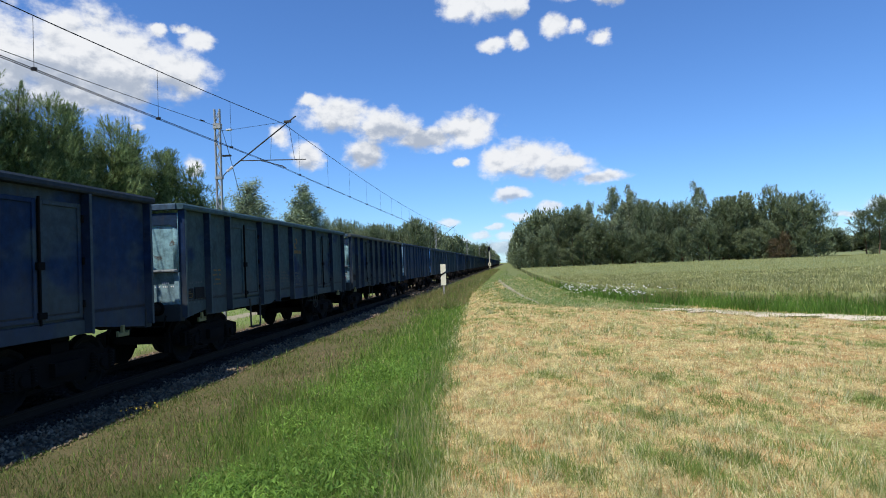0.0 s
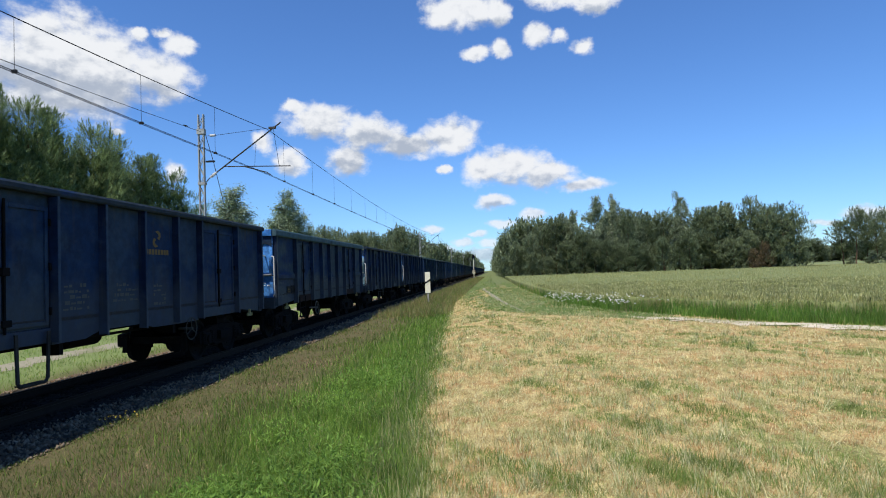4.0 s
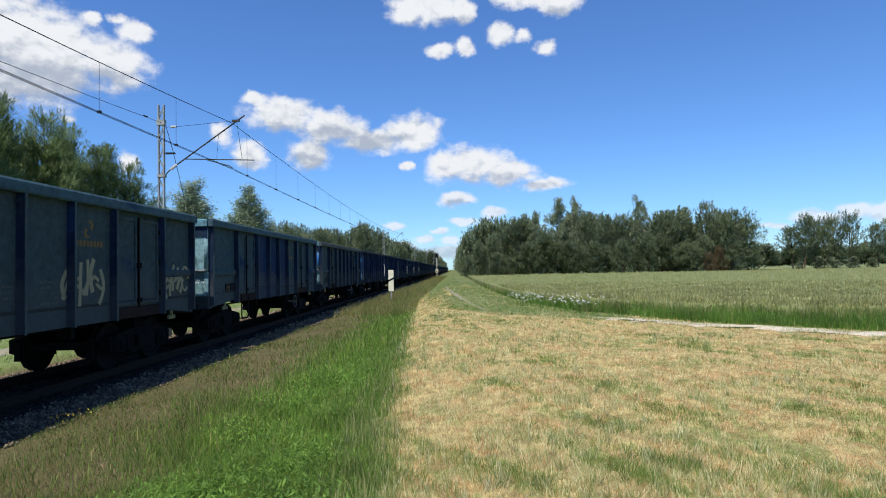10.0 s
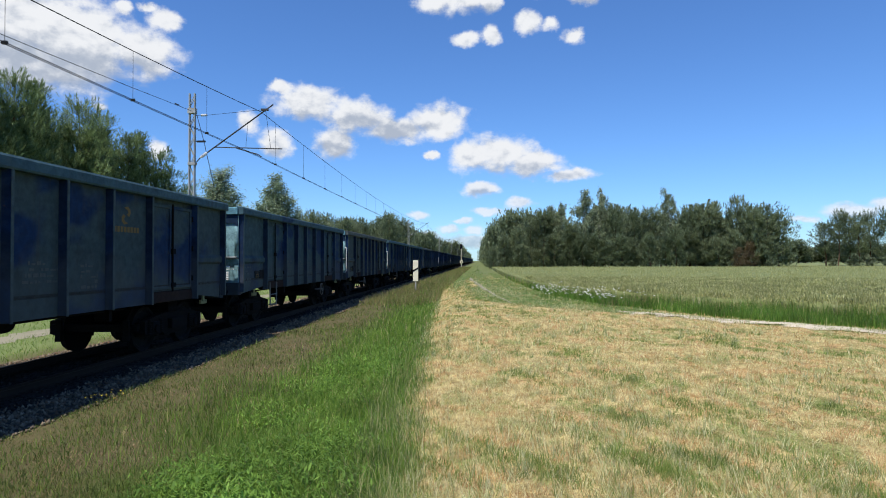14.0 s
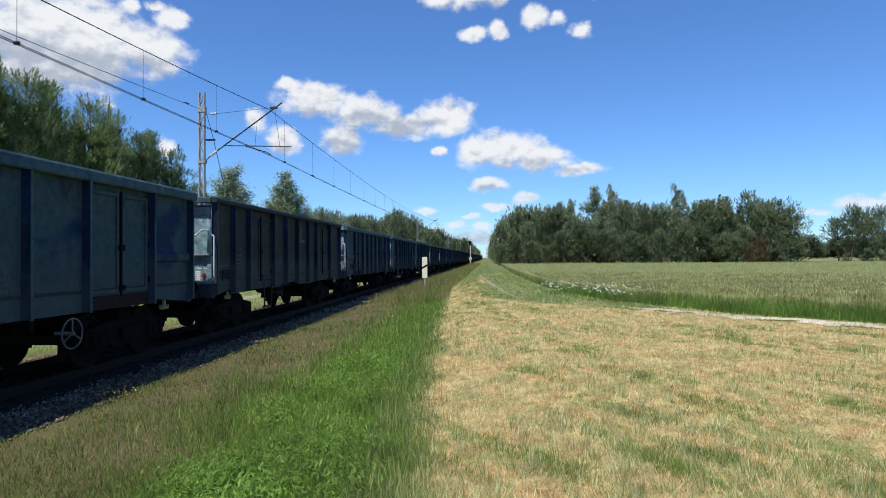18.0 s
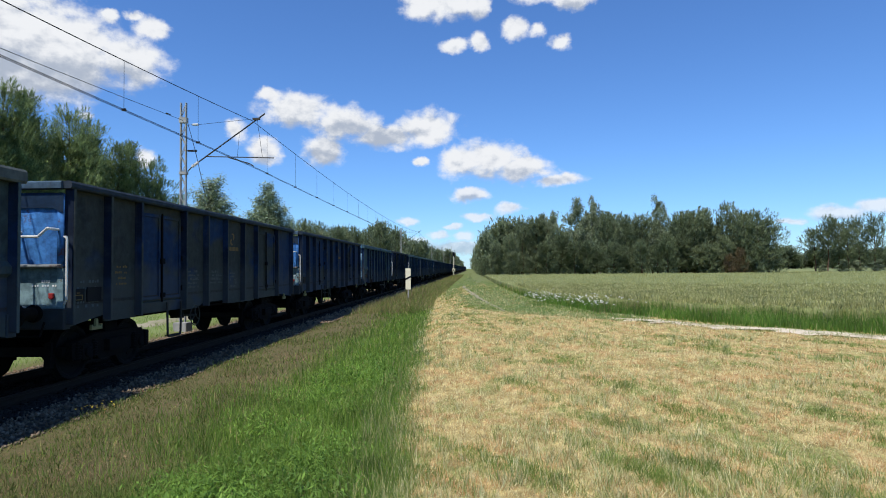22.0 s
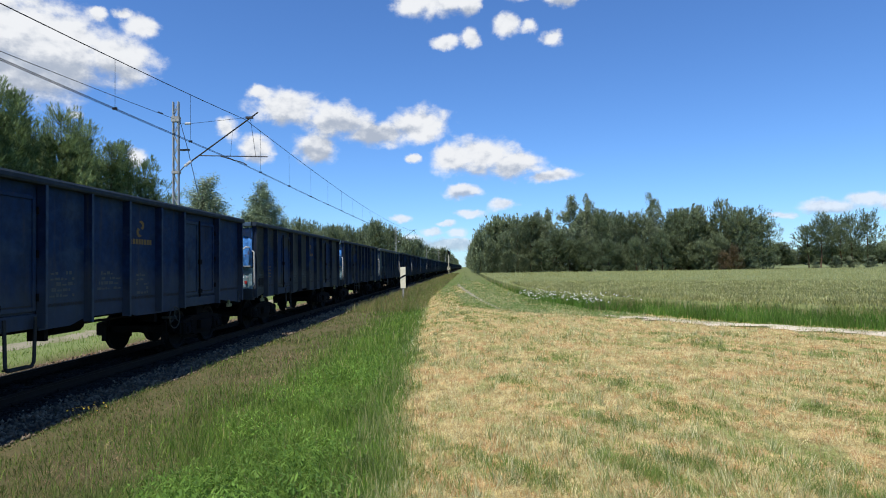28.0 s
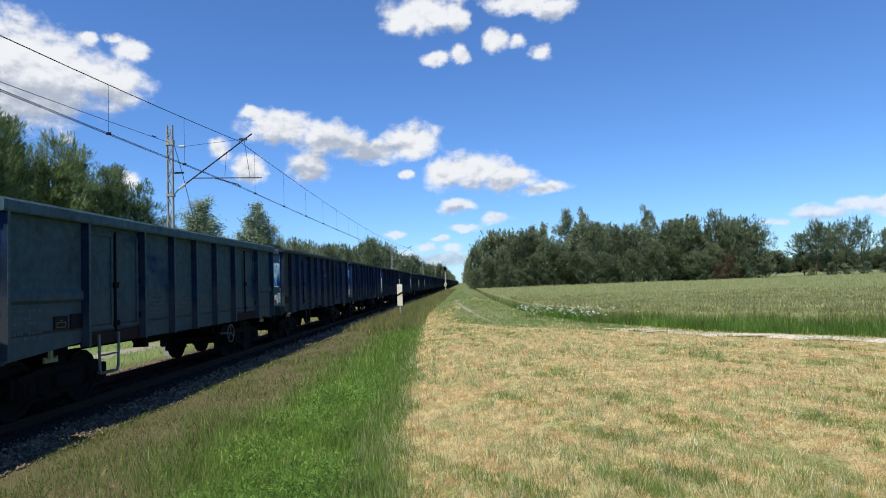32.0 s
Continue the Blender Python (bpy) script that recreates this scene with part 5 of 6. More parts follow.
def plumes(points, ways, length, per, rng, slim=0.09, needle=0.34):
    """Bottle-brush shoots: needles set along each way, splayed at its foot and closing to a point."""
    n = len(points)
    p, w = np.repeat(points, per, 0), np.repeat(ways, per, 0)
    ln = np.repeat(length, per)
    u, v = frames_for(w)
    a = rng.uniform(0, 2 * np.pi, n * per)[:, None]
    s = np.tile(np.linspace(0.0, 1.0, per), n) ** 0.8
    tilt = (1.15 - 0.75 * s + rng.normal(0, 0.12, n * per))[:, None]
    out = np.cos(tilt) * w + np.sin(tilt) * (np.cos(a) * u + np.sin(a) * v)
    long = (ln * needle * rng.uniform(0.75, 1.2, n * per) * (1.0 - 0.35 * s))[:, None]
    start = p + w * (ln * 0.85 * s)[:, None]
    across, _ = frames_for(out + 1e-4)
    width = long * slim
    verts = np.stack([start - across * width, start + across * width, start + out * long], 1).reshape(-1, 3)
    return verts, np.arange(len(verts)).reshape(-1, 3)


def leaf_quads(points, size, rng, droop=0.4, fat=0.42):
    n = len(points)
    w = rng.normal(0, 1, (n, 3))
    w[:, 2] -= droop
    w /= np.linalg.norm(w, axis=1, keepdims=True)
    u, v = frames_for(w)
    s = (size * rng.uniform(0.6, 1.4, n))[:, None]
    verts = np.stack([points, points + u * s * fat + w * s * 0.5, points + w * s, points - u * s * fat + w * s * 0.5], 1).reshape(-1, 3)
    return verts, np.arange(len(verts)).reshape(-1, 4)


def limb_mesh(key, segments, material, sides=5):
    bm = bmesh.new()
    for a, b, r0, r1 in segments:
        add_rod(bm, a, b, r0, r1, sides)
    return finish(key, bm, material)


def pine_shape(key, h, wide, low, seed, whorl=0.6, spread=4, shoots=4, per=26, size=0.75, leaves=None, slim=0.10, blunt=0.75, lean=0.0, fill=700, arms=(5, 8), inner=0.55, bark=None, needle=0.34, tuft=0.36):
    """Trunk, limbs and crown meshes of one pine: limbs in whorls that carry upright shoots. low: where the crown begins, as a share of the height."""
    rng = np.random.default_rng(seed)
    leaves, bark = leaves or NEEDLES, bark or BARK_PINE
    trunk, limbs, pts, ways, sizes = [], [], [], [], []
    steps = 7
    bend = rng.normal(0, 0.05, (steps + 1, 2)) * h * 0.12
    bend[0] = 0
    axis = [Vector((bend[i][0] + lean * h * i / steps, bend[i][1], h * i / steps)) for i in range(steps + 1)]

    def at(z):
        f = min(max(z / h * steps, 0), steps - 1e-6)
        return axis[int(f)].lerp(axis[int(f) + 1], f - int(f))
    for i in range(steps):
        f0, f1 = i / steps, (i + 1) / steps
        trunk.append((axis[i], axis[i + 1], 0.014 * h * (1.05 - f0), 0.014 * h * (1.05 - f1)))
    z = low * h
    lobe = rng.uniform(0, 6.28, 3)
    while z < h * 0.95:
        f = (z - low * h) / (h - low * h)
        reach = wide * (0.10 + 0.90 * (1 - f) ** blunt) * (0.8 + 0.2 * min(1.0, f / 0.15)) * rng.uniform(0.85, 1.12)
        turn = rng.uniform(0, 6.28)
        count = int(rng.integers(*arms)) if f < 0.85 else 4
        for c in range(count):
            a = float(turn + 6.283 * c / count + rng.normal(0, 0.3))
            swell = 1 + 0.22 * math.sin(2 * a + lobe[0] + 5 * f) + 0.15 * math.sin(3 * a + lobe[1] - 9 * f)
            ln = float(reach * swell * rng.uniform(0.68, 1.08))
            rise = float(rng.uniform(0.05, 0.4) + 0.8 * f ** 1.3)
            base = at(z)
            way = np.array([math.cos(a), math.sin(a), rise])
            mid = base + Vector(way * ln * 0.55)
            tip = mid + Vector((math.cos(a), math.sin(a), rise + 0.5)) * (ln * 0.42)
            limbs.append((base, mid, 0.022 + 0.004 * ln, 0.014))
            limbs.append((mid, tip, 0.014, 0.005))
            clumps = max(2, int(round(spread * ln / wide * rng.uniform(0.8, 1.2))))
            for g in np.linspace(inner, 1.0, clumps):
                g = float(g)
                on = base.lerp(mid, g / 0.55) if g < 0.55 else mid.lerp(tip, (g - 0.55) / 0.45)
                k = shoots
                off = rng.normal(0, 1, (k, 3)) * np.array([1, 1, 0.6]) * size * tuft
                d = 0.55 * off / size + way * np.array([0.65, 0.65, 0.2]) * (0.5 + 0.7 * g) + np.array([0, 0, 0.62 + 0.35 * f]) + rng.normal(0, 0.16, (k, 3))
                pts.append(np.array(on) + off)
                ways.append(d / np.linalg.norm(d, axis=1, keepdims=True))
                sizes.append(size * rng.uniform(0.65, 1.25, k) * (1.05 - 0.25 * f))
            candle = rng.normal(0, 0.12, (3, 3)) + np.array([0.18 * math.cos(a), 0.18 * math.sin(a), 1.0])
            pts.append(np.array(tip) + rng.normal(0, 0.35, (3, 3)) * size * np.array([1, 1, 0.4]))
            ways.append(candle / np.linalg.norm(candle, axis=1, keepdims=True))
            sizes.append(size * rng.uniform(1.05, 1.5, 3))
        z += whorl * rng.uniform(0.7, 1.3) * (1.1 - 0.45 * f)
    k = shoots + 2
    pts.append(np.array(axis[-1]) - np.abs(rng.normal(0, 1, (k, 3))) * [0.10, 0.10, 0.5])
    ways.append(np.tile([[0.03, 0, 1.0]], (k, 1)) / 1.00045)
    sizes.append(np.full(k, size))
    pts, ways, sizes = np.concatenate(pts), np.concatenate(ways), np.concatenate(sizes)
    v, f = plumes(pts, ways, sizes, per, rng, slim, needle)
    # the denser, older foliage within
    fz = rng.uniform(0.0, 0.85, fill)
    rad = wide * (0.05 + 0.9 * (1 - fz) ** blunt) * np.sqrt(rng.uniform(0.01, 0.36, fill))
    az = rng.uniform(0, 6.283, fill)
    heart = np.array([at(float(low * h + q * (h - low * h))) for q in fz]) + np.stack([rad * np.cos(az), rad * np.sin(az), rng.normal(0, 0.1, fill)], 1)
    up = np.stack([0.6 * np.cos(az), 0.6 * np.sin(az), 0.8 + 0 * az], 1)
    core, cf = plumes(heart, up / np.linalg.norm(up, axis=1, keepdims=True), np.full(fill, 1.5 * size), 9, rng, max(0.16, slim), 0.5)
    f = np.concatenate([f, cf + len(v)])
    v = np.concatenate([v, core])
    if per < 20:
        limbs = limbs[::3]
    return limb_mesh(key + "_trunk", trunk, bark, 8), limb_mesh(key + "_limbs", limbs, bark, 3), from_arrays(key + "_crown", v, f, leaves)


def broad_shape(key, h, wide, low, seed, count=5200, size=0.17, leaves=None, bark=None, arms=22, droop=0.5, taper=0.55, rise=(0.5, 1.1)):
    """A birch or other broad-leaved tree: upswept limbs with hanging clusters of leaves."""
    rng = np.random.default_rng(seed)
    leaves, bark = leaves or BIRCH_LEAVES, bark or BARK_BIRCH
    trunk, limbs, pts = [], [], []
    axis = [Vector((0, 0, 0))]
    for i in range(6):
        axis.append(axis[-1] + Vector((rng.normal(0, 0.02) * h, rng.normal(0, 0.02) * h, h * 0.96 / 6)))
    for i in range(6):
        trunk.append((axis[i], axis[i + 1], 0.013 * h * (1 - i / 6.5), 0.013 * h * (1 - (i + 1) / 6.5)))
    ends = []
    for k in range(arms):
        f = float(low + (0.97 - low) * (k + rng.uniform(0, 1)) / arms)
        i = min(int(f * 6), 5)
        base = axis[i].lerp(axis[i + 1], f * 6 - i)
        a = float(k * 2.4 + rng.normal(0, 0.4))
        g = (f - low) / (1 - low)
        ln = wide * (0.55 + 0.65 * math.sin(math.pi * min(1, 0.25 + 0.75 * g))) * (1.05 - taper * g) * float(rng.uniform(0.75, 1.2))
        tip = base + Vector((math.cos(a) * ln, math.sin(a) * ln, ln * rng.uniform(*rise)))
        limbs.append((base, tip, 0.03 + 0.004 * h * (1 - g), 0.008))
        ends.append((base, tip, ln))
        for _ in range(3):
            q = base.lerp(tip, rng.uniform(0.4, 0.95))
            t2 = q + Vector((rng.normal(0, 0.4) * ln, rng.normal(0, 0.4) * ln, rng.uniform(-0.1, 0.4) * ln))
            limbs.append((q, t2, 0.012, 0.004))
            ends.append((q, t2, ln * 0.5))
    ends.append((axis[-2], axis[-1], 0.5 * wide))
    share = np.array([e[2] for e in ends]) / sum(e[2] for e in ends)
    for (a, b, ln), s in zip(ends, share):
        n = max(8, int(count * s))
        knots = [a.lerp(b, rng.uniform(0.25, 1.05)) for _ in range(max(2, n // 26))]
        for kx in knots:
            m = n // len(knots)
            c = rng.normal(0, 1, (m, 3)) * np.array([0.20, 0.20, 0.26]) * (0.55 + 0.17 * wide)
            c[:, 2] -= np.abs(rng.normal(0, droop * 0.5, m))
            pts.append(np.array(kx) + c)
    pts = np.concatenate(pts)
    v, f = leaf_quads(pts, np.full(len(pts), size), rng)
    return limb_mesh(key + "_trunk", trunk, bark, 8), limb_mesh(key + "_limbs", limbs, bark, 3), from_arrays(key + "_crown", v, f, leaves)


def plant(name, shape, x, y, height, base_height, label, category, group, rz=0.0, squash=1.0):
    s = height / base_height
    tree = thing(name, label, category, group, "", pose(x, y, float(ground_z(x, y)) - 0.05, 0, 0, rz))
    tree.scale = (s * squash, s * squash, s)
    link("trunk", shape[0], tree)
    link("branchwork", shape[1], tree, "", None, "stuff")
    link("crown", shape[2], tree, "", None, "stuff")
    return tree


PINES = [pine_shape("pine_a", 13, 2.9, 0.05, 1, 1.0, 3, 17, 17, 0.50, blunt=0.85, arms=(4, 7), needle=0.46, tuft=0.52, slim=0.085), pine_shape("pine_b", 13, 2.5, 0.06, 2, 0.95, 3, 17, 17, 0.50, blunt=1.0, arms=(4, 7), needle=0.46, tuft=0.52, slim=0.085),
         pine_shape("pine_c", 12, 3.1, 0.04, 3, 1.0, 3, 17, 17, 0.52, blunt=0.8, arms=(4, 7), needle=0.46, tuft=0.52, slim=0.085), pine_shape("pine_d", 14, 2.8, 0.10, 4, 1.0, 3, 17, 17, 0.50, blunt=0.95, arms=(4, 7), needle=0.46, tuft=0.52, slim=0.085)]
INNER_PINES = [pine_shape("inner_pine_a", 13, 3.2, 0.05, 5, 1.1, 3, 6, 14, 0.85, slim=0.13, blunt=0.8), pine_shape("inner_pine_b", 13, 2.9, 0.06, 6, 1.1, 3, 6, 14, 0.85, slim=0.13, blunt=0.85)]
PINE_H = (13, 13, 12, 14)
BIRCHES = [broad_shape("birch_a", 11, 2.1, 0.10, 11, 27000, 0.13, None, None, 40, 0.5, 0.70, (0.7, 1.4)), broad_shape("birch_b", 11, 1.8, 0.10, 12, 27000, 0.13, None, None, 40, 0.5, 0.70, (0.7, 1.4))]
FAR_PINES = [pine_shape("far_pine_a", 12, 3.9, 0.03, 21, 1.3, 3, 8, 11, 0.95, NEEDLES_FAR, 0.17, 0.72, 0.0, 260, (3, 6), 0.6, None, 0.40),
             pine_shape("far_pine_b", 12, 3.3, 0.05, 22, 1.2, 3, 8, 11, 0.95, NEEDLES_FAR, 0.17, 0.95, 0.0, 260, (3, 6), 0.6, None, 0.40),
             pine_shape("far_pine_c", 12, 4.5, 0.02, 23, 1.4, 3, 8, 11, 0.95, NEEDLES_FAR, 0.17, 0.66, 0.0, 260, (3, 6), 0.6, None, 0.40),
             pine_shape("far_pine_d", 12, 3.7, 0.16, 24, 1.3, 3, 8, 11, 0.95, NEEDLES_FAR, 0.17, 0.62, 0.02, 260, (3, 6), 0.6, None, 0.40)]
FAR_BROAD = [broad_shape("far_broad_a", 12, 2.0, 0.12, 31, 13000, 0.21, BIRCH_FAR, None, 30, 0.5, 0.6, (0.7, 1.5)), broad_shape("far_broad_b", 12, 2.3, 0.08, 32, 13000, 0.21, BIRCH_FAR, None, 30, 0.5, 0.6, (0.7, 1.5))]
BARE_PINES = [pine_shape("bare_pine_a", 11, 3.0, 0.34, 41, 0.95, 3, 9, 11, 0.9, NEEDLES_FAR, 0.17, 0.5, 0.04, 60, (3, 6), 0.5, None, 0.42),
              pine_shape("bare_pine_b", 11, 2.5, 0.5, 43, 0.8, 3, 9, 11, 0.9, NEEDLES_FAR, 0.17, 0.45, -0.05, 60, (3, 6), 0.5, None, 0.42),
              pine_shape("bare_pine_c", 11, 3.2, 0.22, 44, 1.1, 3, 9, 11, 0.9, NEEDLES_FAR, 0.17, 0.55, 0.0, 60, (3, 6), 0.5, None, 0.42)]
BROWN_PINE = pine_shape("brown_pine", 6, 1.8, 0.03, 42, 0.6, 3, 3, 10, 0.8, BROWN_LEAVES, 0.15, 0.75, 0.0, 60)
TINY_PINES = [pine_shape("tiny_pine_a", 12, 3.0, 0.03, 51, 1.5, 2, 2, 8, 1.9, NEEDLES_FAR, 0.2, 0.7, 0.0, 110, (4, 6), 0.4, None, 0.42), pine_shape("tiny_pine_b", 12, 2.5, 0.03, 52, 1.5, 2, 2, 8, 1.9, NEEDLES_FAR, 0.2, 0.7, 0.0, 110, (4, 6), 0.4, None, 0.42)]


def left_wood():
    rng = random.Random(77)
    group = "wood beyond the railway"
    front = [(-29, 26.0, 13.6), (-28.5, 28.6, 14.2), (-29.5, 31.2, 13.6), (-29, 33.8, 14.0), (-29, 36.2, 13.6), (-30, 39.5, 14.2), (-29, 42.5, 13.4), (-29.5, 45.6, 14.0), (-29, 48.6, 12.4), (-29.5, 51.2, 13.2), (-29, 54.0, 11.8), (-29.5, 56.6, 9.8), (-29, 59.4, 9.6), (-29.5, 62, 8.6)]
    for i, (x, y, h) in enumerate(front):
        j = i % 4
        plant("pine_tree", PINES[j], x, y, h, PINE_H[j], "dark green pine at the wood's edge", "pine tree", group, 70 * i, 1.05)
    for row in range(2):
        y = 25.0
        while y < 62:
            j = rng.randrange(2)
            plant("pine_tree", INNER_PINES[j], -32.5 - 3.2 * row + rng.uniform(-1, 1), y, rng.uniform(11.8, 13.6 + 0.6 * row) * (0.72 if y > 52 else 1), 13, "dark green pine inside the wood", "pine tree", group, rng.uniform(0, 360), 1.2)
            y += rng.uniform(3.0, 4.2)
    for x, y, h, j, r in ((-29, 64.2, 12.6, 0, 10), (-29.5, 68.0, 11.6, 1, 80), (-27.8, 71.0, 9.0, 0, 200), (-28.5, 82.3, 14.6, 1, 40), (-29.5, 84.5, 12.6, 0, 140), (-31, 92, 7.6, 1, 300)):
        plant("birch_tree", BIRCHES[j], x, y, h, 11, "grey-green birch with a loose hanging crown", "birch tree", group, r, 1.45)
    y = 96.0
    while y < 150:
        for row in range(2):
            pick = rng.random()
            x = -27.5 - 4.5 * row + rng.uniform(-1.2, 1.2)
            if pick < 0.8:
                plant("pine_tree", rng.choice(FAR_PINES), x, y + rng.uniform(-1, 1), rng.uniform(8.2, 10.5) + (1.5 if y > 125 else 0), 12, "dark green pine along the railway", "pine tree", group, rng.uniform(0, 360))
            else:
                plant("broadleaf_tree", rng.choice(FAR_BROAD), x, y + rng.uniform(-1, 1), rng.uniform(7.5, 9.8), 12, "mid-green broad-leaved tree along the railway", "tree", group, rng.uniform(0, 360))
        y += rng.uniform(4.2, 5.6)
    for x, y, h in ((-19.5, 132, 11.8), (-21, 140, 12.6), (-18.5, 147, 12.0), (-20, 155, 10.5)):
        plant("pine_tree", rng.choice(FAR_PINES), x, y, h, 12, "tall dark pine standing near the railway", "pine tree", group, rng.uniform(0, 360))
    y = 152.0
    while y < 460:
        for row in range(2):
            plant("pine_tree", rng.choice(TINY_PINES), -24 - 6 * row + rng.uniform(-2, 2), y + rng.uniform(-2, 2), rng.uniform(9, 14), 12, "far dark pine along the railway", "pine tree", group, rng.uniform(0, 360))
        y += rng.uniform(7, 10) * (1 + y / 700)


def far_rows():
    """Pines that close the view along the line, far ahead."""
    rng = random.Random(58)
    group = "far trees along the railway"
    y = 430.0
    while y < 1150:
        for x in (-13.5 - 0.006 * y, -19.0 - 0.006 * y):
            plant("pine_tree", rng.choice(TINY_PINES), x + rng.uniform(-1.5, 1.5), y + rng.uniform(-5, 5), rng.uniform(10, 14.5), 12, "far dark pine where the railway narrows", "pine tree", group, rng.uniform(0, 360), 1.25)
        plant("pine_tree", rng.choice(TINY_PINES), 5.0 + rng.uniform(-1.5, 1.5), y + rng.uniform(-5, 5), rng.uniform(9, 13), 12, "far dark pine where the railway narrows", "pine tree", group, rng.uniform(0, 360), 1.25)
        y += rng.uniform(13, 20) * (y / 600)


def right_wood():
    rng = random.Random(31)
    group = "wood behind the wheat field"

    def at(az, y):
        return y * math.tan(radians(az))

    def height(az, el, y):
        return 1.7 + y / math.cos(radians(az)) * math.tan(radians(el))
    tall = [(1.3, 1.2), (2.3, 2.3), (3.5, 3.0), (4.8, 4.0), (6.0, 4.5), (12.4, 4.7), (14.0, 4.4), (15.4, 4.5), (18.6, 4.5), (19.7, 4.6), (20.6, 4.7), (22.3, 4.85), (23.6, 4.1), (24.6, 4.2), (25.4, 3.6)]
    for az, el in tall:
        y = 117 + rng.uniform(-2, 6)
        plant("pine_tree", rng.choice(FAR_PINES), at(az, y), y, height(az, el, y), 12, "dark pine at the far edge of the wheat", "pine tree", group, rng.uniform(0, 360), rng.uniform(0.85, 1.35))
    for az, el in ((6.6, 5.2), (7.7, 5.4), (9.6, 6.6), (10.9, 6.5), (11.8, 5.4), (17.0, 6.3), (20.0, 4.9), (13.2, 4.7)):
        y = 121 + rng.uniform(-1, 2)
        plant("birch_tree", rng.choice(FAR_BROAD), at(az, y), y, height(az, el, y), 12, "greyish birch rising above the pines", "birch tree", group, rng.uniform(0, 360), 0.75)
    az = 0.9
    while az < 25.6:
        y = 114 + rng.uniform(0, 2)
        el = np.interp(az, (0.9, 3, 8, 14, 25.6), (0.5, 1.6, 3.0, 2.8, 2.2)) * rng.uniform(0.45, 1.15)
        plant("pine_tree", rng.choice(FAR_PINES), at(az, y), y, height(az, el, y), 12, "low full pine at the wheat's far edge", "pine tree", group, rng.uniform(0, 360), rng.uniform(1.1, 1.8))
        az += rng.uniform(0.6, 1.6)
    for _ in range(34):
        az, y = rng.uniform(2.5, 25), rng.uniform(126, 150)
        plant("pine_tree", rng.choice(TINY_PINES), at(az, y), y, rng.uniform(9, 12), 12, "dark pine inside the far wood", "pine tree", group, rng.uniform(0, 360), 1.2)
    plant("pine_tree", BROWN_PINE, at(23.3, 113.2), 113.2, 4.6, 6, "low half-dead brown pine", "pine tree", group, 20)
    plant("pine_tree", BROWN_PINE, at(22.4, 113.0), 113.0, 3.6, 6, "low half-dead brown pine", "pine tree", group, 120)
    y = 155.0
    while y < 460:
        for row in range(2):
            plant("pine_tree", rng.choice(TINY_PINES), 4.0 + 6 * row + rng.uniform(-1.5, 1.5), y, rng.uniform(8, 13), 12, "far dark pine beside the farm track", "pine tree", group, rng.uniform(0, 360))
        y += rng.uniform(7, 11) * (1 + y / 700)
    group = "trees beyond the far field corner"
    for i, (az, y, h) in enumerate(((28.7, 129, 8.4), (29.5, 126, 10.2), (30.3, 130, 9.8), (30.9, 127, 8.6), (31.7, 131, 10.3), (32.6, 127, 10.6), (34.4, 131, 8.8), (35.6, 128, 9.8), (36.9, 131, 10.2))):
        plant("pine_tree", BARE_PINES[i % 3], at(az, y), y, h, 11, "open-crowned pine with a bare brown trunk", "pine tree", group, rng.uniform(0, 360), rng.uniform(0.9, 1.3))
    for i in range(44):
        az, y = 24.5 + 19 * i / 44 + rng.uniform(-0.3, 0.3), rng.uniform(300, 330)
        plant("broadleaf_tree", rng.choice(TINY_PINES), at(az, y), y, rng.uniform(7.0, 10.5), 12, "far tree on the horizon", "tree", "far hedge on the horizon", rng.uniform(0, 360), 2.3)
    for az, y in ((30.5, 118), (31.5, 120), (32.8, 117), (34, 121), (29.2, 121)):
        plant("bush", FAR_BROAD[1], at(az, y), y, rng.uniform(2.0, 3.0), 12, "low green bush at the field's far edge", "bush", "bushes by the field", rng.uniform(0, 360), 2.0)


left_wood()
far_rows()
right_wood()


# ---- grass, wheat, stones ----
def mown_edge(y):
    return np.interp(y, (0, 4.6, 6.0, 7.6, 13, 34, 40), (-0.4, -0.66, -0.78, -0.92, -1.24, -2.4, -2.7))


WHEAT_X = (2.0, 2.5, 2.9, 3.5, 4.6, 5.9, 7.5, 9.0, 10.6, 13.2, 17.0, 25.0, 120.0)
WHEAT_Y = (200.0, 60.0, 40.0, 30.0, 24.8, 21.8, 18.9, 17.2, 15.7, 13.2, 9.7, 2.3, -86.0)


def wheat_front(x):
    return np.interp(x, WHEAT_X, WHEAT_Y)


def scatter(rng, n, r0, r1, az0, az1):
    """Places round the camera's stand, as many near as far, so that far ones lie thinner."""
    r = r0 * (r1 / r0) ** rng.uniform(0, 1, n) if r0 > 0 else rng.uniform(0, r1, n)
    a = np.radians(rng.uniform(az0, az1, n))
    return r * np.sin(a), r * np.cos(a), r


def patches(x, y, scale, seed):
    rng = np.random.default_rng(seed)
    total = np.zeros_like(x)
    for k in range(9):
        a, f = rng.uniform(0, 6.28), scale * rng.uniform(0.5, 2.4)
        total += np.sin(f * (x * math.cos(a) + y * math.sin(a)) + rng.uniform(0, 6.28))
    return total / 4.0


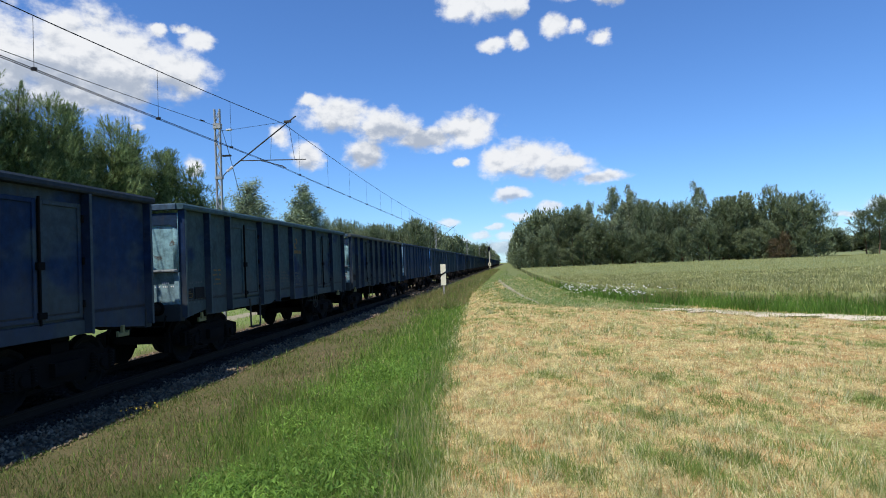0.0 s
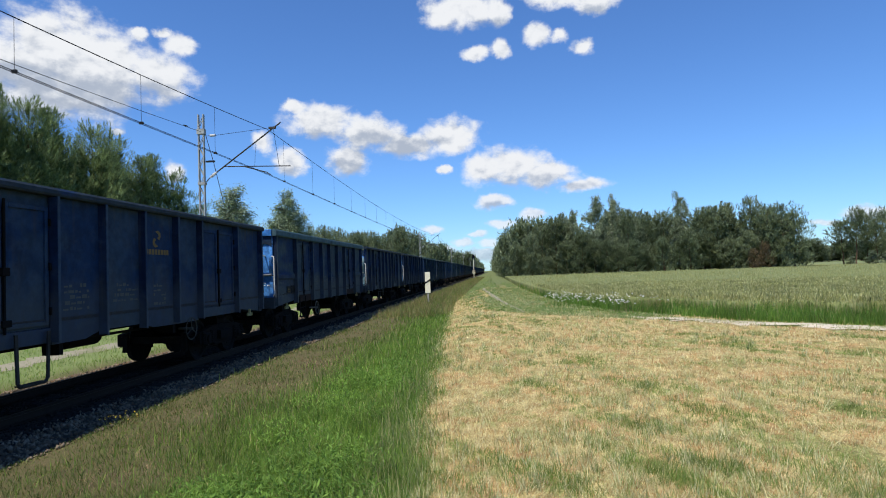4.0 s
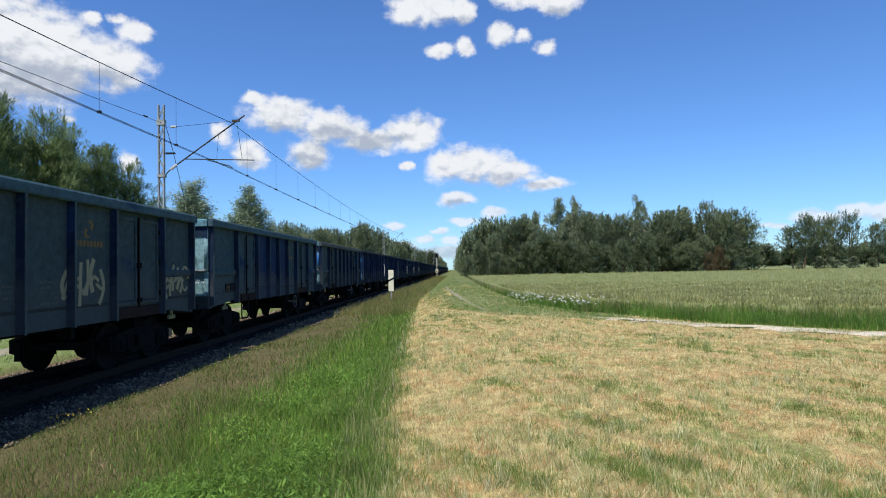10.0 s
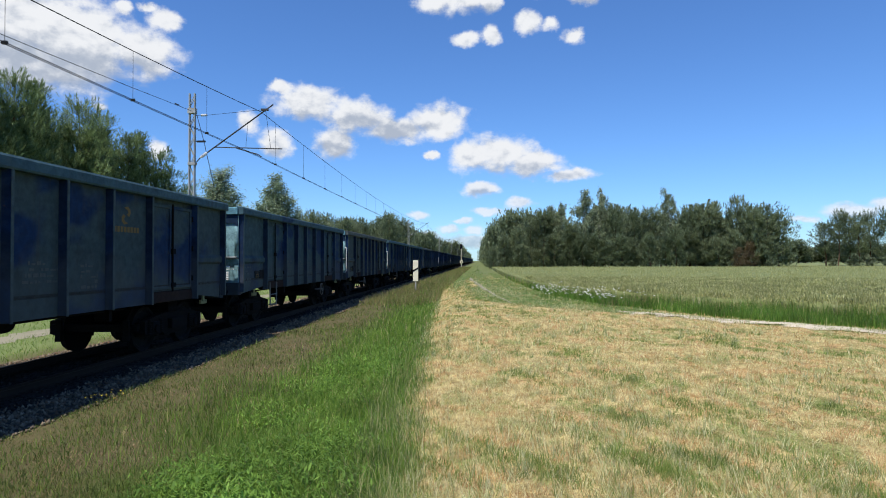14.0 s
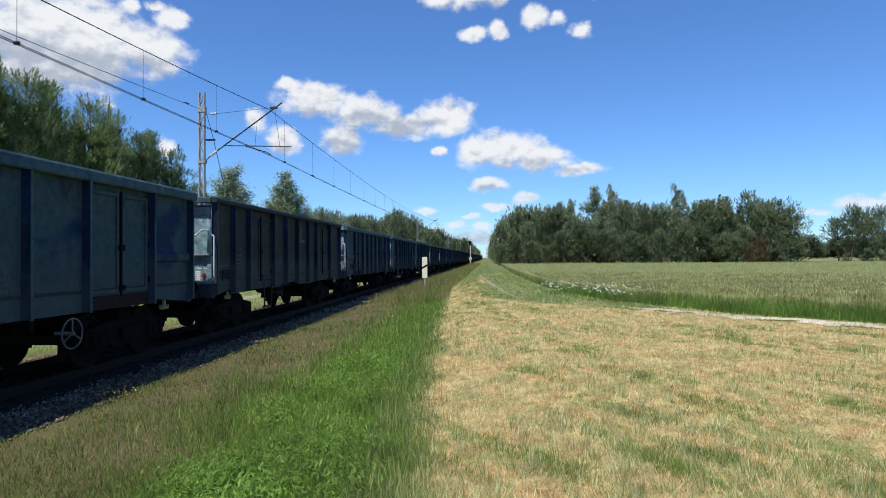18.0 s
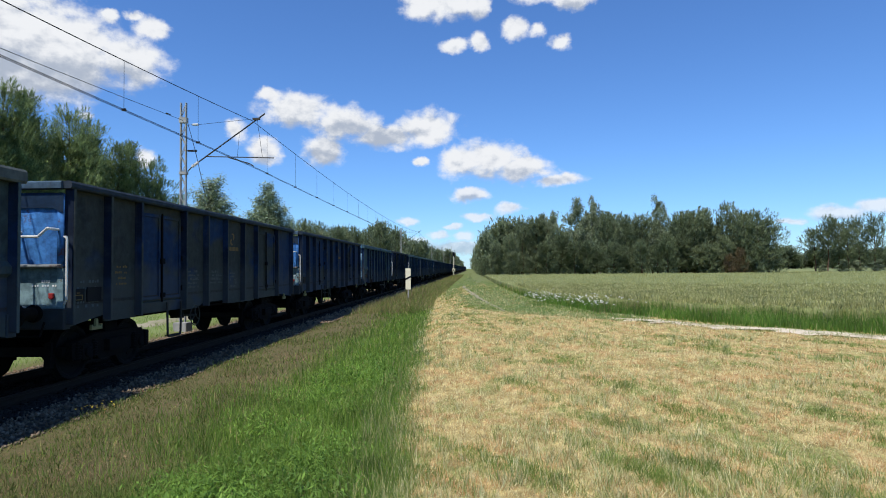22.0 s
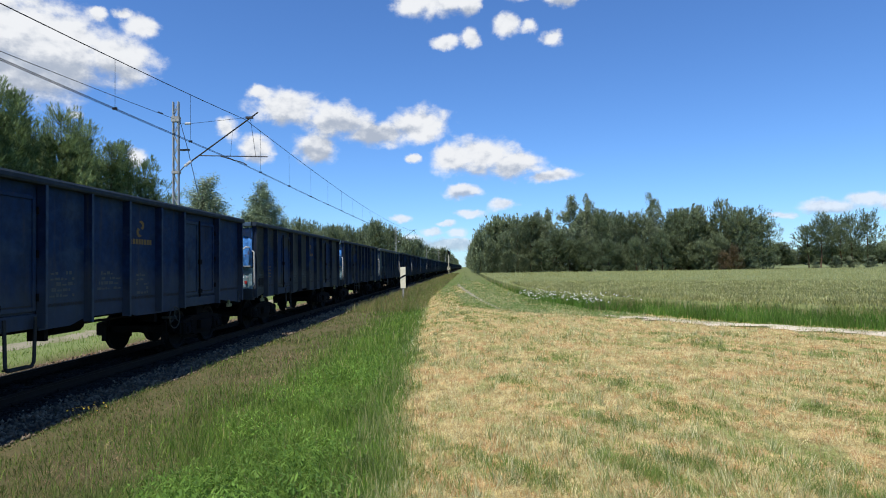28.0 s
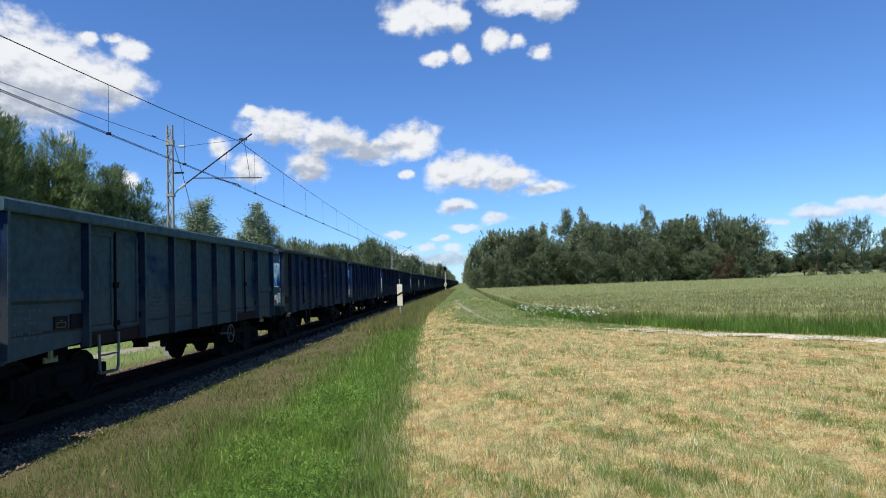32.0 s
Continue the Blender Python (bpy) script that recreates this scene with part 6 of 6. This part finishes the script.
def blades(x, y, r, height, width, lean, rng, joints=2, z=None):
    """Tapering blades of one or two pieces, bent to one side."""
    n = len(x)
    base = np.stack([x, y, ground_z(x, y) - 0.01 if z is None else z], 1)
    a = rng.uniform(0, 2 * np.pi, n)
    h = height * rng.uniform(0.55, 1.3, n)
    w = np.maximum(width, 0.00075 * r)[:, None] * 0.5
    l = (lean * rng.uniform(0.2, 1.6, n))[:, None]
    side = np.stack([np.cos(a), np.sin(a), np.zeros(n)], 1)
    b = rng.uniform(0, 2 * np.pi, n)
    fall = np.stack([np.cos(b), np.sin(b), np.zeros(n)], 1)
    up = np.array([[0, 0, 1.0]])
    if joints == 1:
        tip = base + h[:, None] * (up * np.cos(l) + fall * np.sin(l))
        v = np.stack([base - side * w, base + side * w, tip], 1).reshape(-1, 3)
        return v, np.arange(len(v)).reshape(-1, 3)
    mid = base + 0.55 * h[:, None] * (up * np.cos(l * 0.5) + fall * np.sin(l * 0.5))
    tip = mid + 0.5 * h[:, None] * (up * np.cos(l * 1.6) + fall * np.sin(l * 1.6))
    v = np.stack([base - side * w, base + side * w, mid + side * w * 0.8, mid - side * w * 0.8, tip], 1).reshape(-1, 3)
    i = np.arange(n)[:, None] * 5
    f = np.concatenate([np.stack([i + 0, i + 1, i + 2], 2), np.stack([i + 0, i + 2, i + 3], 2), np.stack([i + 3, i + 2, i + 4], 2)], 0).reshape(-1, 3)
    return v, f


def stuff(name, vf, material, label, category):
    return tagged(new(name, from_arrays(name, vf[0], vf[1], material)), label, category, kind="stuff")


def build_grass():
    rng = np.random.default_rng(9)
    x, y, r = scatter(rng, 330000, 3.2, 75, -62, 12)
    nx, ny = rng.uniform(-6, 0.2, 70000), rng.uniform(-8, 4.2, 70000)
    x, y = np.concatenate([x, nx]), np.concatenate([y, ny])
    r = np.concatenate([r, np.full(70000, 4.0)])
    ok = (x > -6.05) & (np.hypot(x, y) > 0.75) & (x < mown_edge(y) + 0.10 + 0.09 * np.sin(2.3 * y) + 0.07 * np.sin(5.1 * y + 1) + 0.13 * rng.standard_normal(len(x)))
    x, y, r = x[ok], y[ok], r[ok]
    mixed = x + 0.8 * patches(x, y, 0.9, 2) + 0.75 * rng.standard_normal(len(x))
    far = mown_edge(y) - x
    lush = (mixed > -3.45)
    pale = (far < 0.4) & (rng.uniform(0, 1, len(x)) < np.where(y < 9, 0.20, 0.12))
    g = lush & ~pale
    stuff("ditch_grass", blades(x[g], y[g], r[g], np.clip(0.23 + 0.09 * patches(x[g], y[g], 2.2, 3), 0.08, 0.5) * np.clip(0.55 + 0.6 * (mown_edge(y[g]) - x[g]), 0.4, 1.0), 0.006, 0.55, rng), GRASS_GREEN, "lush green grass in the shallow ditch", "grass")
    dead = ~lush & ~pale & (patches(x, y, 1.1, 14) + 0.3 * rng.standard_normal(len(x)) > 0.85)
    stuff("dead_bank_grass", blades(x[dead], y[dead], r[dead], np.full(dead.sum(), 0.09), 0.005, 1.2, rng), STEM_BROWN, "flattened brown dead grass on the bank", "grass")
    g = ~lush & ~pale & ~dead
    stuff("bank_grass", blades(x[g], y[g], r[g], np.clip(0.10 + 0.05 * patches(x[g], y[g], 1.8, 4), 0.04, 0.24), 0.0045, 1.0, rng), GRASS_DULL, "dull brownish grass on the bank below the ballast", "grass")
    stuff("tall_edge_grass", blades(x[pale], y[pale], r[pale], np.full(pale.sum(), 0.30), 0.004, 0.45, rng), GRASS_PALE, "tall pale grass along the mown edge", "grass")
    # mown meadow: tufts of regrowth, upright pale stalks, straw lying flat
    def tufted(n, per, wide):
        tx, ty, tr = scatter(rng, n, 3.0, 60, -16, 46)
        k = n // 12
        tx[:k], ty[:k], tr[:k] = rng.uniform(-0.8, 9, k), rng.uniform(-8, 4, k), 4.0
        x, y, r = np.repeat(tx, per), np.repeat(ty, per), np.repeat(tr, per)
        s = np.repeat(wide * rng.uniform(0.4, 1.6, n), per) * np.maximum(1, r / 14)
        x, y = x + s * rng.standard_normal(len(x)), y + s * rng.standard_normal(len(x))
        ok = (x > mown_edge(y) - 0.05) & (y < wheat_front(x) - 1.6) & (np.hypot(x, y) > 0.75)
        tone = 0.8 * patches(tx * 1.5 + 0.75 * ty, ty * 0.45, 1.5, 6) + 0.75 * patches(tx * 1.3 + 0.4 * ty, ty * 0.7, 3.6, 7)
        return x[ok], y[ok], r[ok], np.repeat(tone, per)[ok]
    def hit(tone, low, high):
        return rng.uniform(0, 1, len(tone)) < np.clip((tone - low) / (high - low), 0, 1)
    x, y, r, tone = tufted(36000, 16, 0.045)
    g = hit(tone, 0.02, 0.85)
    stuff("mown_grass", blades(x[g], y[g], r[g], np.clip(0.075 + 0.035 * patches(x[g], y[g], 2.0, 8), 0.035, 0.13), 0.0055, 0.65, rng, 1), GRASS_SHORT, "short green regrowth tufts on the mown meadow", "grass")
    x, y, r, tone = tufted(15000, 8, 0.022)
    g = hit(-tone, -0.8, 0.2)
    stuff("stubble", blades(x[g], y[g], r[g], np.full(g.sum(), 0.075), 0.005, 0.7, rng, 1), STRAW, "pale upright stubble tufts on the mown meadow", "stubble")
    x, y, r, tone = tufted(34000, 9, 0.11)
    g = hit(-tone, -0.9, 0.3)
    stuff("cut_straw", blades(x[g], y[g], r[g], np.full(g.sum(), 0.13), 0.0045, 1.42, rng, 1), STRAW, "dry straw lying matted on the mown meadow", "straw")
    x, y, r, tone = tufted(2600, 18, 0.032)
    g = (r < 34) & (patches(x, y, 0.9, 16) - 0.12 * (x - mown_edge(y)) > -0.45)
    stuff("missed_stalks", blades(x[g], y[g], r[g], np.full(g.sum(), 0.16), 0.006, 0.5, rng, 1), STALKS, "pale stalks and green blades that the mower missed", "grass")
    # farm track turf
    x, y, r = scatter(rng, 90000, 15, 120, -4, 42)
    sx, sy = np.array(ROAD, float).T
    d = np.min([np.hypot(x - np.interp(f, np.arange(len(sx)), sx), y - np.interp(f, np.arange(len(sx)), sy)) for f in np.linspace(1, 11, 70)], 0)
    vx, vy = np.array(VERGE, float).T
    beside = np.min([np.hypot(x - np.interp(f, np.arange(len(vx)), vx), y - np.interp(f, np.arange(len(vx)), vy)) for f in np.linspace(0, 7, 60)], 0)
    ok = ((d < np.interp(y, (19, 22, 26, 60), (0.5, 1.3, 2.2, 2.4))) | (beside < 1.0)) & (rng.uniform(0, 1, len(x)) < 0.75)
    x, y, r = x[ok], y[ok], r[ok]
    stuff("track_grass", blades(x, y, r, np.full(len(x), 0.10), 0.005, 0.7, rng, 1), GRASS_GREEN, "short green grass on the farm track", "grass")
    # tufts that hang over the sand strip
    n = 5000
    k = rng.uniform(0, 6, n)
    sx, sy = np.array(SAND_STRIP, float).T
    x, y = np.interp(k, np.arange(8), sx), np.interp(k, np.arange(8), sy)
    off = np.where(rng.uniform(0, 1, n) < 0.5, -1, 1) * np.abs(0.2 + 0.16 * patches(x, y, 2.5, 19) + 0.12 * rng.standard_normal(n))
    x, y = x + 0.7 * off, y + 0.7 * off
    stuff("path_edge_grass", blades(x, y, np.hypot(x, y), np.full(n, 0.10), 0.005, 0.7, rng, 1), GRASS_SHORT, "ragged short grass at the sand strip's edges", "grass")
    # grass on the far side of the railway
    x, y, r = scatter(rng, 60000, 9, 80, -60, -12)
    ok = (x < -10.5) & (x > -27) & (np.abs(x + 13.5) > 0.3 + 0.15 * rng.standard_normal(len(x)))
    stuff("lineside_grass", blades(x[ok], y[ok], r[ok], np.full(ok.sum(), 0.16), 0.008, 0.6, rng, 1), GRASS_GREEN, "sunlit grass beyond the railway", "grass")
    # grass between the board and the distant track
    x, y, r = scatter(rng, 50000, 30, 200, -14, 0)
    ok = (x > -5.95) & (x < mown_edge(y) + 0.2)
    stuff("distant_bank_grass", blades(x[ok], y[ok], r[ok], np.full(ok.sum(), 0.4), 0.01, 0.5, rng, 1), GRASS_RUSSET, "long russet grass on the distant bank", "grass")


def build_wheat():
    rng = np.random.default_rng(15)
    xs = np.concatenate([np.arange(2.0, 30, 0.5), np.arange(30, 100, 2.0), np.arange(100, 400.1, 20)])
    verts, n = [], 44
    for i, x in enumerate(xs):
        y0 = float(wheat_front(x)) + 0.35 * math.sin(3.1 * x) + 1.6
        y1 = max(y0 + 2, 112.5 if x < 62 else 230.0)
        for j in range(n):
            f = (j / (n - 1)) ** 2.2
            y = y0 + (y1 - y0) * f
            z = (0.02 if j == 0 else 0.34 if j == 1 else 0.47) + 0.03 * math.sin(2.1 * x + 1.3 * y) + rng.normal(0, 0.012)
            verts.append((x, y, z))
    i = (np.arange(len(xs) - 1)[:, None] * n + np.arange(n - 1)[None]).ravel()
    field = thing("wheat_field", "pale green ripening wheat in a wide level field", "wheat field", kind="stuff")
    canopy = from_arrays("canopy", np.array(verts), np.stack([i, i + n, i + n + 1, i + 1], 1), CANOPY)
    link("canopy", canopy, field)
    x, y, r = scatter(rng, 330000, 14, 135, 0, 44)
    ok = (y > wheat_front(x) + 1.3 + 0.5 * rng.standard_normal(len(x))) & (x > 2.0) & ((y < 113) | (x > 60))
    x, y, r = x[ok], y[ok], r[ok]
    v, f = blades(x, y, r, np.full(len(x), 0.60) * (1 + 0.06 * patches(x, y, 0.8, 5)), 0.012, 0.16, rng, 1)
    link("stalks", from_arrays("stalks", v, f, WHEAT), field, "slender pale green stalks", None, "stuff")
    # ears on the nearer stalks
    near = r < 42
    ex, ey = x[near], y[near]
    k = len(ex)
    top = ground_z(ex, ey) + 0.54 * rng.uniform(0.82, 1.12, k)
    a = rng.uniform(0, 6.28, k)
    w = np.maximum(0.007, 0.00055 * r[near])
    c, s = np.cos(a) * w, np.sin(a) * w
    lx, ly = rng.normal(0, 0.02, k), rng.normal(0, 0.02, k)
    v = np.stack([np.stack([ex - c, ey - s, top], 1), np.stack([ex + c, ey + s, top], 1), np.stack([ex + c * 0.7 + lx, ey + s * 0.7 + ly, top + 0.085], 1), np.stack([ex - c * 0.7 + lx, ey - s * 0.7 + ly, top + 0.085], 1)], 1).reshape(-1, 3)
    link("ears", from_arrays("ears", v, np.arange(len(v)).reshape(-1, 4), WHEAT), field, "pale ears", None, "stuff")
    # green margin before the wheat
    x, y, r = scatter(rng, 330000, 10, 70, 0, 46)
    d = y - wheat_front(x)
    ok = (d > -1.0 + 0.12 * rng.standard_normal(len(x))) & (d < 1.9 + 0.4 * rng.standard_normal(len(x))) & (x > 1.9)
    x, y, r, d = x[ok], y[ok], r[ok], d[ok]
    stuff("field_margin_grass", blades(x, y, r, np.clip(0.33 + 0.09 * d, 0.10, 0.48), 0.009, 0.3, rng, 2), MARGIN, "tall green grass between wheat and sand path", "grass")


def build_stones():
    """Crushed stone: oily by the rails, with the train's shade put into its colour; cleaner and paler on the shoulder.
    """
    rng = np.random.default_rng(23)
    base = np.array([[1, 0, 0], [-1, 0, 0], [0, 1, 0], [0, -1, 0], [0, 0, 1], [0, 0, -1]], float)
    corners = np.array([[0, 2, 4], [2, 1, 4], [1, 3, 4], [3, 0, 4], [2, 0, 5], [1, 2, 5], [3, 1, 5], [0, 3, 5]])
    n = 42000
    y = 4.0 * (80 / 4.0) ** rng.uniform(0, 1, n)
    x = rng.uniform(TRACK_X - 2.2, -5.78, n)
    spill = (x > -6.0) & (rng.uniform(0, 1, n) < 0.6)
    x, y = x[~spill], y[~spill]
    z = np.interp(x, (TRACK_X - 2.3, TRACK_X - 1.75, TRACK_X + 1.75, TRACK_X + 2.28, -5.75), (-0.60, -0.49, -0.49, -0.52, -0.46))
    size = 0.025 * rng.uniform(0.5, 1.6, len(x)) * np.maximum(1, y / 16)
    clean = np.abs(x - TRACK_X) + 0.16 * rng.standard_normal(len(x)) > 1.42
    for shaded, name, material, label in ((True, "oily_ballast_stones", STONE_SHADED, "oily ballast stones round the sleepers, darkened for the train's shade"), (False, "ballast_stones", STONE, "loose grey crushed ballast stones on the shoulder")):
        g = clean != shaded
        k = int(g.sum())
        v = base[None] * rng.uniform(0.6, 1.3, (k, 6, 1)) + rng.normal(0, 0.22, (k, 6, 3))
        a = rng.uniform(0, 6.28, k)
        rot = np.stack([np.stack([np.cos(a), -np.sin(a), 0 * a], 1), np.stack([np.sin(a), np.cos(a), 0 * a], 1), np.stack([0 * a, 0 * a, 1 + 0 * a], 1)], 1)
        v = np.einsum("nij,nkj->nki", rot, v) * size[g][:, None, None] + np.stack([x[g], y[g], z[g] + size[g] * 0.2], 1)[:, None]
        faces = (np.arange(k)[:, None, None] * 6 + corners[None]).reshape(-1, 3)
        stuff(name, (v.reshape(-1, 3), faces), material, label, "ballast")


def build_weeds():
    rng = np.random.default_rng(33)

    def weed_mesh(key, leaves, height, spread, size, material):
        pts = rng.normal(0, spread, (leaves, 3))
        pts[:, 2] = np.abs(rng.uniform(0.15, 1.0, leaves)) * height
        v, f = leaf_quads(pts, np.full(leaves, size), rng, 0.1, 0.14)
        return from_arrays(key, v, f, material)
    shapes = [weed_mesh("weed_a", 220, 0.34, 0.12, 0.060, WEED), weed_mesh("weed_b", 120, 0.24, 0.10, 0.045, WEED), weed_mesh("weed_c", 300, 0.36, 0.17, 0.058, WEED)]
    spots = []
    while len(spots) < 110:
        y = 3.9 + 9.0 * rng.uniform(0, 1) ** 1.9
        x = rng.normal(-1.75 - 0.05 * y, 0.75)
        if -3.2 < x < float(mown_edge(y)) - 0.3:
            spots.append((x, y))
    while len(spots) < 150:
        x, y = rng.normal(-2.0, 0.42), rng.uniform(3.9, 5.4)
        if -3.2 < x < -1.05:
            spots.append((x, y))
    for i, (x, y) in enumerate(spots):
        ob = thing("weed_plant", "bright green leafy weed in the ditch grass", "weed", "weeds in the ditch")
        link("foliage", shapes[i % 3], ob, "", None, "stuff")
        s = float(rng.uniform(0.7, 1.1))
        ob.matrix_basis = pose(x, y, float(ground_z(x, y)) - 0.03, 0, 0, float(rng.uniform(0, 360))) @ Matrix.Diagonal((s, s, s, 1))

    def flower_mesh(key, heads, spread, height, size, petal):
        pts = rng.normal(0, spread, (heads, 3))
        pts[:, 2] = height * rng.uniform(0.7, 1.05, heads)
        vs, fs = [], []
        for i, p in enumerate(pts):
            ring = [(p[0] + size * math.cos(t * 1.0472), p[1] + size * math.sin(t * 1.0472), p[2] + rng.normal(0, size * 0.4)) for t in range(6)]
            vs += ring
            fs.append([6 * i + t for t in range(6)])
        return from_arrays(key, np.array(vs), np.array(fs), petal), pts
    for i in range(32):
        x = rng.normal(4.3, 0.75) if i < 26 else rng.normal(2.7, 0.35)
        y = 34.5 - 2.35 * x + rng.normal(0, 0.7)
        plant_ob = thing("daisy_clump", "clump of white daisies at the wheat's corner", "flowers", "daisies by the wheat", "", pose(float(x), float(y), 0))
        heads, pts = flower_mesh("daisy_heads", 7, 0.34, float(rng.uniform(0.38, 0.72)), 0.036, PETALS)
        link("blossom", heads, plant_ob, "white petals", None, "stuff")
        pts2 = np.array([p for p in pts])
        v, f = blades(pts2[:, 0], pts2[:, 1], np.full(len(pts2), 20.0), np.full(len(pts2), 0.5), 0.008, 0.05, rng, 1, np.zeros(len(pts2)))
        link("stalkwork", from_arrays("daisy_stems", v, f, MARGIN), plant_ob, "", None, "stuff")
    for i in range(8):
        x, y = rng.normal(5.8, 0.4), rng.normal(22.6, 0.5)
        k = 40
        px, py = rng.normal(0, 0.25, k), rng.normal(0, 0.25, k)
        v, f = blades(px, py, np.full(k, 12.0), np.full(k, 0.5), 0.008, 0.25, rng, 1, np.zeros(k))
        tagged(link("dock_plant", from_arrays("dock_plant", v, f, STEM_BROWN), None, "", pose(float(x), float(y), 0)), "brown seeding dock stems beside the daisies", "weed", "docks by the wheat")
    for x, y in ((-5.75, 8.95), (-5.72, 9.3), (-5.8, 9.1)):
        heads, _ = flower_mesh("yellow_heads", 7, 0.12, 0.13, 0.013, YELLOW_PETALS)
        tagged(link("yellow_flowers", heads, None, "", pose(x, y, -0.46)), "small yellow flowers at the ballast's foot", "flowers", "yellow flowers by the ballast")


build_grass()
build_wheat()
build_stones()
build_weeds()


# ---- what moves ----
def motions():
    for k, wagon in WAGONS:
        rows = [(t, pose(TRACK_X, train_y(t) + PITCH * k, 0)) for t in range(0, 33)]
        walk(wagon, rows)
    turn = 360 / (2 * math.pi * WHEEL_R)
    for s, wheels in WHEELS.items():
        rows = [(n / FPS, pose(0, s, WHEEL_R, -turn * (train_y(n / FPS) - train_y(0)))) for n in range(0, 32 * FPS + 1)]
        walk(wheels[0], rows)
        keys = wheels[0].animation_data
        for w in wheels[1:]:
            w.rotation_mode = "QUATERNION"
            w.animation_data_create()
            w.animation_data.action = keys.action
            w.animation_data.action_slot = keys.action_slot
    axis, rate = Vector((0.02732, -0.03743, 0.02473)), 0.0524
    rows = []
    for t in range(0, 33, 4):
        q = Matrix.Rotation(radians(rate * (t - 9)), 4, axis)
        rows.append((t, Matrix.Translation((0, 0, 1.7)) @ q))
    walk(BACKDROP, rows)


motions()
